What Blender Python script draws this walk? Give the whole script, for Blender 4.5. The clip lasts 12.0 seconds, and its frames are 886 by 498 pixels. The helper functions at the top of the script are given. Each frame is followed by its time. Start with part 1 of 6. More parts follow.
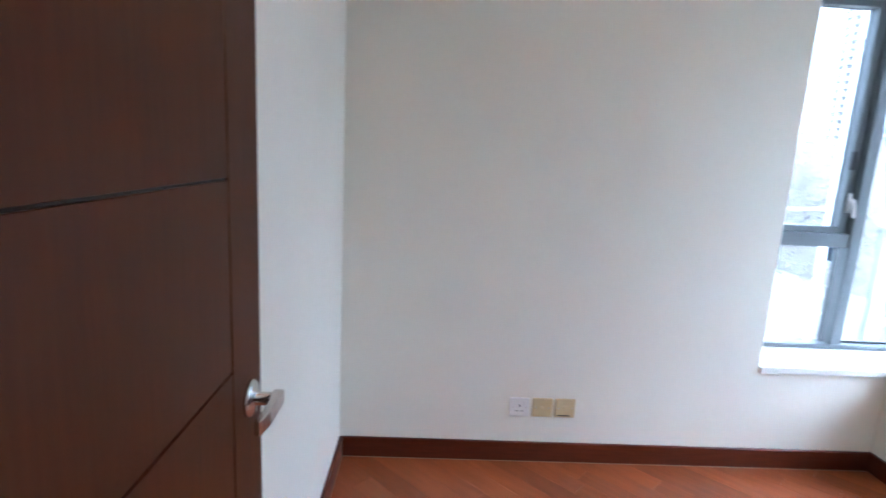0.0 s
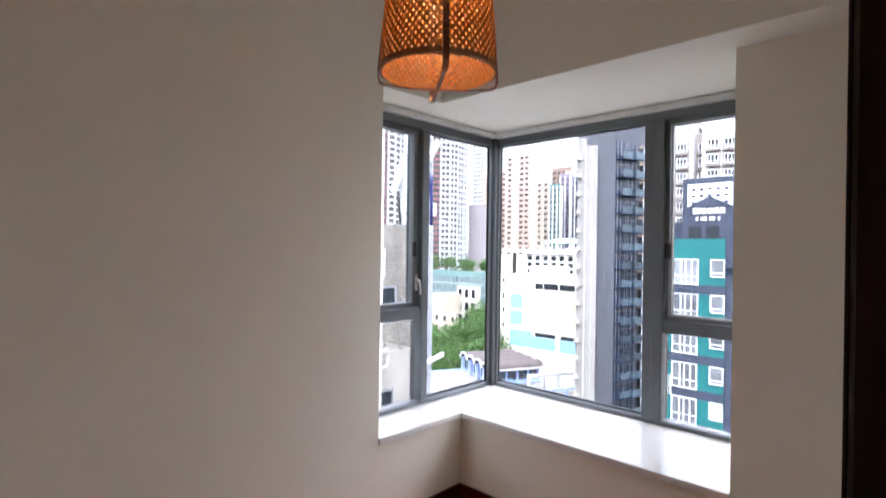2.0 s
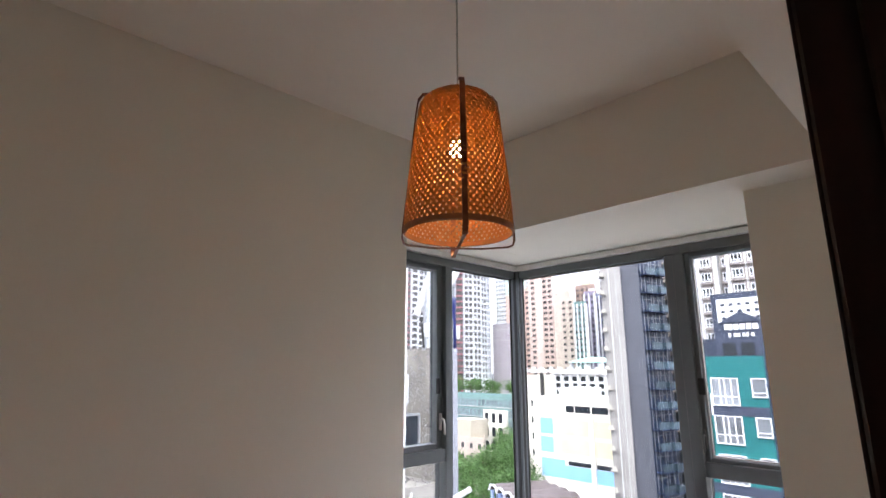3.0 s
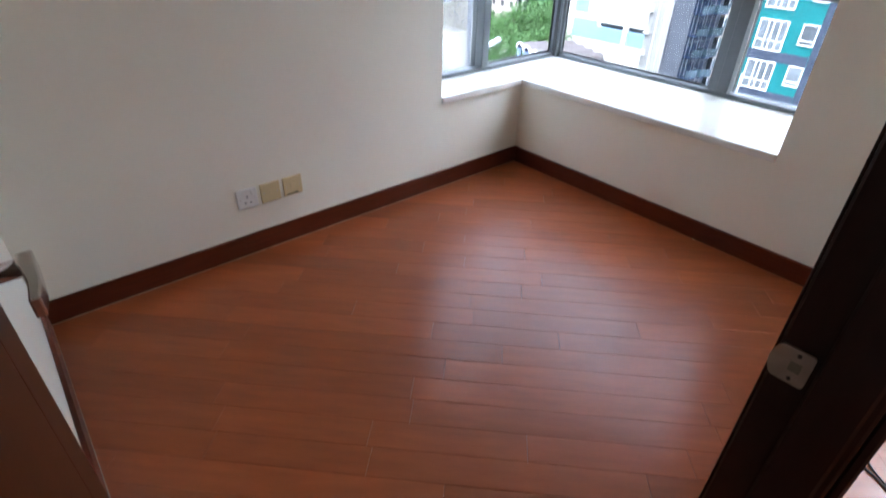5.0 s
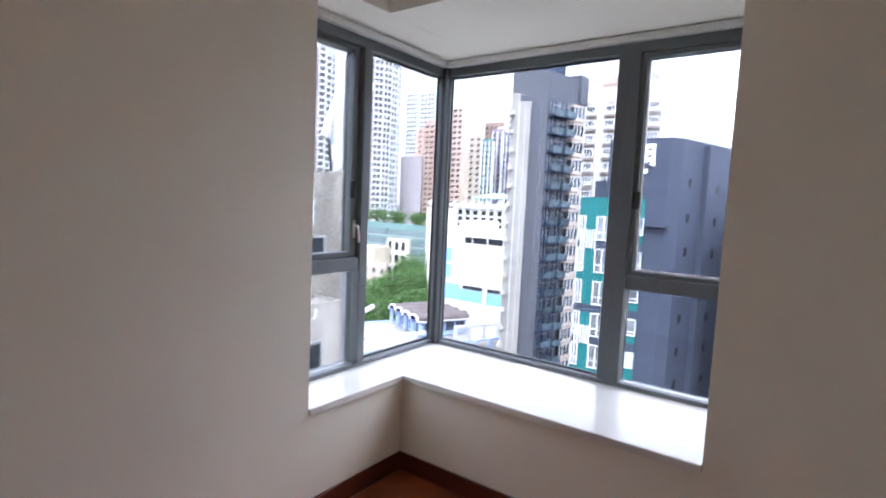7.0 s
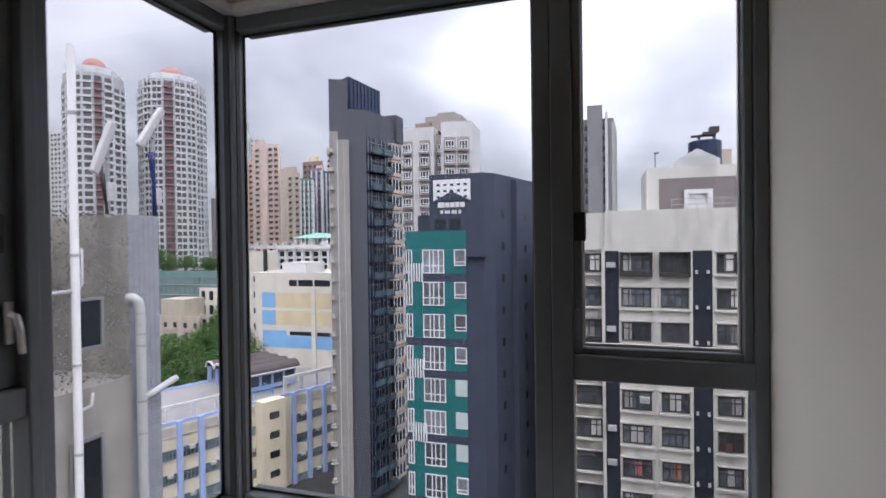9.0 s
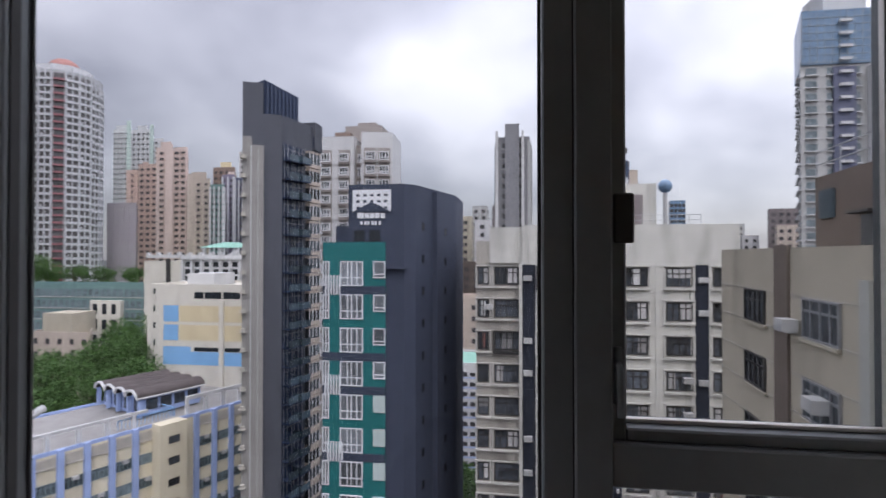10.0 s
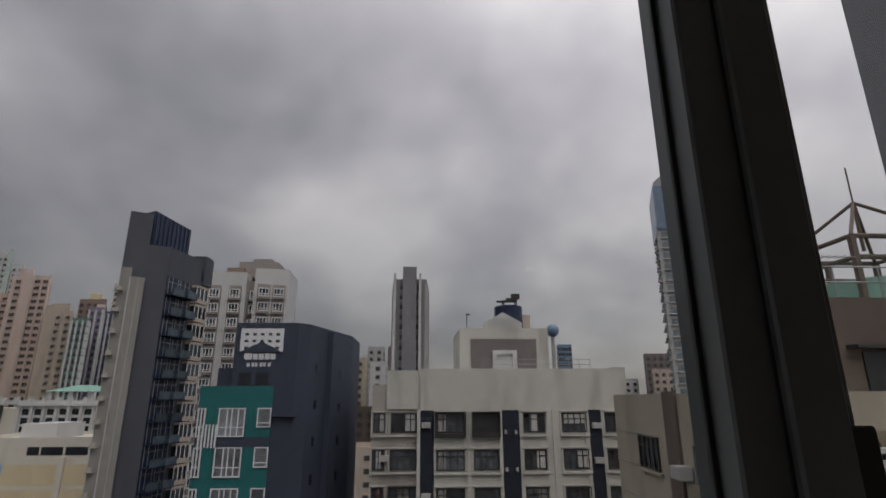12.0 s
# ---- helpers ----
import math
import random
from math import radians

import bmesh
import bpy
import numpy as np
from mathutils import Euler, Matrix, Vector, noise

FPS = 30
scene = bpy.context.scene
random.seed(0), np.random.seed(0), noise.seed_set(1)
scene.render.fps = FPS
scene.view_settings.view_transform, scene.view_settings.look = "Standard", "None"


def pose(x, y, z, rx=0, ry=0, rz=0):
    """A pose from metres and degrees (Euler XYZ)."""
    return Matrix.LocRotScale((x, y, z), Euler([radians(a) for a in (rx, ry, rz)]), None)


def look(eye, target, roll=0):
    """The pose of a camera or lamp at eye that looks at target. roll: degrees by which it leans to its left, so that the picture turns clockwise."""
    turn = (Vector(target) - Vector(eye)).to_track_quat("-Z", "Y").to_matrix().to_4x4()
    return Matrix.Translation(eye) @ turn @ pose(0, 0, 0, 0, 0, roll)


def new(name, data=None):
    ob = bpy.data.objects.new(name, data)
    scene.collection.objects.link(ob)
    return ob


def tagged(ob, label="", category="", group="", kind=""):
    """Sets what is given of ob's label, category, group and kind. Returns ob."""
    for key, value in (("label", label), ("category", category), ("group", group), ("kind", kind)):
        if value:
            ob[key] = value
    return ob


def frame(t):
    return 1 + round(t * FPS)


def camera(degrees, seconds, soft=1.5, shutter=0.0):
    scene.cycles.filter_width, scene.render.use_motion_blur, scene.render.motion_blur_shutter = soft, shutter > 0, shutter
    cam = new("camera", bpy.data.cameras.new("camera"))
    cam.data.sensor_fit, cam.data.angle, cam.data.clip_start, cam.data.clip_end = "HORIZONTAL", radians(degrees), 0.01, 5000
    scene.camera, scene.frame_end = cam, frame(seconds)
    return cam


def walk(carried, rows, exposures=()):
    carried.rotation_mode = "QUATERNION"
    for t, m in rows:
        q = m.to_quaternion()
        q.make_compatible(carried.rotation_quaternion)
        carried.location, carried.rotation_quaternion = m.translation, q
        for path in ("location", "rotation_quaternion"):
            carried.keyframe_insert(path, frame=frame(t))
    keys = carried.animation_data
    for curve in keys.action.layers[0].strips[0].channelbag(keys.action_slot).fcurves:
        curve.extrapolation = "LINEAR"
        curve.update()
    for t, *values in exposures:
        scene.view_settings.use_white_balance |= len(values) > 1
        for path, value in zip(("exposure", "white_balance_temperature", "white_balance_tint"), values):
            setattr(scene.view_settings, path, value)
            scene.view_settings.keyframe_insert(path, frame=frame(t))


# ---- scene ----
cam = camera(80.6, 12.0, soft=1.5, shutter=0.25)
PATH = [
    (0, (-2.083, -2.109, 1.337), (-2.005, -0.145, 0.968), 3.0),
    (0.5, (-2.154, -1.961, 1.322), (-1.417, -0.151, 0.898), 2.6),
    (1, (-2.184, -1.922, 1.291), (-1.007, -0.367, 0.847), 0.8),
    (1.5, (-2.186, -1.921, 1.322), (-0.788, -0.535, 0.968), 1.0),
    (2, (-2.179, -1.936, 1.395), (-0.736, -0.55, 1.392), 0.8),
    (2.5, (-2.192, -1.958, 1.472), (-0.813, -0.557, 1.839), 0.3),
    (2.7, (-2.199, -1.959, 1.489), (-0.851, -0.561, 1.967), 0.0),
    (4.3, (-2.231, -2.005, 1.344), (-0.975, -0.513, 0.948), -0.1),
    (4.5, (-2.2535, -1.9815, 1.322), (-1.024, -0.544, 0.701), 0.3),
    (5, (-2.27, -1.965, 1.266), (-1.166, -0.702, 0.177), 1.5),
    (5.5, (-2.259, -1.957, 1.231), (-1.25, -0.817, -0.065), 2.1),
    (6, (-2.208, -1.904, 1.27), (-1.047, -0.737, 0.135), 3.2),
    (6.5, (-2.061, -1.818, 1.305), (-0.662, -0.52, 0.705), 2.3),
    (7, (-1.95, -1.632, 1.344), (-0.339, -0.459, 1.168), 2.6),
    (7.5, (-1.813, -1.418, 1.381), (-0.006, -0.561, 1.422), 2.1),
    (9.3, (-0.695, -0.900, 1.352), (1.229, -0.360, 1.341), -0.5),
    (9.5, (-0.561, -0.858, 1.354), (1.377, -0.367, 1.364), -0.3),
    (10, (-0.280, -0.736, 1.337), (1.699, -0.445, 1.360), -0.0),
    (10.5, (-0.056, -0.594, 1.377), (1.944, -0.584, 1.410), 0.1),
    (11, (0.055, -0.550, 1.425), (2.035, -0.592, 1.700), 0.6),
    (11.5, (0.035, -0.485, 1.490), (1.952, -0.547, 2.058), 0.4),
    (12, (0.071, -0.468, 1.463), (1.991, -0.569, 2.013), -0.2),
]
EXPOSURES = [(0, 4.39, 5030, 1), (0.5, 3.62, 5690, 6), (1, 3.27, 6040, 7), (1.5, 3.29, 6290, 10), (2, 3.27, 6390, 11), (2.5, 2.99, 6590, 11), (4.3, 3.25, 6280, 11), (5, 3.67, 5740, 3), (5.5, 4.42, 5290, -1), (6.1, 4.44, 5290, -2), (6.6, 3.6, 5780, 7), (7, 3.07, 6080, 11), (7.5, 2.9, 6550, 12), (9.3, 1.41, 6630, 14), (10.5, 1.21, 6630, 14), (11, 0.91, 7030, 12), (12, 0.11, 7430, 11)]
walk(cam, [(t, look(eye, target, roll)) for t, eye, target, roll in PATH], EXPOSURES)

# ---- world, sun, large lights ----
world = bpy.data.worlds.new("world")
scene.world = world
world.use_nodes = True
wt = world.node_tree
wt.nodes.clear()
SUN_ELEV, SUN_ROT = radians(50), radians(-109)


def wn(kind, **kw):
    n = wt.nodes.new(kind)
    for k, v in kw.items():
        n.inputs[k].default_value = v
    return n


sky = wt.nodes.new("ShaderNodeTexSky")
sky.sky_type = "NISHITA"
sky.sun_disc = False
sky.sun_elevation, sky.sun_rotation = SUN_ELEV, SUN_ROT
coord = wt.nodes.new("ShaderNodeTexCoord")
sep = wt.nodes.new("ShaderNodeSeparateXYZ")
wt.links.new(coord.outputs["Generated"], sep.inputs[0])
up = wt.nodes.new("ShaderNodeMath")
up.operation = "MAXIMUM"
up.inputs[1].default_value = 0.0
wt.links.new(sep.outputs["Z"], up.inputs[0])
lift = wt.nodes.new("ShaderNodeMath")
lift.operation = "ADD"
lift.inputs[1].default_value = 0.5
wt.links.new(up.outputs[0], lift.inputs[0])
dome = wt.nodes.new("ShaderNodeVectorMath")
dome.operation = "DIVIDE"
comb = wt.nodes.new("ShaderNodeCombineXYZ")
for k in range(3):
    wt.links.new(lift.outputs[0], comb.inputs[k])
wt.links.new(coord.outputs["Generated"], dome.inputs[0])
wt.links.new(comb.outputs[0], dome.inputs[1])
# two layers of cloud: broad banks and their billows
bank = wn("ShaderNodeTexNoise", Scale=1.5, Detail=4.0, Roughness=0.5, Distortion=0.15)
billow = wn("ShaderNodeTexNoise", Scale=3.4, Detail=5.0, Roughness=0.5, Distortion=0.0)
wt.links.new(dome.outputs[0], bank.inputs["Vector"])
wt.links.new(dome.outputs[0], billow.inputs["Vector"])
both = wt.nodes.new("ShaderNodeMix")
both.data_type = "FLOAT"
both.inputs[0].default_value = 0.28
wt.links.new(bank.outputs[0], both.inputs[2])
wt.links.new(billow.outputs[0], both.inputs[3])
ramp = wt.nodes.new("ShaderNodeValToRGB")
el = ramp.color_ramp.elements
el[0].position, el[0].color = 0.36, (0.425, 0.41, 0.45, 1)
el[1].position, el[1].color = 0.66, (1.16, 1.14, 1.19, 1)
mid = el.new(0.5)
mid.color = (0.72, 0.705, 0.76, 1)
wt.links.new(both.outputs[0], ramp.inputs[0])
soft = wt.nodes.new("ShaderNodeMix")
soft.data_type = "RGBA"
soft.inputs[0].default_value = 0.04
wt.links.new(ramp.outputs[0], soft.inputs[6])
wt.links.new(sky.outputs[0], soft.inputs[7])
# an overcast sky is brighter overhead than at the horizon
gain = wt.nodes.new("ShaderNodeMath")
gain.operation = "MULTIPLY_ADD"
gain.inputs[1].default_value, gain.inputs[2].default_value = 2.7, 0.57
steep = wt.nodes.new("ShaderNodeMath")
steep.operation = "POWER"
steep.inputs[1].default_value = 1.5
wt.links.new(up.outputs[0], steep.inputs[0])
wt.links.new(steep.outputs[0], gain.inputs[0])
bg = wn("ShaderNodeBackground", Strength=1.0)
wt.links.new(soft.outputs[2], bg.inputs[0])
side_gain = wt.nodes.new("ShaderNodeMath")
side_gain.operation = "MULTIPLY_ADD"
side_gain.inputs[1].default_value, side_gain.inputs[2].default_value = -0.33, 1.05
wt.links.new(sep.outputs["Y"], side_gain.inputs[0])
sky_gain = wt.nodes.new("ShaderNodeMath")
sky_gain.operation = "MULTIPLY"
wt.links.new(gain.outputs[0], sky_gain.inputs[0])
wt.links.new(side_gain.outputs[0], sky_gain.inputs[1])
wt.links.new(sky_gain.outputs[0], bg.inputs[1])
wout = wt.nodes.new("ShaderNodeOutputWorld")
wt.links.new(bg.outputs[0], wout.inputs[0])

sun_data = bpy.data.lights.new("sun", "SUN")
sun_data.energy, sun_data.angle, sun_data.color = 1.15, radians(40), (1.0, 0.96, 0.9)
sun_lamp = new("sun", sun_data)
sun_lamp.matrix_world = look((-40, -14, 50), (0, 0, 0))

# daylight in the window of the room beyond the door
hall_data = bpy.data.lights.new("hall_window_light", "AREA")
hall_data.shape, hall_data.size, hall_data.size_y, hall_data.energy = "RECTANGLE", 1.8, 0.9, 2.4
hall_lamp = new("hall_window_light", hall_data)
hall_lamp.matrix_world = look((0.97, -2.56, 1.38), (-2.0, -2.56, 1.38)) @ pose(0, 0, 0, 0, 0, 90)


# ---- materials ----
def mat(name, color, rough=0.6, metal=0.0, spec=0.5, scale=8.0, vary=0.12, bump=0.0, bump_scale=60.0, second=0.7, stretch=(1, 1, 1), turn=0.0, per=0.0, coat=0.0, coords="Object", stain=0.0, stain_scale=1.0):
    """A painted, plastered or wooden surface: colour varied at two scales, fine relief, change from piece to piece."""
    m = bpy.data.materials.new(name)
    m.use_nodes = True
    nt = m.node_tree
    b = nt.nodes["Principled BSDF"]
    b.inputs["Roughness"].default_value, b.inputs["Metallic"].default_value = rough, metal
    b.inputs["Specular IOR Level"].default_value, b.inputs["Coat Weight"].default_value = spec, coat
    b.inputs["Coat Roughness"].default_value = 0.2
    tc = nt.nodes.new("ShaderNodeTexCoord")
    mp = nt.nodes.new("ShaderNodeMapping")
    mp.inputs["Scale"].default_value = stretch
    rot = nt.nodes.new("ShaderNodeMapping")
    rot.inputs["Rotation"].default_value = (0, 0, radians(turn))
    nt.links.new(tc.outputs[coords], rot.inputs[0])
    nt.links.new(rot.outputs[0], mp.inputs[0])
    vec = mp.outputs[0]
    info = nt.nodes.new("ShaderNodeObjectInfo")
    if per:
        add = nt.nodes.new("ShaderNodeVectorMath")
        add.operation = "MULTIPLY_ADD"
        add.inputs[1].default_value = (37, 19, 53)
        nt.links.new(info.outputs["Random"], add.inputs[0])
        nt.links.new(vec, add.inputs[2])
        vec = add.outputs[0]
    fine = nt.nodes.new("ShaderNodeTexNoise")
    fine.inputs["Scale"].default_value, fine.inputs["Detail"].default_value = scale, 6.0
    broad = nt.nodes.new("ShaderNodeTexNoise")
    broad.inputs["Scale"].default_value, broad.inputs["Detail"].default_value = scale * 0.13, 3.0
    nt.links.new(vec, fine.inputs["Vector"])
    nt.links.new(vec, broad.inputs["Vector"])
    mixn = nt.nodes.new("ShaderNodeMix")
    mixn.data_type = "FLOAT"
    mixn.inputs[0].default_value = 1 - second * 0.5
    nt.links.new(broad.outputs[0], mixn.inputs[2])
    nt.links.new(fine.outputs[0], mixn.inputs[3])
    ramp = nt.nodes.new("ShaderNodeMapRange")
    ramp.inputs[1].default_value, ramp.inputs[2].default_value = 0.3, 0.7
    ramp.inputs[3].default_value, ramp.inputs[4].default_value = 1 - vary, 1 + vary
    nt.links.new(mixn.outputs[0], ramp.inputs[0])
    value = ramp.outputs[0]
    if per:
        pr = nt.nodes.new("ShaderNodeMapRange")
        pr.inputs[3].default_value, pr.inputs[4].default_value = 1 - per, 1 + per
        nt.links.new(info.outputs["Random"], pr.inputs[0])
        mul = nt.nodes.new("ShaderNodeMath")
        mul.operation = "MULTIPLY"
        nt.links.new(value, mul.inputs[0])
        nt.links.new(pr.outputs[0], mul.inputs[1])
        value = mul.outputs[0]
    if stain:
        st = nt.nodes.new("ShaderNodeTexNoise")
        st.inputs["Scale"].default_value, st.inputs["Detail"].default_value = stain_scale, 5.0
        sm = nt.nodes.new("ShaderNodeMapping")
        sm.inputs["Scale"].default_value = (1, 1, 0.18)
        nt.links.new(tc.outputs[coords], sm.inputs[0])
        nt.links.new(sm.outputs[0], st.inputs["Vector"])
        sr = nt.nodes.new("ShaderNodeMapRange")
        sr.inputs[1].default_value, sr.inputs[2].default_value = 0.5, 0.72
        sr.inputs[3].default_value, sr.inputs[4].default_value = 1.0, 1 - stain
        nt.links.new(st.outputs[0], sr.inputs[0])
        mul2 = nt.nodes.new("ShaderNodeMath")
        mul2.operation = "MULTIPLY"
        nt.links.new(value, mul2.inputs[0])
        nt.links.new(sr.outputs[0], mul2.inputs[1])
        value = mul2.outputs[0]
    tint = nt.nodes.new("ShaderNodeVectorMath")
    tint.operation = "SCALE"
    tint.inputs[0].default_value = color
    nt.links.new(value, tint.inputs["Scale"])
    nt.links.new(tint.outputs[0], b.inputs["Base Color"])
    if bump:
        bn = nt.nodes.new("ShaderNodeTexNoise")
        bn.inputs["Scale"].default_value, bn.inputs["Detail"].default_value = bump_scale, 4.0
        nt.links.new(vec, bn.inputs["Vector"])
        bp = nt.nodes.new("ShaderNodeBump")
        bp.inputs["Strength"].default_value, bp.inputs["Distance"].default_value = bump, 0.02
        nt.links.new(bn.outputs[0], bp.inputs["Height"])
        nt.links.new(bp.outputs[0], b.inputs["Normal"])
    return m


def glass_mat(name, color, rough=0.0):
    m = bpy.data.materials.new(name)
    m.use_nodes = True
    b = m.node_tree.nodes["Principled BSDF"]
    b.inputs["Base Color"].default_value = (*color, 1)
    b.inputs["Transmission Weight"].default_value = 1.0
    b.inputs["Roughness"].default_value = rough
    b.inputs["IOR"].default_value = 1.14
    b.inputs["Specular IOR Level"].default_value = 0.25
    return m


def lit_mat(name, color, power):
    m = bpy.data.materials.new(name)
    m.use_nodes = True
    b = m.node_tree.nodes["Principled BSDF"]
    b.inputs["Base Color"].default_value = (*color, 1)
    b.inputs["Emission Color"].default_value = (*color, 1)
    b.inputs["Emission Strength"].default_value = power
    return m


M_WALL = mat("wall_paint", (0.87, 0.838, 0.735), 0.75, spec=0.25, scale=3.0, vary=0.02, bump=0.06, bump_scale=140)
M_CEIL = mat("ceiling_paint", (0.87, 0.84, 0.75), 0.85, spec=0.2, scale=3.0, vary=0.02, bump=0.05, bump_scale=120)
M_PLANK = mat("floor_board", (0.295, 0.074, 0.021), 0.31, spec=0.5, scale=6.0, vary=0.2, stretch=(1.0, 6.0, 1.0), turn=46.0, per=0.15, bump=0.03, bump_scale=30, second=0.7, coat=0.08)
M_SUB = mat("floor_base", (0.05, 0.017, 0.01), 0.7, scale=20, vary=0.2)
M_SKIRT = mat("skirting_wood", (0.085, 0.0165, 0.006), 0.3, spec=0.35, scale=7.0, vary=0.3, stretch=(1.2, 1.2, 14.0), bump=0.03, bump_scale=40)
M_DOOR = mat("door_veneer", (0.086, 0.026, 0.0095), 0.45, spec=0.12, scale=16.0, vary=0.13, stretch=(6.0, 6.0, 0.35), bump=0.03, bump_scale=60, second=0.5)
M_JAMB = mat("frame_wood", (0.020, 0.006, 0.0048), 0.36, spec=0.22, scale=14.0, vary=0.28, stretch=(5.0, 5.0, 0.4), bump=0.03)
M_GROOVE = mat("groove_dark", (0.02, 0.009, 0.006), 0.7, scale=20, vary=0.1)
M_SILL = mat("sill_stone", (0.82, 0.80, 0.76), 0.16, spec=0.5, scale=5.0, vary=0.035, coat=0.1)
M_ALU = mat("window_aluminium", (0.132, 0.145, 0.15), 0.42, metal=0.35, spec=0.5, scale=30, vary=0.06, bump=0.02, bump_scale=300)
M_GASKET = mat("black_gasket", (0.018, 0.019, 0.02), 0.6, scale=30, vary=0.15)
M_SEAL = mat("sealant_white", (0.70, 0.69, 0.66), 0.6, scale=40, vary=0.08, bump=0.3, bump_scale=90)
M_PANE = glass_mat("window_glass", (0.325, 0.34, 0.358))
M_CHROME = mat("satin_nickel", (0.62, 0.60, 0.58), 0.2, metal=1.0, scale=40, vary=0.05)
M_STEEL = mat("steel_plate", (0.60, 0.57, 0.53), 0.36, metal=0.85, scale=60, vary=0.12)
M_STRIKE = mat("strike_steel", (0.36, 0.29, 0.245), 0.4, metal=0.6, scale=60, vary=0.15)
M_LATCH = mat("latch_recess", (0.20, 0.18, 0.15), 0.4, metal=0.5, scale=60, vary=0.2)
M_CAULK = mat("joint_caulk", (0.42, 0.33, 0.28), 0.7, scale=30, vary=0.3)
M_PLASTIC = mat("white_plastic", (0.80, 0.79, 0.77), 0.35, scale=20, vary=0.02)
M_YELLOW = mat("aged_plastic", (0.66, 0.53, 0.30), 0.4, scale=25, vary=0.05)
M_DARKHOLE = mat("socket_slot", (0.02, 0.02, 0.02), 0.6, scale=30, vary=0.1)
M_BAMBOO = mat("bamboo_strip", (0.43, 0.175, 0.046), 0.5, scale=30, vary=0.2, stretch=(1, 1, 4))
nt = M_BAMBOO.node_tree
thru = nt.nodes.new("ShaderNodeBsdfTranslucent")
thru.inputs[0].default_value = (0.60, 0.32, 0.085, 1)
blend = nt.nodes.new("ShaderNodeMixShader")
blend.inputs[0].default_value = 0.45
nt.links.new(nt.nodes["Principled BSDF"].outputs[0], blend.inputs[1])
nt.links.new(thru.outputs[0], blend.inputs[2])
nt.links.new(blend.outputs[0], nt.nodes["Material Output"].inputs[0])
M_BAMBOO_D = mat("bamboo_dark", (0.22, 0.085, 0.035), 0.45, scale=30, vary=0.2, stretch=(1, 1, 0.3))
M_BAMBOO_R = mat("bamboo_rim", (0.30, 0.125, 0.045), 0.45, scale=30, vary=0.2)
M_CORD = mat("lamp_cord", (0.55, 0.55, 0.45), 0.5, scale=40, vary=0.05)
M_BULB = lit_mat("bulb_glow", (1.0, 0.71, 0.41), 30.0)
M_RUBBER = mat("black_rubber", (0.015, 0.015, 0.017), 0.45, scale=40, vary=0.1)


# ---- building helpers ----
ORIGIN = {}


def bbox(bm, x0, y0, z0, x1, y1, z1, m=None):
    """Adds a box between two corners to bm."""
    x0, x1, y0, y1, z0, z1 = min(x0, x1), max(x0, x1), min(y0, y1), max(y0, y1), min(z0, z1), max(z0, z1)
    vs = [bm.verts.new(p) for p in ((x0, y0, z0), (x1, y0, z0), (x1, y1, z0), (x0, y1, z0), (x0, y0, z1), (x1, y0, z1), (x1, y1, z1), (x0, y1, z1))]
    if m is not None:
        for v in vs:
            v.co = m @ v.co
    for f in ((0, 3, 2, 1), (4, 5, 6, 7), (0, 1, 5, 4), (1, 2, 6, 5), (2, 3, 7, 6), (3, 0, 4, 7)):
        bm.faces.new([vs[i] for i in f])
    return vs


def prism(bm, pts, z0, z1):
    """Adds an upright prism over the counter-clockwise outline pts."""
    lo = [bm.verts.new((x, y, z0)) for x, y in pts]
    hi = [bm.verts.new((x, y, z1)) for x, y in pts]
    n = len(pts)
    bm.faces.new(list(reversed(lo)))
    bm.faces.new(hi)
    for i in range(n):
        bm.faces.new((lo[i], lo[(i + 1) % n], hi[(i + 1) % n], hi[i]))


def lathe(bm, profile, n=24, m=None, cap=True):
    """Adds a turned shape: profile is (radius, height) from bottom to top."""
    rings = []
    for r, z in profile:
        ring = [bm.verts.new((r * math.cos(2 * math.pi * k / n), r * math.sin(2 * math.pi * k / n), z)) for k in range(n)]
        if m is not None:
            for v in ring:
                v.co = m @ v.co
        rings.append(ring)
    for a, b in zip(rings, rings[1:]):
        for k in range(n):
            bm.faces.new((a[k], a[(k + 1) % n], b[(k + 1) % n], b[k]))
    if cap:
        bm.faces.new(list(reversed(rings[0])))
        bm.faces.new(rings[-1])


def tube(bm, pts, r, n=8):
    """Adds a round bar along the points."""
    pts = [Vector(p) for p in pts]
    rings = []
    for i, p in enumerate(pts):
        d = (pts[min(i + 1, len(pts) - 1)] - pts[max(i - 1, 0)]).normalized()
        a = d.orthogonal().normalized() if i == 0 else (side - d * side.dot(d)).normalized()
        side = a
        b = d.cross(a)
        rings.append([bm.verts.new(p + r * (math.cos(2 * math.pi * k / n) * a + math.sin(2 * math.pi * k / n) * b)) for k in range(n)])
    for a, b in zip(rings, rings[1:]):
        for k in range(n):
            bm.faces.new((a[k], a[(k + 1) % n], b[(k + 1) % n], b[k]))
    bm.faces.new(list(reversed(rings[0])))
    bm.faces.new(rings[-1])


def boxes(*rows):
    bm = bmesh.new()
    for r in rows:
        bbox(bm, *r)
    return bm


def round_edges(bm, w, seg=2):
    bmesh.ops.bevel(bm, geom=list(bm.edges), offset=w, segments=seg, affect="EDGES", profile=0.5)
    return bm


def to_mesh(name, bm, material, smooth=False):
    me = bpy.data.meshes.new(name)
    bm.normal_update()
    bm.to_mesh(me)
    bm.free()
    me.materials.append(material)
    if smooth:
        for p in me.polygons:
            p.use_smooth = True
    return me


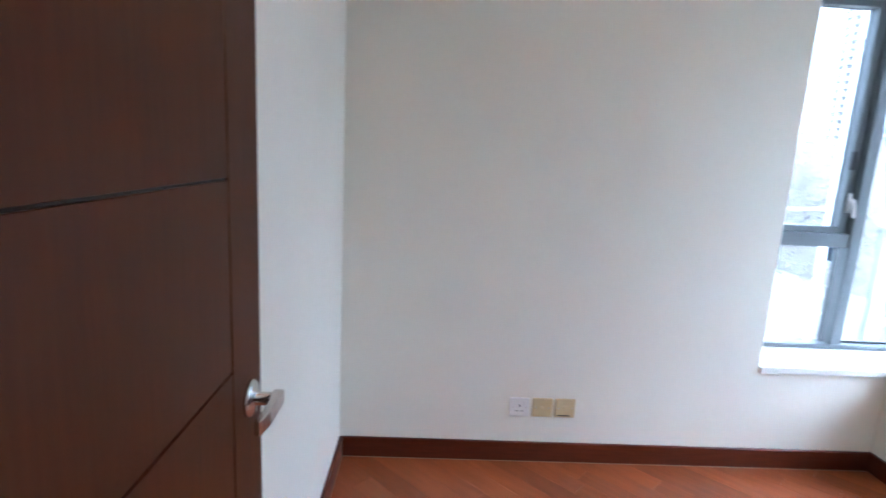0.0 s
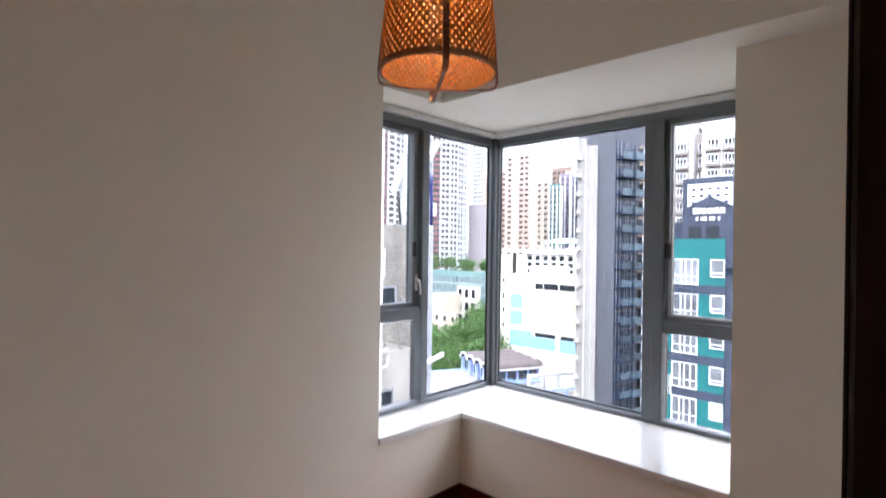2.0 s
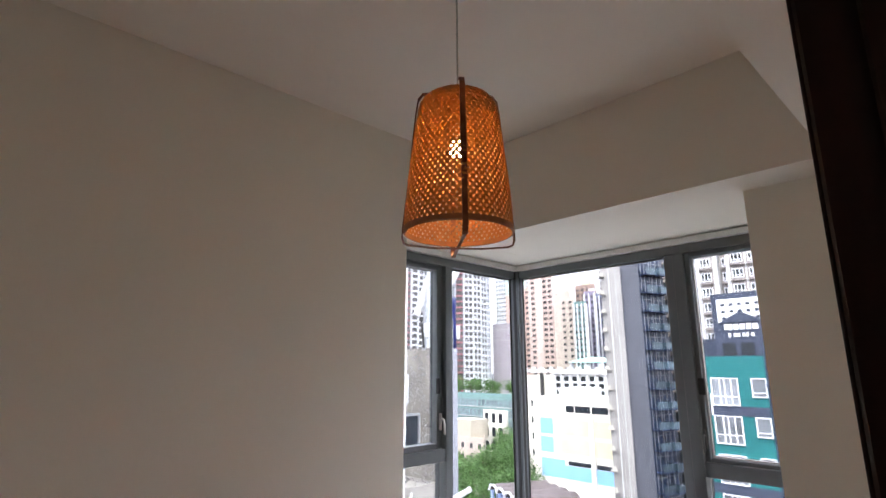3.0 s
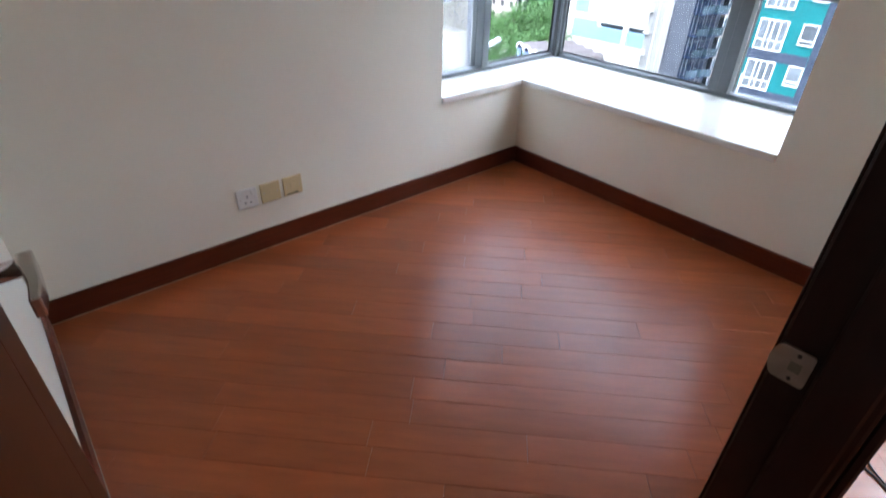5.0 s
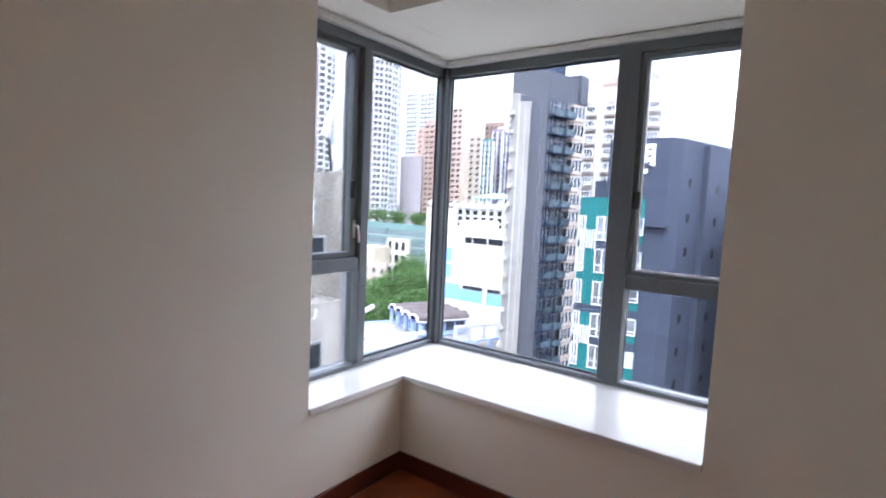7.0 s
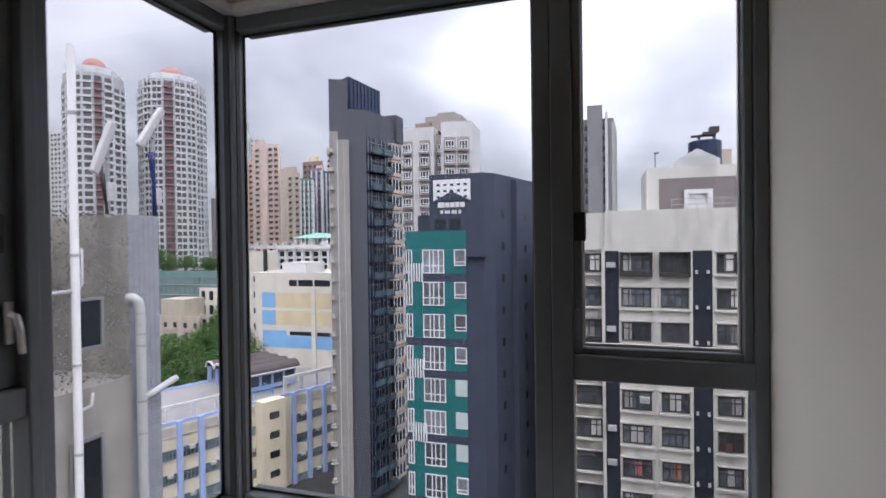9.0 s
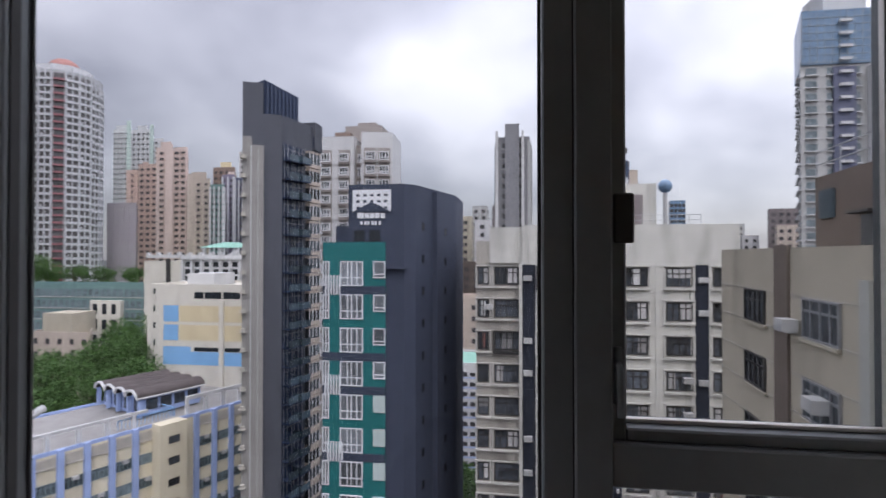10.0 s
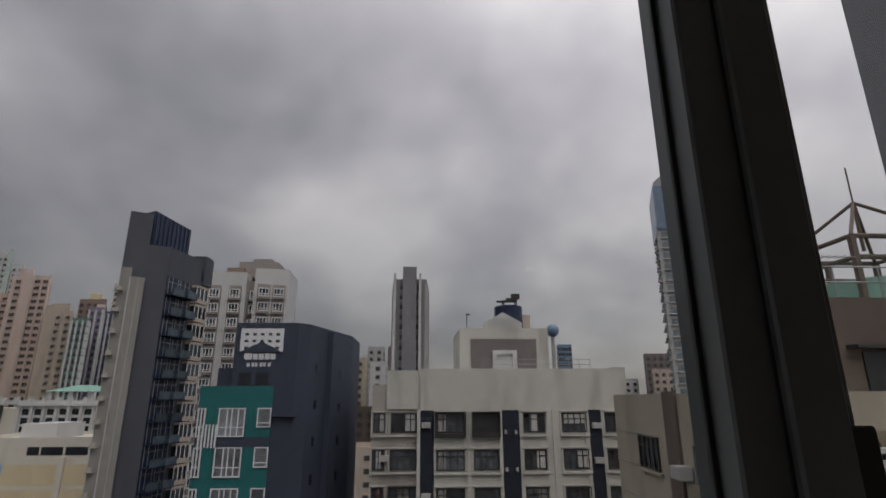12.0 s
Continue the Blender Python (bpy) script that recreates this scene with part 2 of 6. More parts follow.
def thing(name, at=(0, 0, 0), label="", category="", group="", kind=""):
    ob = new(name)
    ob.empty_display_size = 0.1
    ob.location = at
    ORIGIN[ob] = Vector(at)
    return tagged(ob, label, category, group, kind)


def part(name, bm, material, parent, label="", smooth=False, kind=""):
    """Links bm, given in the world's coordinates, as one mesh under parent."""
    o = ORIGIN[parent]
    for v in bm.verts:
        v.co -= o
    ob = new(name, to_mesh(name, bm, material, smooth))
    ob.parent = parent
    ORIGIN[ob] = o
    return tagged(ob, label=label, kind=kind)


def solid(name, bm, material, label="", category="", kind="", smooth=False):
    """Links bm as a thing made of one mesh."""
    ob = new(name, to_mesh(name, bm, material, smooth))
    ORIGIN[ob] = Vector((0, 0, 0))
    return tagged(ob, label, category, "", kind)


# ---- the room's shell ----
W, S, CEIL, SOFFIT = -2.41, -1.896, 2.65, 2.165
SILL_L, SILL_R, FACE_X, FACE_Y = -0.589, -1.361, 0.58, 0.245
SILL_Z = 0.463
OUT_X, OUT_Y = 0.68, 0.345
DOOR_L, DOOR_R, DOOR_TOP = -2.372, -1.735, 2.08
S_OUT = -1.985

north = solid("wall_north", boxes((W - 0.15, 0, -0.03, SILL_L, OUT_Y, CEIL + 0.15), (SILL_L, 0, -0.03, OUT_X, OUT_Y - 0.02, SILL_Z - 0.011)), M_WALL, "plain off-white painted wall with three socket plates", "wall", "structure")
solid("wall_east", boxes((0, S_OUT + 0.001, -0.03, OUT_X, SILL_R, SOFFIT - 0.001), (0, SILL_R, -0.03, OUT_X - 0.02, -0.001, SILL_Z - 0.011)), M_WALL, "plain off-white painted wall beside the corner window", "wall", "structure")
solid("wall_west", boxes((W - 0.15, S_OUT + 0.001, -0.03, W, -0.001, CEIL + 0.15)), M_WALL, "plain off-white painted wall behind the open door", "wall", "structure")
solid("beam_east", boxes((-0.188, S_OUT + 0.001, SOFFIT, OUT_X, -0.001, CEIL + 0.15), (SILL_L + 0.001, 0.0, SOFFIT, OUT_X, OUT_Y, CEIL + 0.15)), M_CEIL, "painted beam and soffit over the corner window", "beam", "structure")
solid("beam_south", boxes((W + 0.001, S + 0.001, SOFFIT, -0.189, -1.672, CEIL - 0.001)), M_CEIL, "painted ceiling beam above the door", "beam", "structure")
solid("ceiling", boxes((W + 0.001, S + 0.001, CEIL, -0.189, -0.001, CEIL + 0.15)), M_CEIL, "plain off-white painted ceiling", "ceiling", "structure")
solid("wall_south", boxes((W, S_OUT, -0.03, DOOR_L, S, CEIL + 0.15), (DOOR_R, S_OUT, -0.03, -0.001, S, SOFFIT - 0.001), (DOOR_R, S_OUT, SOFFIT - 0.001, -0.189, S, CEIL + 0.15), (DOOR_L, S_OUT, DOOR_TOP, DOOR_R, S, CEIL + 0.15)), M_WALL, "off-white painted wall with the doorway", "wall", "structure")

# the room beyond the door
R2 = (-3.6, -5.4, 0.9)
solid("wall_hall_west", boxes((R2[0] - 0.15, R2[1], -0.03, R2[0], S_OUT, CEIL + 0.15)), M_WALL, "plain off-white wall", "wall", "structure")
solid("wall_hall_north", boxes((R2[0], S_OUT, -0.03, W - 0.151, S_OUT + 0.13, CEIL + 0.15), (0.681, S_OUT, -0.03, R2[2], S_OUT + 0.13, CEIL + 0.15)), M_WALL, "plain off-white wall", "wall", "structure")
solid("wall_hall_east", boxes((R2[2], R2[1] - 0.15, -0.03, R2[2] + 0.15, S_OUT + 0.13, 0.45), (R2[2], R2[1] - 0.15, 2.3, R2[2] + 0.15, S_OUT + 0.13, CEIL + 0.15), (R2[2], R2[1] - 0.15, 0.45, R2[2] + 0.15, -3.02, 2.3), (R2[2], -2.1, 0.45, R2[2] + 0.15, S_OUT + 0.13, 2.3)), M_WALL, "off-white wall with a tall window opening", "wall", "structure")
solid("wall_hall_south", boxes((R2[0] - 0.15, R2[1] - 0.15, -0.03, R2[2], R2[1], CEIL + 0.15)), M_WALL, "plain off-white wall", "wall", "structure")
solid("ceiling_hall", boxes((R2[0], R2[1], CEIL, R2[2], S_OUT - 0.001, CEIL + 0.15)), M_CEIL, "plain off-white painted ceiling", "ceiling", "structure")

# ---- skirting ----
SK_H, SK_T = 0.092, 0.014


def skirting(bm, x0, y0, x1, y1):
    bbox(bm, x0, y0, 0, x1, y1, SK_H)


bm = bmesh.new()
skirting(bm, W + SK_T, -SK_T, -0.001, -0.0005)
solid("baseboard", round_edges(bm, 0.003, 1), M_SKIRT, "dark red polished wooden skirting along the wall", "skirting", "structure")
bm = bmesh.new()
skirting(bm, -SK_T, S + 0.001, -0.0005, -SK_T - 0.001)
solid("baseboard", round_edges(bm, 0.003, 1), M_SKIRT, "dark red polished wooden skirting under the window", "skirting", "structure")
bm = bmesh.new()
skirting(bm, W + 0.0005, S + 0.001, W + SK_T, -0.001)
solid("baseboard", round_edges(bm, 0.003, 1), M_SKIRT, "dark red polished wooden skirting behind the door", "skirting", "structure")
bm = bmesh.new()
skirting(bm, -1.670, S + 0.0005, -SK_T - 0.001, S + SK_T)
solid("baseboard", round_edges(bm, 0.003, 1), M_SKIRT, "dark red polished wooden skirting beside the doorway", "skirting", "structure")

solid("trim", boxes((W + SK_T, -SK_T - 0.002, 0.0, -0.02, -SK_T, 0.0018), (W + SK_T, S + 0.02, 0.0, W + SK_T + 0.002, -SK_T - 0.002, 0.0018)), M_CAULK, "thin pale joint line between skirting and floor", "trim", "structure")

# ---- window sill ----
bm = bmesh.new()
N = 0.012
prism(bm, [(SILL_L, -N), (-N, -N), (-N, SILL_R + 0.001), (FACE_X + 0.03, SILL_R + 0.001), (FACE_X + 0.03, FACE_Y + 0.03), (SILL_L, FACE_Y + 0.03)], SILL_Z - 0.010, SILL_Z + 0.022)
bmesh.ops.recalc_face_normals(bm, faces=bm.faces)
solid("window_sill", round_edges(bm, 0.004, 2), M_SILL, "polished white stone sill around the corner window", "window sill", "structure")
SILL_TOP = SILL_Z + 0.022

# ---- corner window ----
HEAD = 2.128


def bar(rows, w=0.003):
    bm = boxes(*rows)
    return round_edges(bm, w, 1)


def pane(parent, x0, y0, z0, x1, y1, z1):
    ob = part("pane", boxes((x0, y0, z0, x1, y1, z1)), M_PANE, parent, "lightly tinted glass pane")
    ob.visible_shadow = False
    return ob


win_e = thing("window_1", (FACE_X, -0.6, SILL_TOP), "grey aluminium corner window with fixed pane and casement", "window", kind="structure")
X0, X1, GX = FACE_X, FACE_X + 0.085, FACE_X + 0.045
part("corner_post", bar([(0.562, 0.219, SILL_TOP, X0 + 0.05, FACE_Y + 0.05, HEAD)]), M_ALU, win_e, "dark grey aluminium corner post")
part("corner_post_cover", bar([(0.559, 0.232, SILL_TOP + 0.001, 0.5615, 0.256, HEAD - 0.001), (0.574, 0.216, SILL_TOP + 0.001, 0.596, 0.2185, HEAD - 0.001)], 0.001), M_GASKET, win_e, "black joint strip of the corner post")
part("head_rail", bar([(X0, SILL_R + 0.002, 2.079, X1, 0.2185, HEAD)]), M_ALU, win_e)
part("bottom_rail", bar([(X0, SILL_R + 0.002, SILL_TOP, X1, 0.2185, 0.508)]), M_ALU, win_e)
part("mullion", bar([(X0 - 0.012, -0.880, 0.509, X1, -0.822, 2.078), (X0, -0.822, 0.509, X1, -0.772, 2.078)]), M_ALU, win_e)
part("mullion_joint", bar([(X0 - 0.002, -0.825, 0.510, X0 + 0.004, -0.819, 2.077)], 0.0005), M_GASKET, win_e, "black joint line")
part("jamb_rail", bar([(X0, SILL_R + 0.002, 0.509, X1, -1.326, 2.078)]), M_ALU, win_e)
part("transom", bar([(X0 - 0.004, -1.326, 0.971, X1, -0.879, 1.040)]), M_ALU, win_e)
pane(win_e, GX, -0.7715, 0.509, GX + 0.006, 0.2195, 2.0785)
pane(win_e, GX, -1.3255, 0.509, GX + 0.006, -0.8805, 0.9705)
part("gasket", bar([(GX - 0.008, -0.7715, 0.5085, GX - 0.001, -0.7655, 2.078), (GX - 0.008, 0.213, 0.5085, GX - 0.001, 0.2185, 2.078), (GX - 0.008, -0.7655, 0.5085, GX - 0.001, 0.213, 0.517), (GX - 0.008, -0.7655, 2.070, GX - 0.001, 0.213, 2.078)], 0.001), M_GASKET, win_e, "black rubber gasket")
sash = part("casement", bar([(X0 + 0.012, -0.904, 1.039, X1, -0.8795, 2.0785), (X0 + 0.012, -1.3265, 1.039, X1, -1.304, 2.0785), (X0 + 0.012, -1.304, 1.039, X1, -0.904, 1.060), (X0 + 0.012, -1.304, 2.056, X1, -0.904, 2.0785)]), M_ALU, win_e, "grey aluminium opening casement")
pane(sash, GX + 0.012, -1.3045, 1.0595, GX + 0.018, -0.9035, 2.0565)
part("lock_block", bar([(X0 + 0.002, -0.916, 1.356, X0 + 0.0115, -0.884, 1.436)], 0.003), M_GASKET, sash, "black window stay block")
part("bead", bar([(GX - 0.004, -1.303, 1.0605, GX + 0.010, -0.905, 1.067), (GX - 0.004, -0.910, 1.0675, GX + 0.010, -0.905, 2.055), (GX - 0.004, -1.303, 1.0675, GX + 0.010, -1.298, 2.055)], 0.001), M_STEEL, sash, "thin metal glazing bead")
bm = bmesh.new()
bbox(bm, X0 + 0.002, -0.896, 1.10, X0 + 0.0115, -0.884, 1.19)
tube(bm, [(X0 + 0.006, -0.890, 1.165), (X0 - 0.012, -0.890, 1.160), (X0 - 0.018, -0.890, 1.13), (X0 - 0.016, -0.891, 1.085)], 0.006, 8)
part("handle", bm, M_ALU, sash, "grey metal cam handle", smooth=True)

win_n = thing("window_2", (0, FACE_Y, SILL_TOP), "grey aluminium window with casement beside the corner", "window", kind="structure")
Y0, Y1, GY = FACE_Y, FACE_Y + 0.085, FACE_Y + 0.045
part("head_rail", bar([(SILL_L + 0.002, Y0, 2.079, 0.5615, Y1, HEAD)]), M_ALU, win_n)
part("bottom_rail", bar([(SILL_L + 0.002, Y0, SILL_TOP, 0.5615, Y1, 0.508)]), M_ALU, win_n)
part("mullion", bar([(-0.091, Y0 - 0.010, 0.509, -0.062, Y1, 2.078), (-0.062, Y0, 0.509, -0.028, Y1, 2.078)]), M_ALU, win_n)
part("mullion_joint", bar([(-0.065, Y0 - 0.002, 0.510, -0.059, Y0 + 0.004, 2.077)], 0.0005), M_GASKET, win_n, "black joint line")
part("jamb_rail", bar([(SILL_L + 0.002, Y0, 0.509, -0.545, Y1, 2.078)]), M_ALU, win_n)
part("transom", bar([(-0.544, Y0 - 0.004, 0.987, -0.092, Y1, 1.052)]), M_ALU, win_n)
pane(win_n, -0.0285, GY, 0.509, 0.5615, GY + 0.006, 2.0785)
pane(win_n, -0.5445, GY, 0.509, -0.0915, GY + 0.006, 0.9865)
part("gasket", bar([(-0.028, GY - 0.008, 0.5085, -0.020, GY - 0.001, 2.078), (0.553, GY - 0.008, 0.5085, 0.5615, GY - 0.001, 2.078), (-0.020, GY - 0.008, 0.5085, 0.553, GY - 0.001, 0.517), (-0.020, GY - 0.008, 2.070, 0.553, GY - 0.001, 2.078)], 0.001), M_GASKET, win_n, "black rubber gasket")
sash = part("casement", bar([(-0.135, Y0 + 0.020, 1.053, -0.092, Y1, 2.077), (-0.544, Y0 + 0.020, 1.053, -0.518, Y1, 2.077), (-0.518, Y0 + 0.020, 1.053, -0.135, Y1, 1.081), (-0.518, Y0 + 0.020, 2.050, -0.135, Y1, 2.077)]), M_ALU, win_n, "grey aluminium opening casement")
pane(sash, -0.5185, GY + 0.012, 1.0805, -0.1345, GY + 0.018, 2.0505)
part("lock_block", bar([(-0.145, Y0 + 0.004, 1.346, -0.122, Y0 + 0.0195, 1.430)], 0.003), M_GASKET, sash, "black window stay block")
bm = bmesh.new()
bbox(bm, -0.121, Y0 + 0.008, 1.15, -0.107, Y0 + 0.0195, 1.24)
tube(bm, [(-0.114, Y0 + 0.012, 1.215), (-0.114, Y0 - 0.010, 1.21), (-0.112, Y0 - 0.018, 1.18), (-0.107, Y0 - 0.016, 1.13)], 0.007, 8)
part("handle", bm, M_STEEL, sash, "bright metal cam handle", smooth=True)
# uneven white sealant strip under the soffit
bm = bmesh.new()
rng = random.Random(5)


def seal_run(bm, x0, y0, x1, y1, n):
    for i in range(n):
        a, b = i / n, (i + 1) / n
        d = rng.uniform(-0.002, 0.002)
        xa, ya, xb, yb = x0 + (x1 - x0) * a, y0 + (y1 - y0) * a, x0 + (x1 - x0) * b, y0 + (y1 - y0) * b
        if x0 == x1:
            bbox(bm, xa - 0.03, ya, HEAD + d, xa + 0.05, yb, 2.157)
        else:
            bbox(bm, xa, ya - 0.03, HEAD + d, xb, ya + 0.05, 2.157)


seal_run(bm, FACE_X, SILL_R + 0.002, FACE_X, FACE_Y - 0.031, 70)
seal_run(bm, SILL_L + 0.002, FACE_Y, FACE_X + 0.05, FACE_Y, 60)
solid("trim", bm, M_SEAL, "rough white sealant strip above the window head", "trim", "structure")
# black filler paints the shadow in the gap under the soffit
solid("trim_gap", boxes((FACE_X + 0.0, SILL_R + 0.002, 2.158, OUT_X - 0.01, FACE_Y + 0.08, SOFFIT - 0.001), (SILL_L + 0.002, FACE_Y, 2.158, FACE_X, FACE_Y + 0.08, SOFFIT - 0.001)), M_GASKET, "black filler that darkens the shadow gap above the sealant strip", "trim", "structure")

# ---- doorway and door ----
frame_ob = thing("door_frame", (DOOR_R, S, 0), "dark stained wooden door frame around the doorway", "door frame", kind="structure")
JR = -1.752
part("jamb", bar([(JR, S_OUT - 0.004, 0, DOOR_R + 0.001, S + 0.004, 2.062)]), M_JAMB, frame_ob)
part("jamb", bar([(DOOR_L - 0.001, S_OUT - 0.004, 0, -2.360, S + 0.004, 2.062)]), M_JAMB, frame_ob)
part("head_jamb", bar([(DOOR_L, S_OUT - 0.004, 2.063, DOOR_R, S + 0.004, DOOR_TOP)]), M_JAMB, frame_ob)
part("stop", bar([(JR - 0.013, S_OUT + 0.004, 0, JR - 0.0005, -1.932, 2.05)]), M_JAMB, frame_ob)
part("stop", bar([(-2.3595, S_OUT + 0.004, 0, -2.347, -1.932, 2.05)]), M_JAMB, frame_ob)
part("stop", bar([(-2.346, S_OUT + 0.004, 2.05, JR - 0.014, -1.932, 2.0625)]), M_JAMB, frame_ob)
part("architrave", bar([(JR + 0.006, S_OUT - 0.016, 0, -1.672, S_OUT - 0.0045, 2.13)]), M_JAMB, frame_ob)
part("architrave", bar([(JR + 0.005, S + 0.0045, 0, -1.672, S + 0.0075, 2.13)], 0.001), M_JAMB, frame_ob)
bm = bmesh.new()
lip = [(-1.889 - 0.0045 * (k / 4 - 1) ** 2, 0.8725 + 0.035 * k / 8) for k in range(9)]
prism(bm, [(-1.925, 0.869), (-1.897, 0.869), *lip, (-1.897, 0.911), (-1.925, 0.911), (-1.927, 0.908), (-1.927, 0.872)], 0.0, 0.0022)
for v in bm.verts:
    v.co = (JR - 0.0003 - v.co.z, v.co.x, v.co.y)
bmesh.ops.recalc_face_normals(bm, faces=bm.faces)
plate = part("strike_plate", bm, M_STRIKE, frame_ob, "brushed steel strike plate")
part("latch_hole", bar([(JR - 0.0030, -1.919, 0.884, JR - 0.0026, -1.908, 0.896)], 0.0001), M_LATCH, plate, "shallow latch recess")
for zz in (0.875, 0.905):
    bm = bmesh.new()
    lathe(bm, [(0.0021, 0), (0.0021, 0.0008)], 10, pose(JR - 0.0025, -1.913, zz, 0, -90, 0))
    part("screw", bm, M_GASKET, plate)

leaf = thing("door_1", (-2.37, S, 0), "open dark brown veneered door with grooved lines", "door", kind="structure")
DX0, DX1, DY0, DY1 = -2.386, -2.350, -1.846, -1.262
GW = 0.0035
# face panels stand proud of the groove core, which leaves the lines sunk
part("core", boxes((DX0 + 0.003, DY0, 0.008, DX1 - 0.004, DY1, 2.048)), M_GROOVE, leaf, "dark sunk groove lines")
for y0, y1, z0, z1 in ((-1.390 + GW, DY1, 0.008, 2.048), (DY0, -1.390, 0.008, 1.003), (DY0, -1.390, 1.003 + GW, 1.283), (DY0, -1.390, 1.283 + GW, 2.048)):
    part("panel", bar([(DX1 - 0.005, y0, z0, DX1, y1, z1)], 0.0008), M_DOOR, leaf)
part("panel", bar([(DX0, DY0, 0.008, DX0 + 0.0025, DY1, 2.048)], 0.0006), M_DOOR, leaf)
part("edge_strip", bar([(DX0 + 0.003, DY1 + 0.0001, 0.008, DX1 - 0.001, DY1 + 0.002, 2.048)], 0.0006), M_DOOR, leaf)
HZ, HY = 0.93, -1.318
bm = bmesh.new()
lathe(bm, [(0.0, -0.0005), (0.030, 0.0), (0.031, 0.004), (0.026, 0.008), (0.018, 0.0095), (0.011, 0.012), (0.010, 0.040), (0.0, 0.0405)], 28, pose(DX1, HY, HZ, 0, 90, 0), cap=False)
hd = part("door_handle", bm, M_CHROME, leaf, "satin nickel lever handle", smooth=True)
bm = bmesh.new()
lv = [(DX1 + 0.036, HY + 0.012), (DX1 + 0.034, HY - 0.010), (DX1 + 0.037, HY - 0.024), (DX1 + 0.039, HY - 0.060), (DX1 + 0.036, HY - 0.092), (DX1 + 0.046, HY - 0.092), (DX1 + 0.051, HY - 0.060), (DX1 + 0.052, HY - 0.010), (DX1 + 0.052, HY + 0.012)]
prism(bm, list(reversed(lv)), HZ - 0.012, HZ + 0.012)
bmesh.ops.recalc_face_normals(bm, faces=bm.faces)
part("lever", round_edges(bm, 0.002, 2), M_CHROME, hd, "flat nickel lever")
for hz in (0.25, 1.0, 1.8):
    bm = bmesh.new()
    lathe(bm, [(0.007, hz - 0.05), (0.007, hz + 0.05)], 10, pose(-2.353, -1.840, 0))
    part("hinge", bm, M_STEEL, leaf, smooth=True)


# ---- sockets on the north wall ----
def socket_plate(x, z, material, kind):
    names = {"socket": ("power_socket", "white plastic three-pin power socket on the wall", "socket"), "tv": ("wall_outlet", "yellowed blank plastic outlet plate on the wall", "outlet"), "tel": ("wall_outlet", "yellowed plastic telephone outlet on the wall", "outlet")}[kind]
    ob = thing(names[0], (x, 0, z), names[1], names[2], "plates on the wall")
    h = 0.0435
    bm = boxes((x - h, -0.010, z - h, x + h, -0.0005, z + h))
    part("plate", round_edges(bm, 0.004, 2), material, ob)
    if kind == "socket":
        part("pin_hole", boxes((x - 0.003, -0.0106, z + 0.004, x + 0.003, -0.0101, z + 0.013)), M_DARKHOLE, ob)
        part("pin_hole", boxes((x - 0.015, -0.0106, z - 0.018, x - 0.007, -0.0101, z - 0.014)), M_DARKHOLE, ob)
        part("pin_hole", boxes((x + 0.007, -0.0106, z - 0.018, x + 0.015, -0.0101, z - 0.014)), M_DARKHOLE, ob)
        part("switch", bar([(x + 0.016, -0.014, z + 0.014, x + 0.028, -0.0101, z + 0.034)], 0.0015), material, ob)
    elif kind == "tv":
        bm = bmesh.new()
        lathe(bm, [(0.006, 0), (0.006, 0.004), (0.003, 0.004), (0.003, 0.001)], 14, pose(x, -0.010, z, 90, 0, 0))
        part("jack", bm, M_YELLOW, ob, smooth=True)
    else:
        part("jack", bar([(x - 0.012, -0.0125, z - 0.008, x + 0.012, -0.0101, z + 0.012)], 0.001), M_YELLOW, ob)
        part("label_strip", boxes((x - 0.034, -0.0106, z - 0.036, x + 0.020, -0.0101, z - 0.031)), M_DARKHOLE, ob)
    for sx in (-0.030, 0.030):
        bm = bmesh.new()
        lathe(bm, [(0.003, 0), (0.003, 0.0006)], 8, pose(x + sx, -0.010, z, 90, 0, 0))
        part("screw", bm, M_STEEL, ob)
    return ob


socket_plate(-1.630, 0.256, M_PLASTIC, "socket")
socket_plate(-1.529, 0.257, M_YELLOW, "tv")
socket_plate(-1.428, 0.257, M_YELLOW, "tel")

# ---- pendant lamp ----
LX, LY, LK = -1.243, -1.012, 0.85
lamp = thing("pendant_lamp", (LX, LY, CEIL), "lit woven bamboo pendant lamp hanging from the ceiling", "pendant lamp")
bm = bmesh.new()
lathe(bm, [(0.012, CEIL - 0.085), (0.040, CEIL - 0.075), (0.052, CEIL - 0.045), (0.050, CEIL - 0.001)], 28, pose(LX, LY, 0))
part("ceiling_rose", bm, M_PLASTIC, lamp, "white plastic ceiling rose", smooth=True)
Z_RIM, Z_TOP = 1.840, 2.231
bm = bmesh.new()
tube(bm, [(LX, LY, CEIL - 0.08), (LX, LY, Z_TOP - 0.09)], 0.0024, 8)
part("cord", bm, M_CORD, lamp, smooth=True)


def shade_r(s):
    """Radius of the shade, s from 0 at the rim to 1 at the top's middle."""
    if s < 0.8:
        return LK * (0.172 - 0.040 * (s / 0.8) ** 1.5), Z_RIM + (Z_TOP - 0.050 - Z_RIM) * s / 0.8
    a = (s - 0.8) / 0.2 * math.pi / 2
    return LK * (0.132 - 0.056 + 0.056 * math.cos(a)), Z_TOP - 0.050 + 0.050 * math.sin(a)


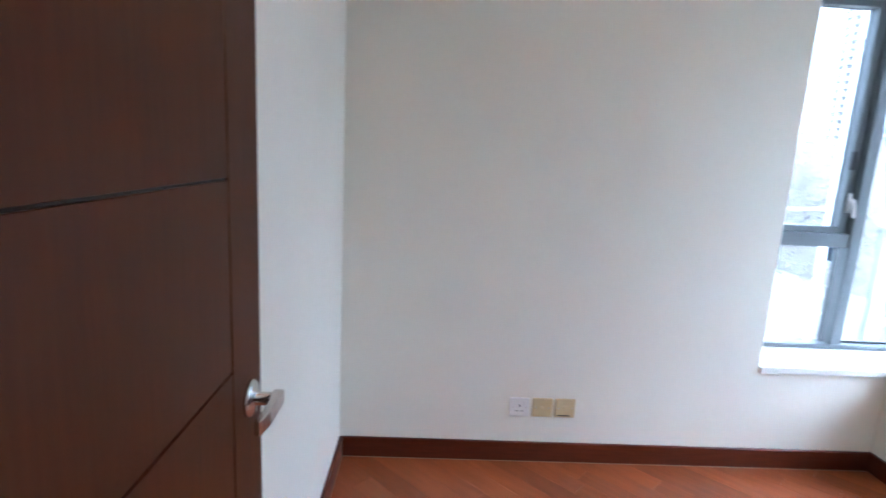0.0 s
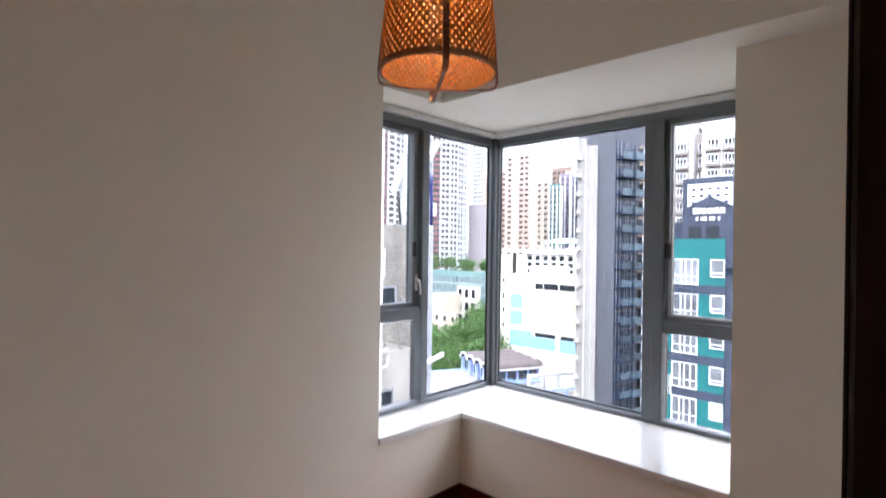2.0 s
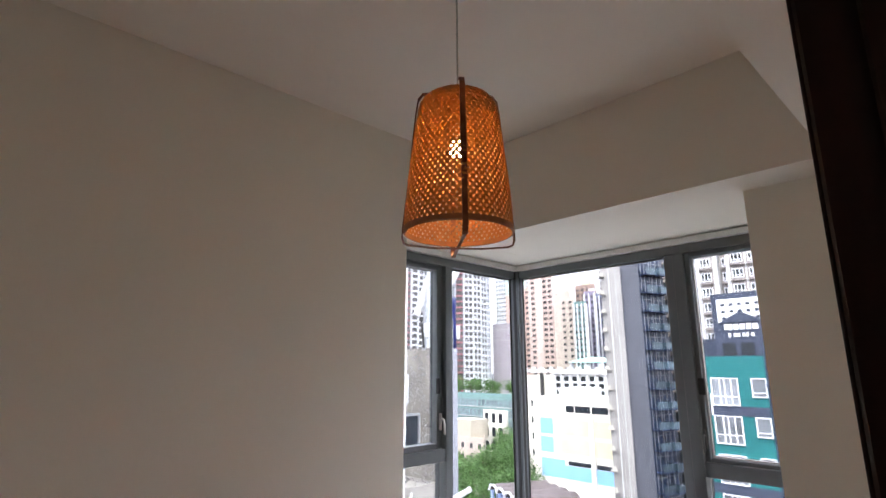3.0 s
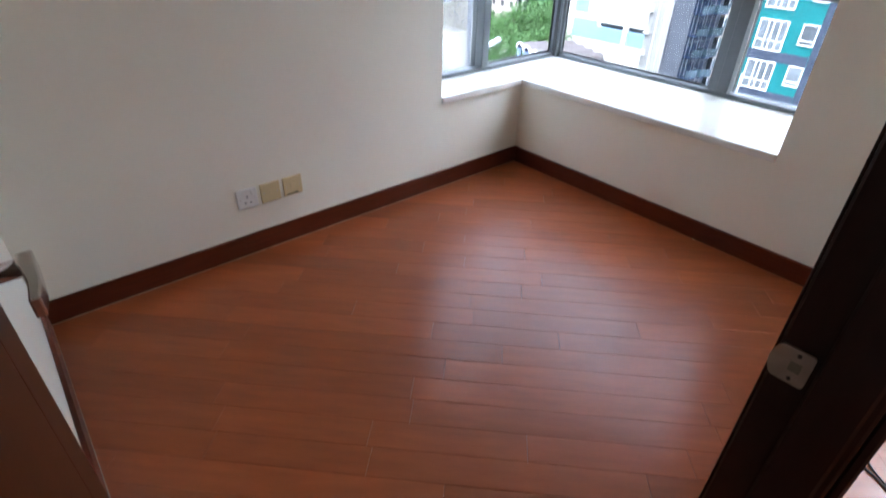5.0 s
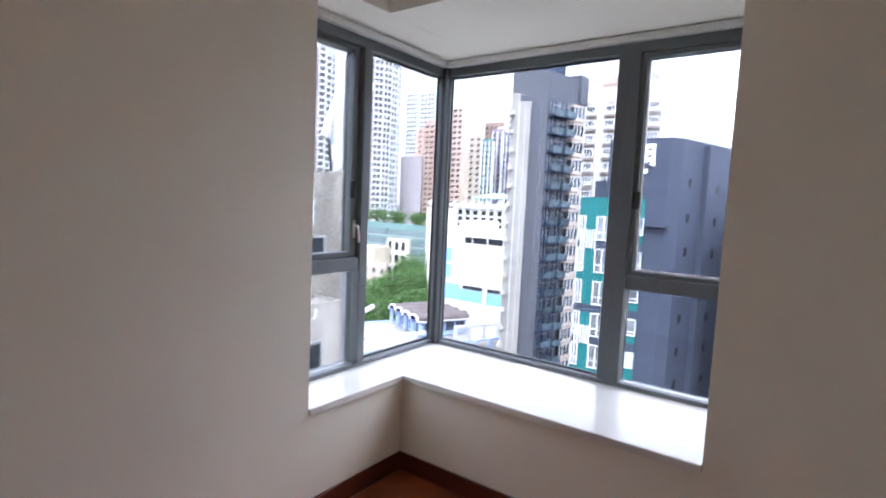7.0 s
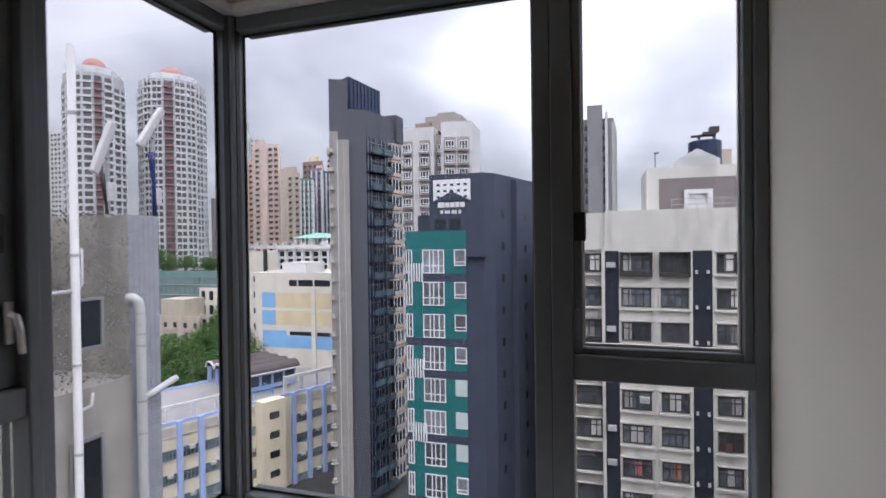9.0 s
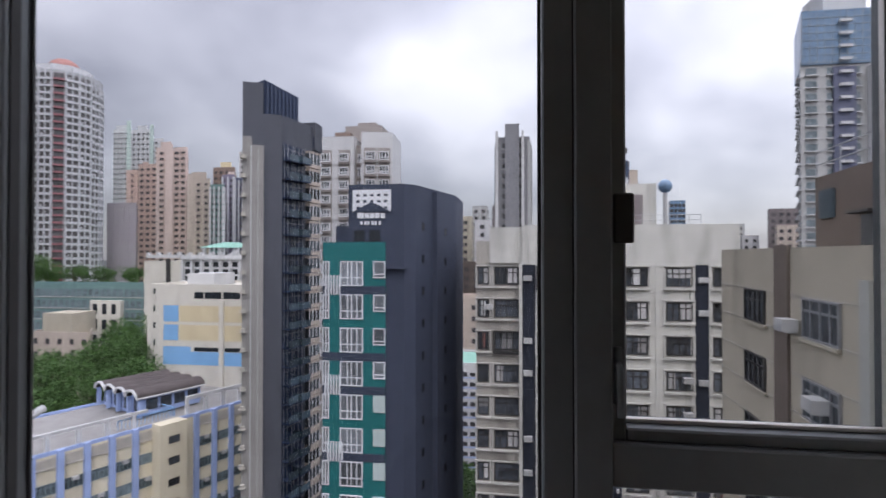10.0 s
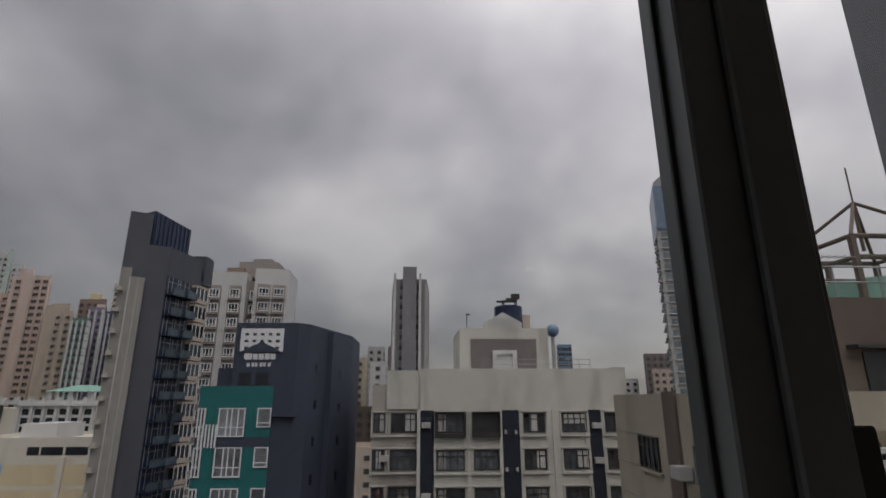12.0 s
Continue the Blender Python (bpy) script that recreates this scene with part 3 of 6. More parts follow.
def weave_family(bm, sign, count, lift):
    steps, wd = 34, 0.0040
    for k in range(count):
        rows = []
        for i in range(steps + 1):
            s = i / steps
            r, z = shade_r(s)
            a = 2 * math.pi * k / count + sign * 2.35 * s
            da = wd / r / 0.8
            rr = r + lift * (1 if (i + k) % 2 else -1)
            rows.append([bm.verts.new((LX + q * math.cos(a + e), LY + q * math.sin(a + e), z)) for q, e in ((rr, -da), (rr, da), (rr - 0.001, da), (rr - 0.001, -da))])
        for p, q in zip(rows, rows[1:]):
            for j in range(4):
                bm.faces.new((p[j], p[(j + 1) % 4], q[(j + 1) % 4], q[j]))


bm = bmesh.new()
weave_family(bm, 1, 54, 0.0009)
weave_family(bm, -1, 54, 0.0009)
shade = part("woven_shade", bm, M_BAMBOO, lamp, "open-woven orange bamboo shade", kind="stuff")
bm = bmesh.new()
lathe(bm, [(0.066, Z_TOP - 0.002), (0.066, Z_TOP + 0.002), (0.012, Z_TOP + 0.001), (0.012, Z_TOP - 0.003)], 32, pose(LX, LY, 0), cap=False)
part("top_disc", bm, M_BAMBOO, lamp, "woven bamboo top")
for zz, rr, hh in ((Z_RIM, 0.1476, 0.0065), (Z_RIM - 0.001, 0.1440, 0.0075)):
    bm = bmesh.new()
    lathe(bm, [(rr - 0.0018, zz - hh), (rr + 0.001, zz - hh), (rr + 0.001, zz + hh), (rr - 0.0018, zz + hh), (rr - 0.0018, zz - hh)], 48, pose(LX, LY, 0), cap=False)
    part("rim_band", bm, M_BAMBOO_R, lamp, "bamboo rim band", smooth=False)


def ribbon(bm, pts, width, thick, ang):
    """A flat strip through (radius, height) points in the upright plane at the angle."""
    c, s = math.cos(ang), math.sin(ang)
    rows = []
    for i, (r, z) in enumerate(pts):
        r0, z0 = pts[max(i - 1, 0)]
        r1, z1 = pts[min(i + 1, len(pts) - 1)]
        t = Vector((r1 - r0, z1 - z0)).normalized()
        nx, nz = -t.y, t.x
        row = []
        for a, b in ((-1, -1), (1, -1), (1, 1), (-1, 1)):
            rr, zz = r + nx * thick * 0.5 * b, z + nz * thick * 0.5 * b
            row.append(bm.verts.new((LX + rr * c - a * width * 0.5 * s, LY + rr * s + a * width * 0.5 * c, zz)))
        rows.append(row)
    for p, q in zip(rows, rows[1:]):
        for j in range(4):
            bm.faces.new((p[j], p[(j + 1) % 4], q[(j + 1) % 4], q[j]))
    bm.faces.new(rows[0])
    bm.faces.new(rows[-1][::-1])


for ang in (231, 321, 51, 141):
    bm = bmesh.new()
    prof = [(0.098, 0.012), (0.116, 0.009), (0.131, -0.012), (0.138, -0.06), (0.1475, -0.16), (0.158, -0.28), (0.168, -0.38), (0.1765, -0.46), (0.177, -0.488), (0.171, -0.503), (0.158, -0.508)]
    ribbon(bm, [(r * LK, Z_TOP + z * LK) for r, z in prof], 0.0145, 0.0035, radians(ang))
    part("bent_strip", bm, M_BAMBOO_D, lamp, "dark bent bamboo strip")
for ang, drop in ((231, 0.0), (321, 0.006)):
    bm = bmesh.new()
    ribbon(bm, [(r * LK, Z_TOP - 0.508 * LK - (abs(r) < 0.15) * drop) for r in (-0.160, -0.08, 0.0, 0.08, 0.160)], 0.0085, 0.0035, radians(ang))
    part("cross_strip", bm, M_BAMBOO_D, lamp)
bm = bmesh.new()
lathe(bm, [(0.015, 2.095), (0.018, 2.104), (0.018, 2.138), (0.008, 2.147)], 18, pose(LX, LY, 0))
part("lamp_holder", bm, M_PLASTIC, lamp, smooth=True)
bm = bmesh.new()
bmesh.ops.create_uvsphere(bm, u_segments=20, v_segments=12, radius=0.024, matrix=pose(LX, LY, 2.074))
part("bulb", bm, M_BULB, lamp, "glowing warm bulb", smooth=True)

# ---- black cables on the hall floor ----
for off in (0.0, 0.02):
    bm = bmesh.new()
    knots = [Vector((x + off * 0.3, y - off * 0.4, 0.0032)) for x, y in ((-0.64, -2.00), (-0.70, -2.02), (-0.78, -2.045 - off), (-0.81, -2.10), (-0.85, -2.145), (-0.93, -2.165), (-0.97, -2.22), (-0.92, -2.32), (-0.75, -2.42), (-0.6, -2.5))]
    pts = []
    for a, b, c2, d in zip(knots, knots[1:], knots[2:], knots[3:]):
        for k in range(6):
            t = k / 6
            pts.append(0.5 * (2 * b + (c2 - a) * t + (2 * a - 5 * b + 4 * c2 - d) * t * t + (3 * b - a - 3 * c2 + d) * t ** 3))
    tube(bm, pts, 0.0027, 8)
    tagged(solid("cable", bm, M_RUBBER, "thin black cable lying on the wooden floor", "cable", smooth=True), group="cables on the floor")

# ---- the city outside: materials ----
def city(name, color, rough=0.8, **kw):
    kw.setdefault("scale", 0.9)
    kw.setdefault("vary", 0.1)
    kw.setdefault("stain", 0.18)
    kw.setdefault("stain_scale", 0.5)
    return mat(name, color, rough, spec=0.3, **kw)


C_TEAL = city("teal_render", (0.018, 0.150, 0.150), 0.6, stain=0.1)
C_SLATE = city("slate_render", (0.052, 0.062, 0.092), 0.7, stain=0.12)
C_GREY = city("grey_concrete", (0.42, 0.42, 0.41))
C_STRIP = city("grey_strip", (0.31, 0.30, 0.28))
C_PALE = city("pale_concrete", (0.56, 0.55, 0.505), stain=0.38)
C_WING = city("grimy_concrete", (0.40, 0.375, 0.335), stain=0.4)
C_ROUGHCAST = city("pebble_concrete", (0.55, 0.54, 0.52), scale=9.0, second=0.1, vary=0.6, bump=0.8, bump_scale=14, stain=0.25)
C_SMOOTH = city("stained_concrete", (0.36, 0.34, 0.30), scale=2.0, vary=0.2, stain=0.4)
C_TILE = city("grey_mosaic", (0.33, 0.34, 0.37), scale=6.0, vary=0.12, per=0.06)
C_WHITE = city("white_render", (0.58, 0.58, 0.575), stain=0.15)
C_TRIM = mat("white_frame", (0.78, 0.79, 0.80), 0.5, scale=6, vary=0.04)
C_DARKFRAME = mat("dark_window_frame", (0.035, 0.033, 0.032), 0.5, scale=6, vary=0.15)
C_CREAM = city("cream_render", (0.66, 0.625, 0.545))
C_BEIGE = city("beige_render", (0.44, 0.40, 0.315), stain=0.3)
C_BROWN = city("brown_render", (0.155, 0.125, 0.105), stain=0.25)
C_OLIVE = city("brown_beige_render", (0.29, 0.245, 0.165), stain=0.25)
C_MOSS = city("faded_green_paint", (0.22, 0.29, 0.19), stain=0.2)
C_DUCT = city("pale_blue_grey_paint", (0.40, 0.405, 0.37), stain=0.1)
C_VENT = city("dark_teal_metal", (0.075, 0.105, 0.125), 0.5, stain=0.1)
C_MAUVE = city("mauve_tile", (0.19, 0.165, 0.165))
C_SCHOOL = city("school_cream_render", (0.74, 0.665, 0.50), stain=0.2)
C_SKYBLUE = city("sky_blue_paint", (0.22, 0.44, 0.70), stain=0.08)
C_LILAC = city("pale_blue_paint", (0.36, 0.46, 0.72), stain=0.12)
C_YELLOW = city("pale_yellow_paint", (0.68, 0.58, 0.38), stain=0.15)
# pink raised paler, with the distance haze mixed into it
C_PINK = city("hazed_pink_render", (0.55, 0.40, 0.345))
C_SAND = city("sand_render", (0.47, 0.40, 0.34))
C_MINT = city("mint_render", (0.46, 0.56, 0.52))
C_GREEN = city("green_glass_wall", (0.15, 0.25, 0.235), 0.4)
C_PURPLE = city("purple_render", (0.25, 0.225, 0.30))
C_NET = city("scaffold_net", (0.34, 0.31, 0.335), stain=0.1)
C_MISTWHITE = city("off_white_render", (0.56, 0.57, 0.58), stain=0.12)
# rose lightened too, its colour carries the far towers' haze
C_ROSE = city("hazed_rose_render", (0.62, 0.50, 0.45))
C_BROWNTOWER = city("brown_tile_render", (0.27, 0.20, 0.165))
C_NAVYTOWER = city("slate_blue_tile", (0.13, 0.14, 0.20))
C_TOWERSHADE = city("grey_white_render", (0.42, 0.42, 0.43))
C_MAROON = city("dusty_red_render", (0.30, 0.14, 0.15))
C_NETPOLE = city("scaffold_bamboo", (0.42, 0.39, 0.40), stain=0.05)
C_TAUPE = city("taupe_render", (0.33, 0.295, 0.275))
C_SLIM = city("mid_grey_render", (0.23, 0.23, 0.24))
C_GREENROOF = city("green_copper_roof", (0.24, 0.44, 0.36), stain=0.1)
# dome red made paler to hold the haze of distance
C_REDROOF = city("hazed_red_roof", (0.42, 0.215, 0.19), stain=0.1)
C_ROOF = city("brown_roof_felt", (0.105, 0.088, 0.085), vary=0.25)
C_FLAT = city("roof_screed", (0.30, 0.29, 0.28), vary=0.2)
C_BLUE = city("blue_glass_wall", (0.17, 0.26, 0.37), 0.25, vary=0.3, stain=0.0)
C_TOWER = city("tower_render", (0.088, 0.093, 0.110), 0.7, stain=0.15)
C_PLANT = city("blue_louvre_metal", (0.030, 0.045, 0.085), 0.5, stain=0.0)
# near-black that holds the shade inside the light wells
C_WELL_SHADE = city("painted_well_shade", (0.022, 0.026, 0.038), stain=0.3)
C_BAND = mat("brown_tinted_pane", (0.095, 0.088, 0.088), 0.3, scale=0.5, vary=0.6)
C_FARPANE = mat("far_pane", (0.045, 0.042, 0.046), 0.3, scale=0.5, vary=0.5)
C_SPANDREL = city("grey_cream_render", (0.50, 0.47, 0.41), stain=0.35)
C_SCHOOLFRAME = mat("grey_teal_frame", (0.20, 0.26, 0.27), 0.5, scale=6, vary=0.1)
C_SCHOOLPANE = mat("school_pane", (0.15, 0.185, 0.20), 0.2, spec=0.4, scale=1.2, vary=0.6, per=0.5)
C_PEBBLE = mat("dark_pebble", (0.19, 0.185, 0.18), 0.8, scale=8, vary=0.4)
C_NAVY = city("navy_glass", (0.020, 0.032, 0.065), 0.25, vary=0.3, stain=0.0)
C_RAILGLASS = mat("rail_glass", (0.05, 0.075, 0.092), 0.2, scale=1.0, vary=0.5, per=0.4)
C_PIPE = mat("white_pipe", (0.52, 0.52, 0.51), 0.45, scale=4, vary=0.08)
C_AC = mat("air_conditioner", (0.46, 0.46, 0.45), 0.5, scale=6, vary=0.1, per=0.15)
C_METAL = mat("galvanised_metal", (0.36, 0.37, 0.38), 0.45, metal=0.6, scale=6, vary=0.12)
C_GROUND = city("asphalt", (0.06, 0.06, 0.062), 0.9, scale=0.2, vary=0.2)
C_PANE = mat("city_pane", (0.050, 0.058, 0.066), 0.15, spec=0.4, scale=1.1, vary=0.7, per=0.7)
C_LIGHTPANE = mat("curtained_pane", (0.17, 0.185, 0.20), 0.15, spec=0.6, scale=1.4, vary=0.6, per=0.6, stretch=(1, 1, 0.6))
C_SHUTTER = mat("pale_green_shutter", (0.50, 0.58, 0.56), 0.5, scale=3, vary=0.06)
C_FLATPANE = mat("flat_pane", (0.085, 0.096, 0.112), 0.16, spec=0.6, scale=1.6, vary=0.8, per=0.6)
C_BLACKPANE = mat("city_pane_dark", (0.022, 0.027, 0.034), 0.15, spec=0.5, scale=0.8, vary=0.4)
C_CURTAIN = mat("curtain_cloth", (0.44, 0.43, 0.42), 0.9, scale=3.0, vary=0.4, per=0.5, stretch=(6, 6, 0.4))
C_BLIND = mat("pale_blind", (0.42, 0.42, 0.41), 0.8, scale=3.0, vary=0.3, per=0.5, stretch=(6, 6, 0.4))
C_BLUEWIRE = mat("blue_cable", (0.025, 0.035, 0.17), 0.5, scale=6, vary=0.15)
C_RUST = mat("rust_cloth", (0.20, 0.085, 0.065), 0.9, scale=3.0, vary=0.4, per=0.8)
C_LEAF = mat("tree_leaves", (0.065, 0.135, 0.034), 0.6, spec=0.3, scale=1.6, vary=0.75)
C_BARK = mat("tree_bark", (0.11, 0.085, 0.06), 0.9, scale=5, vary=0.3)
GROUND = -40.0


# ---- the city outside: helpers ----
class Heap:
    """Collects many boxes for one mesh."""

    def __init__(self):
        self.v, self.f = [], []

    def box(self, m, a, b):
        n = len(self.v)
        (x0, y0, z0), (x1, y1, z1) = a, b
        self.v += [tuple(m @ Vector(p)) for p in ((x0, y0, z0), (x1, y0, z0), (x1, y1, z0), (x0, y1, z0), (x0, y0, z1), (x1, y0, z1), (x1, y1, z1), (x0, y1, z1))]
        self.f += [tuple(n + i for i in q) for q in ((0, 3, 2, 1), (4, 5, 6, 7), (0, 1, 5, 4), (1, 2, 6, 5), (2, 3, 7, 6), (3, 0, 4, 7))]

    def mesh(self, name, material):
        me = bpy.data.meshes.new(name)
        me.from_pydata(self.v, [], self.f)
        me.materials.append(material)
        return me


def wall_m(p0, p1, z=0.0):
    """A wall's own frame: x along it from p0 to p1, y into it, z up."""
    d = (Vector(p1) - Vector(p0)).normalized()
    return Matrix(((d.x, -d.y, 0, p0[0]), (d.y, d.x, 0, p0[1]), (0, 0, 1, z), (0, 0, 0, 1)))


def put(name, me, m, parent, label="", kind=""):
    """A part with a mesh of its own or a shared one, at the world pose m."""
    ob = new(name, me)
    ob.parent = parent
    ob.matrix_basis = Matrix.Translation(-ORIGIN[parent]) @ m
    ORIGIN[ob] = ORIGIN[parent]
    return tagged(ob, label=label, kind=kind)


def sub(name, me, parent, label=""):
    ob = new(name, me)
    ob.parent = parent
    return tagged(ob, label=label)


def block(parent, name, pts, z0, z1, material, label=""):
    bm = bmesh.new()
    prism(bm, pts, z0, z1)
    bmesh.ops.recalc_face_normals(bm, faces=bm.faces)
    return part(name, bm, material, parent, label)


def rect(x0, y0, x1, y1):
    return [(x0, y0), (x1, y0), (x1, y1), (x0, y1)]


def parapet(parent, pts, z, h, t, material):
    """A low wall round the roof."""
    bm = bmesh.new()
    n = len(pts)
    for i in range(n):
        p, q = Vector(pts[i]), Vector(pts[(i + 1) % n])
        m = wall_m(p, q, z)
        bbox(bm, 0, 0.002, 0, (q - p).length, t, h, m)
    return part("parapet", bm, material, parent)


def bars_mesh(name, w, h, xs, zs, t, d, material, y=0.0):
    """A window frame with upright bars at xs and cross bars at zs."""
    hp = Heap()
    I = Matrix.Identity(4)
    hp.box(I, (0, y - d, 0), (t, y, h))
    hp.box(I, (w - t, y - d, 0), (w, y, h))
    hp.box(I, (t, y - d, 0), (w - t, y, t))
    hp.box(I, (t, y - d, h - t), (w - t, y, h))
    for x in xs:
        hp.box(I, (x - t / 2, y - d * 0.8, t), (x + t / 2, y - 0.005, h - t))
    for z in zs:
        hp.box(I, (t, y - d * 0.7, z - t / 2), (w - t, y - 0.008, z + t / 2))
    return hp.mesh(name, material)


def box_mesh(name, a, b, material):
    hp = Heap()
    hp.box(Matrix.Identity(4), a, b)
    return hp.mesh(name, material)


def ac_mesh():
    """A window air conditioner: case, grille bars and bracket."""
    hp = Heap()
    I = Matrix.Identity(4)
    hp.box(I, (0, -0.55, 0), (0.75, 0, 0.45))
    for k in range(5):
        hp.box(I, (0.05, -0.565, 0.06 + 0.075 * k), (0.70, -0.55, 0.085 + 0.075 * k))
    hp.box(I, (0.05, -0.45, -0.05), (0.10, 0, 0))
    hp.box(I, (0.65, -0.45, -0.05), (0.70, 0, 0))
    return hp.mesh("air_conditioner", C_AC)


AC = ac_mesh()


def far_tower(name, label, x, y_hi, y_lo, deep, top, material, floor_h=2.9, bay=3.2, pane_w=1.7, pane_h=1.4, ledge=0.35, low=-20.0, crown=(), skew=0.0, ribs=None, pane_mat=None, ledge_mat=None):
    """A far block of flats: walls, joined rows of panes and ledges, crown blocks (y_hi, y_lo, height)."""
    k = (x + deep) / x
    pts = [(x, y_hi), (x + skew, y_lo), (x + deep + skew, y_lo * (k if y_lo > 0 else 1) - 0.8), (x + deep, y_hi * (k if y_hi < 0 else 1) + 0.8)]
    ob = thing(name, (x, (y_hi + y_lo) / 2, GROUND), label, "apartment tower", "towers of the city")
    block(ob, "wall", pts, GROUND, top, material)
    parapet(ob, [(p[0], p[1]) for p in pts], top, 1.1, 0.3, material)
    panes, ledges = Heap(), Heap()
    for p0, p1 in ((pts[0], pts[1]), (pts[1], pts[2]), (pts[3], pts[0])):
        m = wall_m(p0, p1)
        ln = (Vector(p1) - Vector(p0)).length
        n = max(1, int(ln / bay))
        step = ln / n
        z = top - 0.7 - pane_h
        while z > low:
            for i in range(n):
                u = step * (i + 0.5)
                panes.box(m, (u - pane_w / 2, -0.06, z), (u + pane_w / 2, 0, z + pane_h))
                if ledge:
                    ledges.box(m, (u - pane_w / 2 - 0.2, -ledge, z - 0.35), (u + pane_w / 2 + 0.2, 0, z - 0.12))
            z -= floor_h
        if ribs:
            for i in range(n + 1):
                u = min(max(step * i, 0.25), ln - 0.25)
                ledges.box(m, (u - 0.25, -0.3, low), (u + 0.25, 0, top))
    put("window_rows", panes.mesh("window_rows", pane_mat or C_FARPANE), Matrix.Identity(4), ob, kind="stuff").matrix_basis = Matrix.Translation(-ORIGIN[ob])
    if ledges.v:
        put("ledge_rows", ledges.mesh("ledge_rows", ledge_mat or ribs or material), Matrix.Identity(4), ob, kind="stuff").matrix_basis = Matrix.Translation(-ORIGIN[ob])
    for y0, y1, h in crown:
        block(ob, "roof_block", rect(x + deep * 0.25, y1, x + deep * 0.75, y0), top, top + h, material)
    return ob


ground = solid("ground", boxes((-2500, -2500, GROUND - 0.5, 3500, 3500, GROUND)), C_GROUND, "grey asphalt street level far below", "ground", "structure")

# ---- slate and teal block with a painted sign ----
sb = thing("apartment_block", (45, 12, GROUND), "slate grey and teal apartment block with a white sign", "apartment block")
block(sb, "wall", [(45, 14.55), (45, 9.4), (45.9, 8.55), (55, 6.0), (62, 6.0), (62, 14.55)], GROUND, 7.66, C_SLATE, "slate grey wall")
block(sb, "wing_wall", rect(45.4, 14.56, 60, 16.88), GROUND, 2.45, C_SLATE)
block(sb, "stair_head", rect(46.0, 14.56, 52, 16.06), 2.45, 4.0, C_SLATE)
block(sb, "facing", rect(44.9, 11.08, 45.39, 16.9), GROUND, 2.49, C_TEAL, "teal painted facade panel")
block(sb, "roof_rim", [(45.3, 14.2), (45.3, 9.6), (46.1, 8.9), (55, 6.4), (61.5, 6.4), (61.5, 14.2)], 7.66, 7.72, C_FLAT, "grey roof deck")
ms = wall_m((44.9, 16.9), (44.9, 11.08))
FL = 2.98
w_big = bars_mesh("big_window", 2.1, 2.2, (0.68, 1.05, 1.55), (0.72,), 0.085, 0.12, C_TRIM)
w_big_pane = box_mesh("pane", (0.05, -0.03, 0.05), (2.05, 0.0, 2.15), C_LIGHTPANE)
w_small = bars_mesh("small_window", 1.1, 1.5, (), (0.35,), 0.085, 0.12, C_TRIM)
w_small_pane = box_mesh("pane", (0.05, -0.03, 0.05), (1.05, 0.0, 1.45), C_LIGHTPANE)
w_blank = box_mesh("shutter", (0, -0.08, 0), (1.1, 0.0, 1.5), C_SHUTTER)
w_edge = bars_mesh("edge_window", 0.62, 2.2, (0.3,), (0.75,), 0.1, 0.12, C_TRIM)
w_edge_pane = box_mesh("pane", (0.05, -0.03, 0.05), (0.57, 0.0, 2.15), C_PANE)
hp = Heap()
for k in range(6):
    hp.box(Matrix.Identity(4), (k * 0.26, -0.1, 0), (k * 0.26 + 0.12, 0, 1.75))
vent = hp.mesh("vent_slats", C_TRIM)
band = box_mesh("band", (0, -0.04, 0), (5.82, 0.0, 0.74), C_SLATE)
for k in range(10):
    zt = 0.78 - FL * k
    for me, pm, u, h, nm in ((w_big, w_big_pane, 1.67, 2.2, "window"), (w_edge, w_edge_pane, 0.02, 2.2, "window")):
        sub("pane", pm, put(nm, me, ms @ pose(u, 0, zt - h), sb, "white framed window"))
    if k in (4, 5, 6, 9):
        put("shutter", w_blank, ms @ pose(4.72, 0, zt - 1.5), sb, "closed white shutter")
    else:
        sub("pane", w_small_pane, put("window", w_small, ms @ pose(4.72, 0, zt - 1.5), sb, "small white framed window"))
    if k in (0, 2, 3, 5, 7):
        put("band", band, ms @ pose(0, 0, zt - 2.96), sb, "slate painted band")
    if k in (0, 3, 5, 8):
        put("vent_slats", vent, ms @ pose(0.25 if k != 5 else 0.5, -0.045, zt - 3.0), sb, "white louvre slats")
side = wall_m((45.9, 8.55), (55, 6.0))
slit = box_mesh("slit_window", (0, -0.03, 0), (0.45, 0, 0.75), C_BLACKPANE)
for k in range(9):
    put("slit_window", slit, side @ pose(1.3, 0, 3.6 - FL * k), sb)
    put("slit_window", slit, side @ pose(6.4, 0, 3.3 - FL * k), sb)
duct = Heap()
duct.box(side, (3.6, -0.5, GROUND), (5.2, 0, 7.4))
put("duct", duct.mesh("duct", C_SLATE), Matrix.Identity(4), sb)
part("hood", boxes((44.5, 9.0, 0.1, 45.0, 11.0, 0.35)), C_SLATE, sb)
# the sign: white board with rows of small openings, a roof shape and two lines of plain bars
msg = wall_m((44.98, 14.11), (44.98, 10.59))
bd = Heap()
u_cuts = [0.0] + [q for k in range(5) for q in (0.31 + 0.64 * k, 0.65 + 0.64 * k)] + [3.52]
z_cuts = [5.22] + [q for k in range(3) for q in (5.46 + 0.56 * k, 5.68 + 0.56 * k)] + [7.17]
for i in range(len(u_cuts) - 1):
    for j in range(len(z_cuts) - 1):
        if not (i % 2 and j % 2):
            bd.box(msg, (u_cuts[i], -0.10, z_cuts[j]), (u_cuts[i + 1], 0, z_cuts[j + 1]))
sign = put("sign_board", bd.mesh("sign_board", C_TRIM), Matrix.Identity(4), sb, "white painted sign")
bm = bmesh.new()
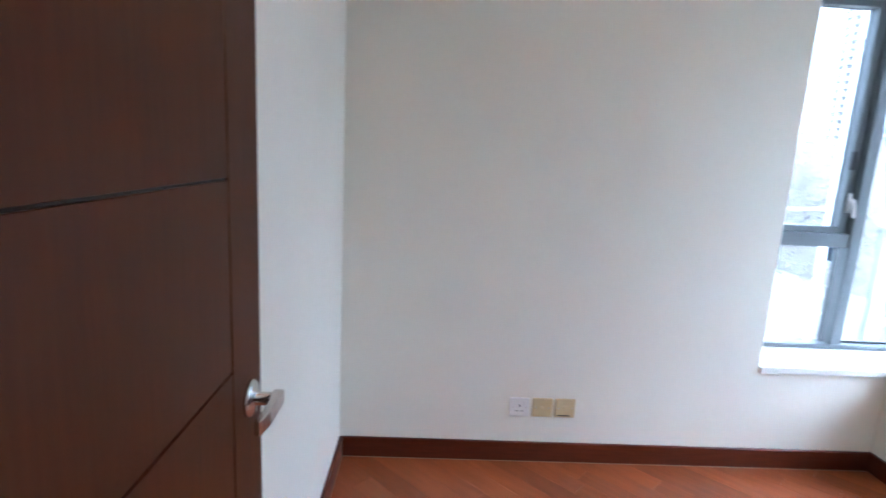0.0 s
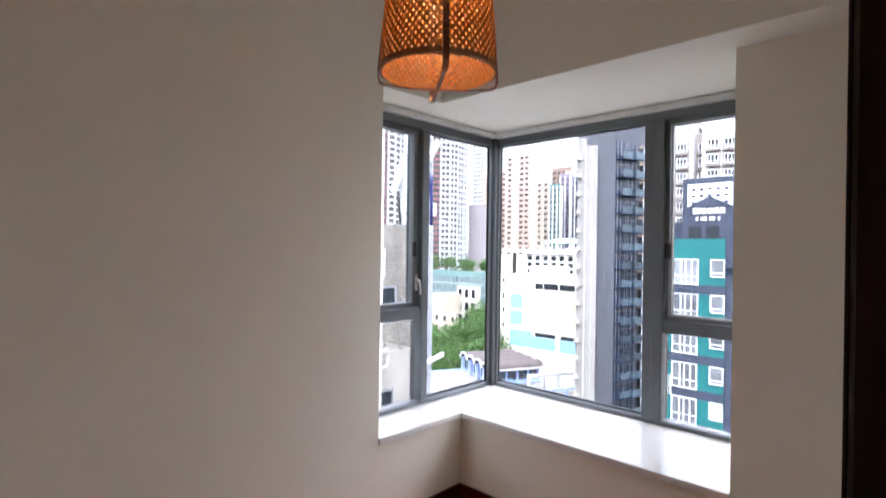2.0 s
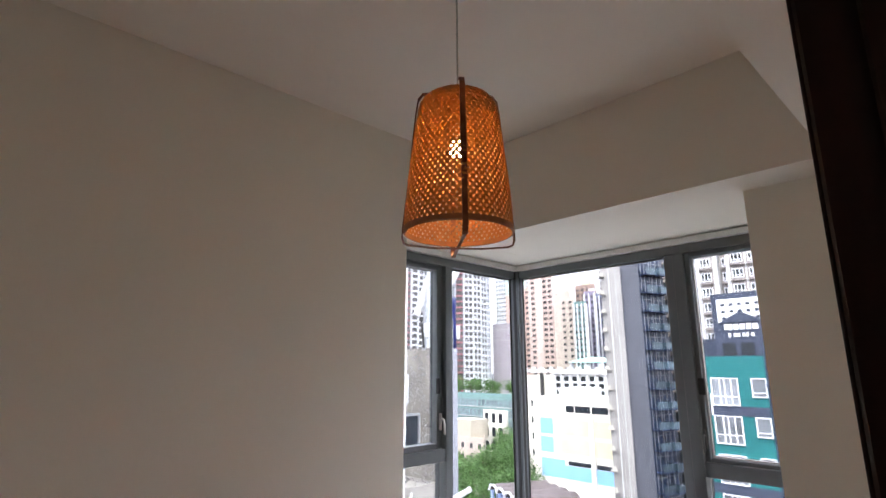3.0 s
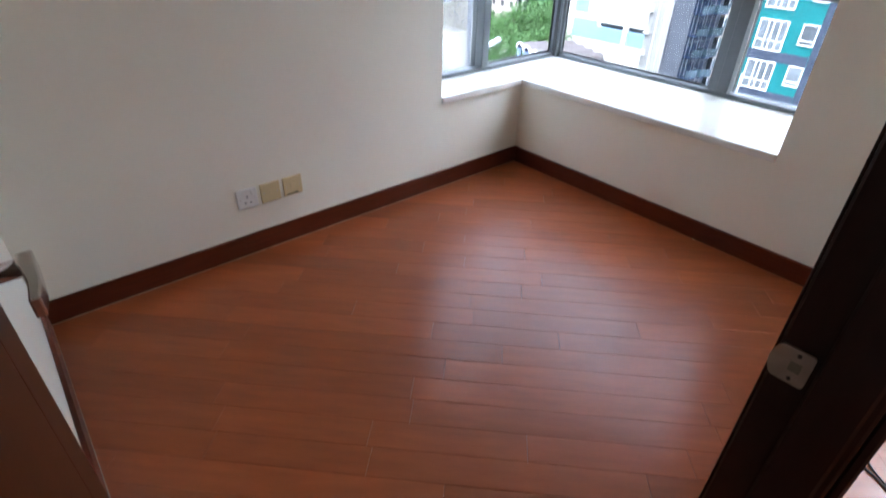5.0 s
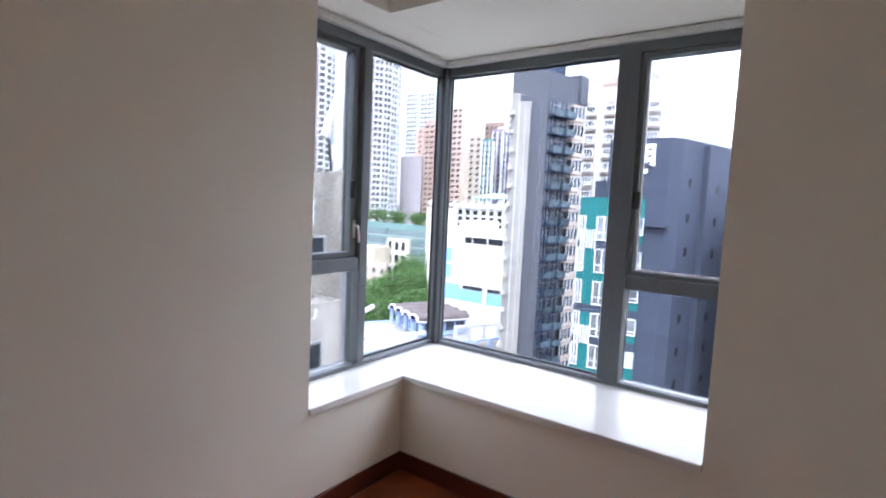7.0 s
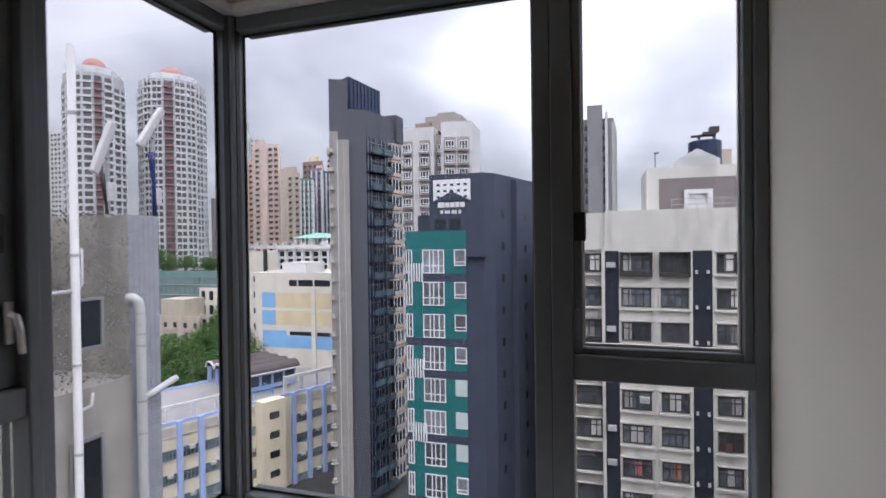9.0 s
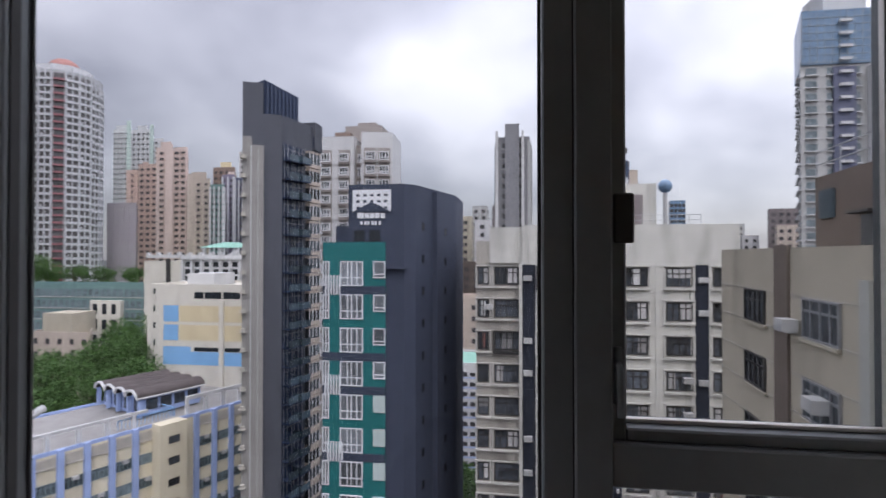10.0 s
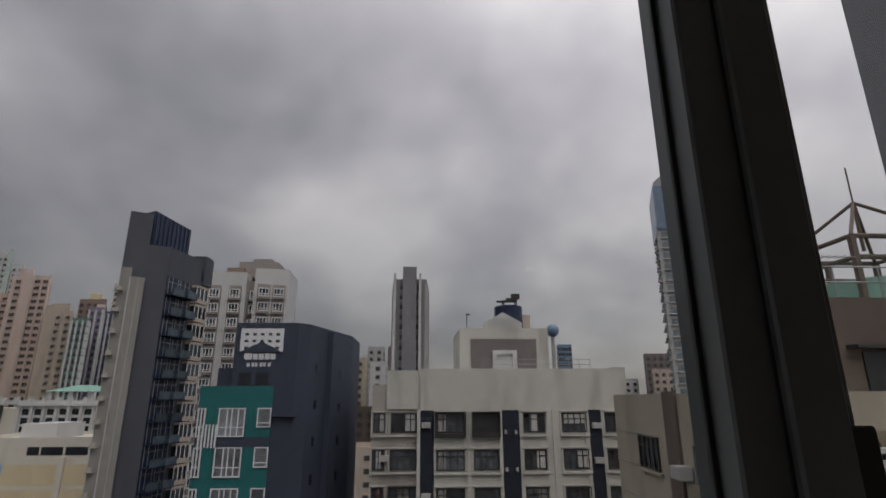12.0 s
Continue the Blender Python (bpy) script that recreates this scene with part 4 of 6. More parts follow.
vs = [bm.verts.new(msg @ Vector(p)) for p in ((-0.02, -0.13, 5.2), (3.54, -0.13, 5.2), (1.76, -0.13, 6.1), (-0.02, 0.0, 5.2), (3.54, 0.0, 5.2), (1.76, 0.0, 6.1))]
for f in ((0, 1, 2), (5, 4, 3), (0, 3, 4, 1), (1, 4, 5, 2), (2, 5, 3, 0)):
    bm.faces.new([vs[i] for i in f])
part("sign_roof", bm, C_SLATE, sb)
for u, w, h, z in ((0.42, 0.62, 0.5, 4.62), (1.12, 0.38, 0.46, 4.62), (1.58, 0.42, 0.46, 4.62), (2.08, 0.38, 0.5, 4.62), (2.54, 0.42, 0.46, 4.62), *[(q, 0.2, 0.31, 4.05) for q in (0.68, 1.08, 1.34, 1.74, 2.0, 2.4)]):
    bar_ob = Heap()
    bar_ob.box(msg, (u, -0.06, z), (u + w, 0, z + h))
    put("sign_bar", bar_ob.mesh("sign_bar", C_TRIM), Matrix.Identity(4), sb, "white painted bar")
for yy in (13.0, 11.6):
    part("roof_window", boxes((44.95, yy, 2.55, 45.0, yy + 1.0, 3.55)), C_BLACKPANE, sb)

# ---- long pale block of flats with many windows ----
lb_ = thing("apartment_block", (46, -8, GROUND), "weathered pale concrete apartment block with rows of windows", "apartment block")
block(lb_, "wall", rect(46, -18.77, 62, -0.92), GROUND, 3.81, C_PALE, "weathered pale concrete wall")
block(lb_, "wing_wall", rect(46.7, -0.919, 62, 3.16), GROUND, 2.6, C_WING, "grimy brown-grey wing wall")
block(lb_, "roof_wall", rect(46.4, -0.919, 46.69, 1.92), 0.6, 3.8, C_PALE)
mw = wall_m((46, 3.16), (46, -18.77))
rng = random.Random(21)
RP = 2.9
WH = 1.58


def flat_window(w, nx, frame_mat):
    frame_me = bars_mesh("flat_window", w, WH, [w * k / nx for k in range(1, nx)], (WH * 0.68,), 0.085, 0.12, frame_mat)
    pane_me = box_mesh("pane", (0.04, -0.02, 0.04), (w - 0.04, 0.01, WH - 0.04), C_FLATPANE)
    hp = Heap()
    I = Matrix.Identity(4)
    hp.box(I, (-0.2, -0.30, -0.30), (w + 0.2, 0, -0.14))
    hp.box(I, (-0.2, -0.18, WH + 0.08), (w + 0.2, 0, WH + 0.17))
    hp.box(I, (-0.2, -0.12, -0.14), (-0.10, 0, WH + 0.08))
    hp.box(I, (w + 0.10, -0.12, -0.14), (w + 0.2, 0, WH + 0.08))
    return frame_me, pane_me, hp.mesh("surround", C_PALE)


def bay_cage(w):
    """A dark metal cage box built out round a window."""
    hp = Heap()
    I = Matrix.Identity(4)
    hp.box(I, (-0.12, -0.45, -0.34), (w + 0.12, 0, -0.06))
    hp.box(I, (-0.12, -0.45, WH + 0.02), (w + 0.12, 0, WH + 0.12))
    for u in (-0.12, w + 0.04):
        hp.box(I, (u, -0.45, -0.06), (u + 0.08, -0.02, WH + 0.02))
    return hp.mesh("window_cage", C_DARKFRAME)


def drape(w, u0, u1, z0, material):
    """A pleated curtain behind the pane's bars."""
    hp = Heap()
    n = max(2, int((u1 - u0) * w / 0.14))
    for k in range(n):
        a, b = w * (u0 + (u1 - u0) * k / n), w * (u0 + (u1 - u0) * (k + 1) / n)
        hp.box(Matrix.Identity(4), (a, -0.032 - 0.012 * (k % 2), WH * z0), (b, -0.021, WH * 0.93))
    return hp.mesh("curtain", material)


sizes = {0.99: 2, 2.19: 4, 2.34: 4, 2.1: 4, 1.84: 3, 1.8: 3}
kinds = {w: flat_window(w, n, C_DARKFRAME) for w, n in sizes.items()}
white_kinds = {w: flat_window(w, n, C_TRIM) for w, n in sizes.items()}
drapes = {w: [drape(w, 0.08, 0.34, 0.08, C_CURTAIN), drape(w, 0.55, 0.92, 0.10, C_CURTAIN), drape(w, 0.3, 0.7, 0.08, C_BLIND), drape(w, 0.08, 0.92, 0.45, C_BLIND), drape(w, 0.42, 0.66, 0.12, C_RUST)] for w in sizes}
blanket = {w: box_mesh("hung_cloth", (w * 0.3, -0.16, -0.05), (w * 0.55, -0.13, 0.75), C_RUST) for w in sizes}
cages = {w: bay_cage(w) for w in sizes}
for c, (y, w, back) in enumerate(((3.01, 0.99, 0.7), (1.52, 2.19, 0.7), (-2.26, 2.34, 0.0), (-5.39, 2.1, 0.0), (-9.6, 1.84, 0.0), (-12.9, 2.1, 0.0), (-16.6, 1.8, 0.0))):
    for k in range(10):
        fm, pm, sm = white_kinds[w] if rng.random() < 0.09 else kinds[w]
        o = put("window", fm, mw @ pose(3.16 - y, back, 0.27 - WH - RP * k), lb_, "window in a concrete surround")
        sub("pane", pm, o)
        if (k == 0 and c in (2, 3)) or rng.random() < 0.03:
            sub("window_cage", cages[w], o, "dark metal window cage")
        else:
            sub("surround", sm, o, "concrete window surround")
        if rng.random() < 0.75:
            sub("curtain", drapes[w][rng.choice((0, 0, 1, 1, 2, 3, 4))], o, "faded curtain")
        if rng.random() < 0.05:
            sub("hung_cloth", blanket[w], o, "cloth hung out to dry")
        if rng.random() < 0.16:
            put("air_conditioner", AC, mw @ pose(3.16 - y + w * 0.6, back - 0.1, 0.27 - WH * 0.55 - RP * k), lb_, "white air conditioner")
# flat dark strips on the wall face stand in for the wells' shade
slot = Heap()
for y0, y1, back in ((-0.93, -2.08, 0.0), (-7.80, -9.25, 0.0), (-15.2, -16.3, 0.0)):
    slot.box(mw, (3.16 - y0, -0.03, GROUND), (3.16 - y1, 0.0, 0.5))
put("light_well", slot.mesh("light_well", C_WELL_SHADE), Matrix.Identity(4), lb_, "flat dark strip painted as the shade of a light well")
ribs = Heap()
for y in (-0.80, -4.98, -7.66, -9.4, -12.2, -15.0, -16.42, -18.65):
    ribs.box(mw, (3.16 - y - 0.14, -0.09, GROUND), (3.16 - y + 0.14, 0, 0.62))
put("pilaster", ribs.mesh("pilaster", C_PALE), Matrix.Identity(4), lb_)
bracket_me = box_mesh("bracket", (0, -0.25, 0), (0.18, -0.03, 0.3), C_PIPE)
for k in range(10):
    if k % 3 != 1:
        put("air_conditioner", AC, mw @ pose(4.2, 0.2, -0.6 - RP * k + rng.uniform(-0.3, 0.3)), lb_, "white air conditioner")
    if k % 4 != 2:
        put("air_conditioner", AC, mw @ pose(18.6, 0.2, -0.9 - RP * k + rng.uniform(-0.3, 0.3)), lb_, "white air conditioner")
    for du in (11.15, 12.0):
        put("bracket", bracket_me, mw @ pose(du, 0, -1.4 - RP * k), lb_)
parapet(lb_, rect(46, -18.77, 62, -0.92), 3.81, 0.12, 0.4, C_PALE)
# its roof house
block(lb_, "roof_house", rect(50, -13.15, 58, -4.64), 3.81, 7.92, C_PALE)
block(lb_, "roof_panel", rect(49.9, -11.95, 49.995, -5.67), 3.9, 6.89, C_MAUVE, "mauve tiled panel")
hp = Heap()
mh = wall_m((49.9, -7.7), (49.9, -10.0))
for a, b in (((0, -0.35, 0.2), (0.4, 0, 2.0)), ((1.9, -0.35, 0.2), (2.3, 0, 2.0)), ((0.4, -0.35, 1.65), (1.9, 0, 2.0)), ((0.4, -0.35, 0.2), (1.9, 0, 0.4)), ((0.4, -0.02, 0.4), (1.9, -0.01, 1.65))):
    hp.box(mh @ pose(0, 0, 3.81), a, b)
put("niche", hp.mesh("niche", C_WHITE), Matrix.Identity(4), lb_, "white framed niche")
bm = bmesh.new()
gy0, gy1 = -7.1, -10.7
vs = []
for x in (50.2, 51.2):
    vs += [bm.verts.new(p) for p in ((x, gy0, 7.93), (x, gy1, 7.93), (x, gy1, 8.5), (x, (gy0 + gy1) / 2, 9.5), (x, gy0, 8.5))]
bm.faces.new(vs[:5][::-1])
bm.faces.new(vs[5:])
for i in range(5):
    bm.faces.new((vs[i], vs[(i + 1) % 5], vs[5 + (i + 1) % 5], vs[5 + i]))
bmesh.ops.recalc_face_normals(bm, faces=bm.faces)
part("gable", bm, C_WHITE, lb_, "small white gable")
hp = Heap()
mg = wall_m((50.2, -7.5), (50.2, -10.3), 7.95)
for k in range(7):
    hp.box(mg, (0.05 + k * 0.45, -0.04, 0), (0.08 + k * 0.45, 0, 0.9))
for k in range(3):
    hp.box(mg, (0, -0.04, 0.1 + k * 0.35), (2.8, 0, 0.14 + k * 0.35))
put("gable_grid", hp.mesh("gable_grid", C_GREY), Matrix.Identity(4), lb_)
bm = bmesh.new()
lathe(bm, [(1.45, 7.92), (1.45, 10.6), (1.3, 10.7), (0.2, 10.75)], 20, pose(54, -10.1, 0))
part("water_tank", bm, C_NAVY, lb_, "dark blue water tank")
bm = bmesh.new()
bbox(bm, 53.4, -11.0, 11.2, 54.4, -9.9, 11.5)
bbox(bm, 53.6, -11.3, 11.5, 54.4, -10.5, 12.0)
bbox(bm, 53.8, -10.0, 11.1, 54.0, -8.9, 11.3)
for q in ((53.5, -10.9), (54.3, -10.9), (53.5, -9.6), (54.3, -9.6)):
    tube(bm, [(q[0], q[1], 10.7), (q[0], q[1], 11.3)], 0.07, 6)
part("roof_machine", bm, C_DARKFRAME, lb_, "dark machine on the tank")
part("roof_cabin", boxes((55, -12.6, 7.92, 57, -11.2, 10.0)), C_SAND, lb_, "tan roof cabin")
bm = bmesh.new()
for k in range(11):
    tube(bm, [(46.25, -6.3 - k * 0.95, 3.9), (46.25, -6.3 - k * 0.95, 4.75)], 0.03, 6)
for z in (4.3, 4.75):
    tube(bm, [(46.25, -6.3, z), (46.25, -15.8, z)], 0.03, 6)
part("railing", bm, C_METAL, lb_, "thin metal roof railing")
bm = bmesh.new()
tube(bm, [(50.4, -5.4, 7.9), (50.4, -5.4, 9.3)], 0.04, 6)
bbox(bm, 50.3, -5.7, 9.25, 50.5, -5.3, 9.35)
part("aerial", bm, C_DARKFRAME, lb_)

# ---- slim dark tower with balconies ----
dt = thing("apartment_tower", (76, 37, GROUND), "slim dark grey tower with glazed balconies", "apartment tower", "towers of the city")
A, B, C = (72.0, 40.0), (74.5, 34.95), (84.0, 33.0)
block(dt, "wall", [A, B, C, (86, 41), (79, 43.6)], GROUND, 22.6, C_TOWER, "dark grey rendered wall")
block(dt, "roof_wall", [(72.0, 40.0), (73.3, 37.4), (77, 39.5), (76, 42)], 22.6, 27.2, C_TOWER)
block(dt, "plant_room", [(74.6, 37.9), (84, 36.6), (85, 40), (76.5, 41)], 22.6, 28.2, C_PLANT, "dark blue louvred plant room")
mf, mb = wall_m(A, B), wall_m(B, C)
hp = Heap()
hp.box(mf, (0.0, -0.35, GROUND), (1.3, 0, 19.0))
hp.box(mf, (1.3, -0.6, GROUND), (3.0, 0, 17.7))
put("service_strip", hp.mesh("service_strip", C_STRIP), Matrix.Identity(4), dt, "light grey service strip")
hp = Heap()
hp.box(mf, (1.15, -0.7, GROUND), (1.3, -0.6, 17.5))
hp.box(mf, (2.2, -0.66, GROUND), (2.25, -0.6, 17.5))
put("pipe", hp.mesh("pipe", C_PIPE), Matrix.Identity(4), dt)
hp = Heap()
hp.box(Matrix.Identity(4), (0.25, -0.7, 0), (1.2, 0, 0.08))
hp.box(Matrix.Identity(4), (0.25, -0.7, 0.1), (0.28, -0.67, 0.6))
hp.box(Matrix.Identity(4), (0.45, -0.6, 0.1), (1.05, -0.25, 0.6))
ac_ledge = hp.mesh("machine_ledge", C_SPANDREL)
hp = Heap()
I4 = Matrix.Identity(4)
hp.box(I4, (0, -1.3, 0), (2.6, 0, 0.18))
hp.box(I4, (2.7, -1.7, 0), (5.1, 0, 0.18))
balcony = hp.mesh("balcony", C_NAVY)
hp = Heap()
hp.box(I4, (0.05, -1.3, 0.18), (2.55, -1.24, 1.15))
hp.box(I4, (2.75, -1.7, 0.18), (5.05, -1.64, 1.15))
hp.box(I4, (2.75, -1.64, 0.18), (2.81, -0.2, 1.15))
balustrade = hp.mesh("glass_balustrade", C_RAILGLASS)
hp = Heap()
hp.box(I4, (0.0, -0.05, 0.2), (5.2, 0.0, 2.8))
balcony_glass = hp.mesh("balcony_doors", C_NAVY)
hp = Heap()
for u in (0.3, 1.15, 2.4, 2.95, 4.0, 5.0):
    hp.box(I4, (u, -0.12, 0.2), (u + 0.09, -0.05, 2.75))
hp.box(I4, (0.3, -0.11, 2.0), (5.0, -0.05, 2.08))
balcony_bars = hp.mesh("door_frames", C_METAL)
hp = Heap()
hp.box(I4, (0.0, -0.85, -0.12), (3.1, 0, 0.5))
hp.box(I4, (0.0, -0.85, 2.2), (3.1, 0, 2.55))
bay_box = hp.mesh("bay_window", C_SAND)
bay_pane = box_mesh("pane", (0.1, -0.8, 0.5), (3.0, 0, 2.2), C_PANE)
hp = Heap()
for u in (0.0, 0.95, 1.95, 2.95):
    hp.box(I4, (u, -0.84, 0.5), (u + 0.12, -0.78, 2.2))
bay_bars = hp.mesh("bay_bars", C_TRIM)
for k in range(20):
    z = 15.6 - 2.85 * k
    put("machine_ledge", ac_ledge, mf @ pose(-0.6, -0.35, z), dt, "pale air conditioner ledge")
    o = put("balcony", balcony, mb @ pose(0.1, 0, z), dt)
    sub("glass_balustrade", balustrade, o, "blue glass balustrade")
    sub("balcony_doors", balcony_glass, o)
    sub("door_frames", balcony_bars, o, "grey metal door frames")
    o = put("bay_window", bay_box, mb @ pose(6.0, 0, z + 0.1), dt, "beige bay window")
    sub("pane", bay_pane, o)
    sub("bay_bars", bay_bars, o)
    put("air_conditioner", AC, mb @ pose(9.2, -0.1, z + 0.6), dt, "white air conditioner")
part("corner_box", boxes((82.4, 32.9, 18.8, 85.5, 34.9, 23.4)), C_TOWER, dt)
part("corner_window", boxes((82.34, 33.1, 19.2, 82.398, 34.5, 21.0)), C_NAVY, dt, "dark window band")
hp = Heap()
for k in range(9):
    mpr = wall_m((74.6, 37.9), (84, 36.6))
    hp.box(mpr, (0.3 + k * 1.05, -0.15, 22.8), (0.5 + k * 1.05, 0, 28.1))
put("louvre", hp.mesh("louvre", C_PLANT), Matrix.Identity(4), dt)

# ---- towers farther off ----
ob = thing("apartment_tower", (108, 33, GROUND), "white and brown apartment tower with bay windows", "apartment tower", "towers of the city")
block(ob, "wall", rect(106.5, 28, 120, 40), GROUND, 24.6, C_TAUPE, "brown tiled wall")
block(ob, "wing", [(104.6, 41.5), (105, 33.6), (112, 33.6), (112, 44)], GROUND, 25.4, C_WHITE, "white wing")
block(ob, "wing", [(103, 31.4), (104.5, 25.2), (114, 25.6), (114, 31.4)], GROUND, 25.8, C_WHITE, "white wing")
block(ob, "roof_block", rect(108, 28.5, 116, 36.5), 25.8, 28.6, C_TAUPE)
block(ob, "roof_block", rect(109, 30.0, 115, 34.0), 28.6, 30.0, C_TAUPE)
parapet(ob, rect(108, 28.5, 116, 36.5), 28.6, 0.5, 0.25, C_TAUPE)
parapet(ob, [(104.6, 41.5), (105, 33.6), (112, 33.6), (112, 44)], 25.4, 0.8, 0.25, C_WHITE)
parapet(ob, [(103, 31.4), (104.5, 25.2), (114, 25.6), (114, 31.4)], 25.8, 0.8, 0.25, C_WHITE)
block(ob, "lift_house", rect(107, 35.0, 108, 38.5), 25.4, 27.6, C_BROWNTOWER)
wt_bars = bars_mesh("bay_window", 1.9, 1.7, (0.6, 1.25), (0.5,), 0.14, 0.5, C_TRIM)
wt_pane = box_mesh("pane", (0.1, -0.3, 0.1), (1.8, 0, 1.6), C_PANE)
wt_ledge = box_mesh("ledge", (-0.2, -0.8, -0.5), (2.1, 0, -0.2), C_TAUPE)
for p0, p1, us in (((104.6, 41.5), (105, 33.6), (1.0, 4.9)), ((103, 31.4), (104.5, 25.2), (0.9, 3.7)), ((106.5, 34), (106.5, 30), (0.9,))):
    m_ = wall_m(p0, p1)
    st = Heap()
    for u in us:
        st.box(m_, (u - 0.3, -0.06, GROUND), (u + 2.2, 0, 23.4))
        for k in range(16):
            o = put("window", wt_bars, m_ @ pose(u, -0.06, 20.9 - 2.9 * k), ob, "white framed bay window")
            sub("pane", wt_pane, o)
            sub("ledge", wt_ledge, o)
    put("brown_strip", st.mesh("brown_strip", C_TAUPE), Matrix.Identity(4), ob, "brown tiled strip").matrix_basis = Matrix.Translation(-ORIGIN[ob])
ob = far_tower("apartment_tower", "tall slim grey tower far behind the roofs", 150, 5.9, -3.5, 12, 34.0, C_SLIM, pane_w=1.3, bay=3.2, ledge=0.3, ribs=C_GREY)
block(ob, "core", rect(148.8, -0.6, 155, 3.4), GROUND, 38.6, C_SLIM)
for yy in (5.7, -1.6):
    part("fin", boxes((148.5, yy - 0.35, GROUND, 149.9, yy + 0.35, 36.5)), C_WHITE, ob)


def stepped_tower(label, x, deep, wings, roof=(), low=-14.0):
    """A far block of flats in wings side by side: each wing (y_hi, y_lo, top, setback, wall, pane pitch, pane width, floor height, trim or None) has rows of paired panes,
    air conditioner ledges and a parapet; roof blocks are (y_hi, y_lo, z0, z1, wall)."""
    ob = thing("apartment_tower", (x, (wings[0][0] + wings[-1][1]) / 2, GROUND), label, "apartment tower", "towers of the city")
    panes, ledges, trims = Heap(), Heap(), Heap()
    trim_mat = C_WHITE
    for y_hi, y_lo, top, back, wall, pitch, pw, fh, trim in wings:
        k = (x + deep) / (x + back)
        pts = [(x + back, y_hi), (x + back, y_lo), (x + deep, y_lo * k - 0.3), (x + deep, y_hi * k)]
        block(ob, "wing", pts, GROUND, top, wall)
        parapet(ob, pts, top, 1.0, 0.3, wall)
        if not pitch:
            continue
        for p0, p1 in ((pts[0], pts[1]), (pts[1], pts[2])):
            m, ln = wall_m(p0, p1), (Vector(p1) - Vector(p0)).length
            n = max(1, int(ln / pitch))
            step = ln / n
            z = top - 2.2
            while z > low:
                for i in range(n):
                    u = step * (i + 0.5)
                    panes.box(m, (u - pw / 2, -0.05, z), (u - 0.07, 0, z + fh * 0.46))
                    panes.box(m, (u + 0.07, -0.05, z), (u + pw / 2, 0, z + fh * 0.46))
                    ledges.box(m, (u - pw / 2 - 0.15, -0.4, z - 0.32), (u + pw / 2 + 0.15, 0, z - 0.1))
                    ledges.box(m, (u + pw / 2 + 0.05, -0.5, z - 0.1), (u + pw / 2 + 0.5, 0, z + 0.35))
                z -= fh
            if trim:
                trim_mat = trim
                for i in range(n + 1):
                    u = min(max(step * i, 0.3), ln - 0.3)
                    trims.box(m, (u - 0.3, -0.45, GROUND), (u + 0.3, 0, top))
    for nm, hp, m_ in (("window_rows", panes, C_FARPANE), ("ledge_rows", ledges, wings[0][4]), ("pier_rows", trims, trim_mat)):
        if hp.v:
            put(nm, hp.mesh(nm, m_), Matrix.Identity(4), ob, kind="stuff")
    for y0, y1, z0, z1, wall in roof:
        k = 1 + deep * 0.6 / x
        block(ob, "roof_block", [(x + 0.8, y0), (x + 0.8, y1), (x + deep * 0.7, y1 * k), (x + deep * 0.7, y0 * k)], z0, z1, wall)
    return ob


stepped_tower("pale apartment tower with mint green stripes", 260, 18, ((223.5, 214.9, 70.4, 0.6, C_MISTWHITE, 2.1, 1.3, 2.8, None), (214.9, 212.2, 74.7, 0, C_MINT, 0, 0, 0, None), (212.2, 200.7, 69.7, 0.6, C_MISTWHITE, 2.8, 1.6, 2.8, C_MISTWHITE), (200.7, 198.5, 72.0, 0, C_MINT, 0, 0, 0, None), (198.5, 192.8, 64.5, 0.6, C_MISTWHITE, 2.1, 1.3, 2.8, None)), ((222, 215, 70.4, 73.5, C_MISTWHITE), (209, 203, 69.7, 73.0, C_MISTWHITE)))
stepped_tower("narrow orange apartment tower", 232, 12, ((191.7, 185.2, 42.3, 0, C_PINK, 6, 1.2, 2.8, None),))
stepped_tower("pink apartment tower with a taller cream wing", 220, 16, ((175.9, 166.4, 42.9, 0.8, C_PINK, 3.1, 1.9, 2.75, None), (166.4, 160.6, 50.1, 0, C_ROSE, 2.9, 2.1, 2.75, None), (160.6, 157.6, 51.2, -0.6, C_ROSE, 0, 0, 0, None), (157.6, 150.9, 50.1, 0, C_ROSE, 3.2, 2.3, 2.75, C_ROSE)), ((164.7, 159.3, 50.1, 54.0, C_ROSE), (174, 171, 42.9, 44.8, C_PINK)))
net = far_tower("apartment_tower", "mauve tower wrapped in scaffold netting", 190, 165.5, 152.4, 14, 21.4, C_NET, bay=14, pane_w=0.05, pane_h=0.1, ledge=0.15, low=-8, ledge_mat=C_NET)
hp = Heap()
for k in range(6):
    hp.box(wall_m((190, 165.5), (190, 152.4)), (0.4 + 2.4 * k, -0.12, GROUND), (0.5 + 2.4 * k, 0, 21.2))
for z in (19.5, 14.5, 4.0):
    hp.box(wall_m((190, 165.5), (190, 152.4)), (0, -0.14, z), (13.1, 0, z + 0.35))
put("scaffold_poles", hp.mesh("scaffold_poles", C_NETPOLE), Matrix.Identity(4), net, "pale scaffold poles", kind="stuff").matrix_basis = Matrix.Translation(-ORIGIN[net])
stepped_tower("beige apartment tower with a plain side wing", 205, 14, ((140.6, 136.8, 35.2, 0.5, C_SAND, 0, 0, 0, None), (136.8, 129.7, 33.0, 0, C_SAND, 2.4, 1.5, 2.7, None)), ((138.8, 132.0, 33.0, 36.9, C_SAND),))
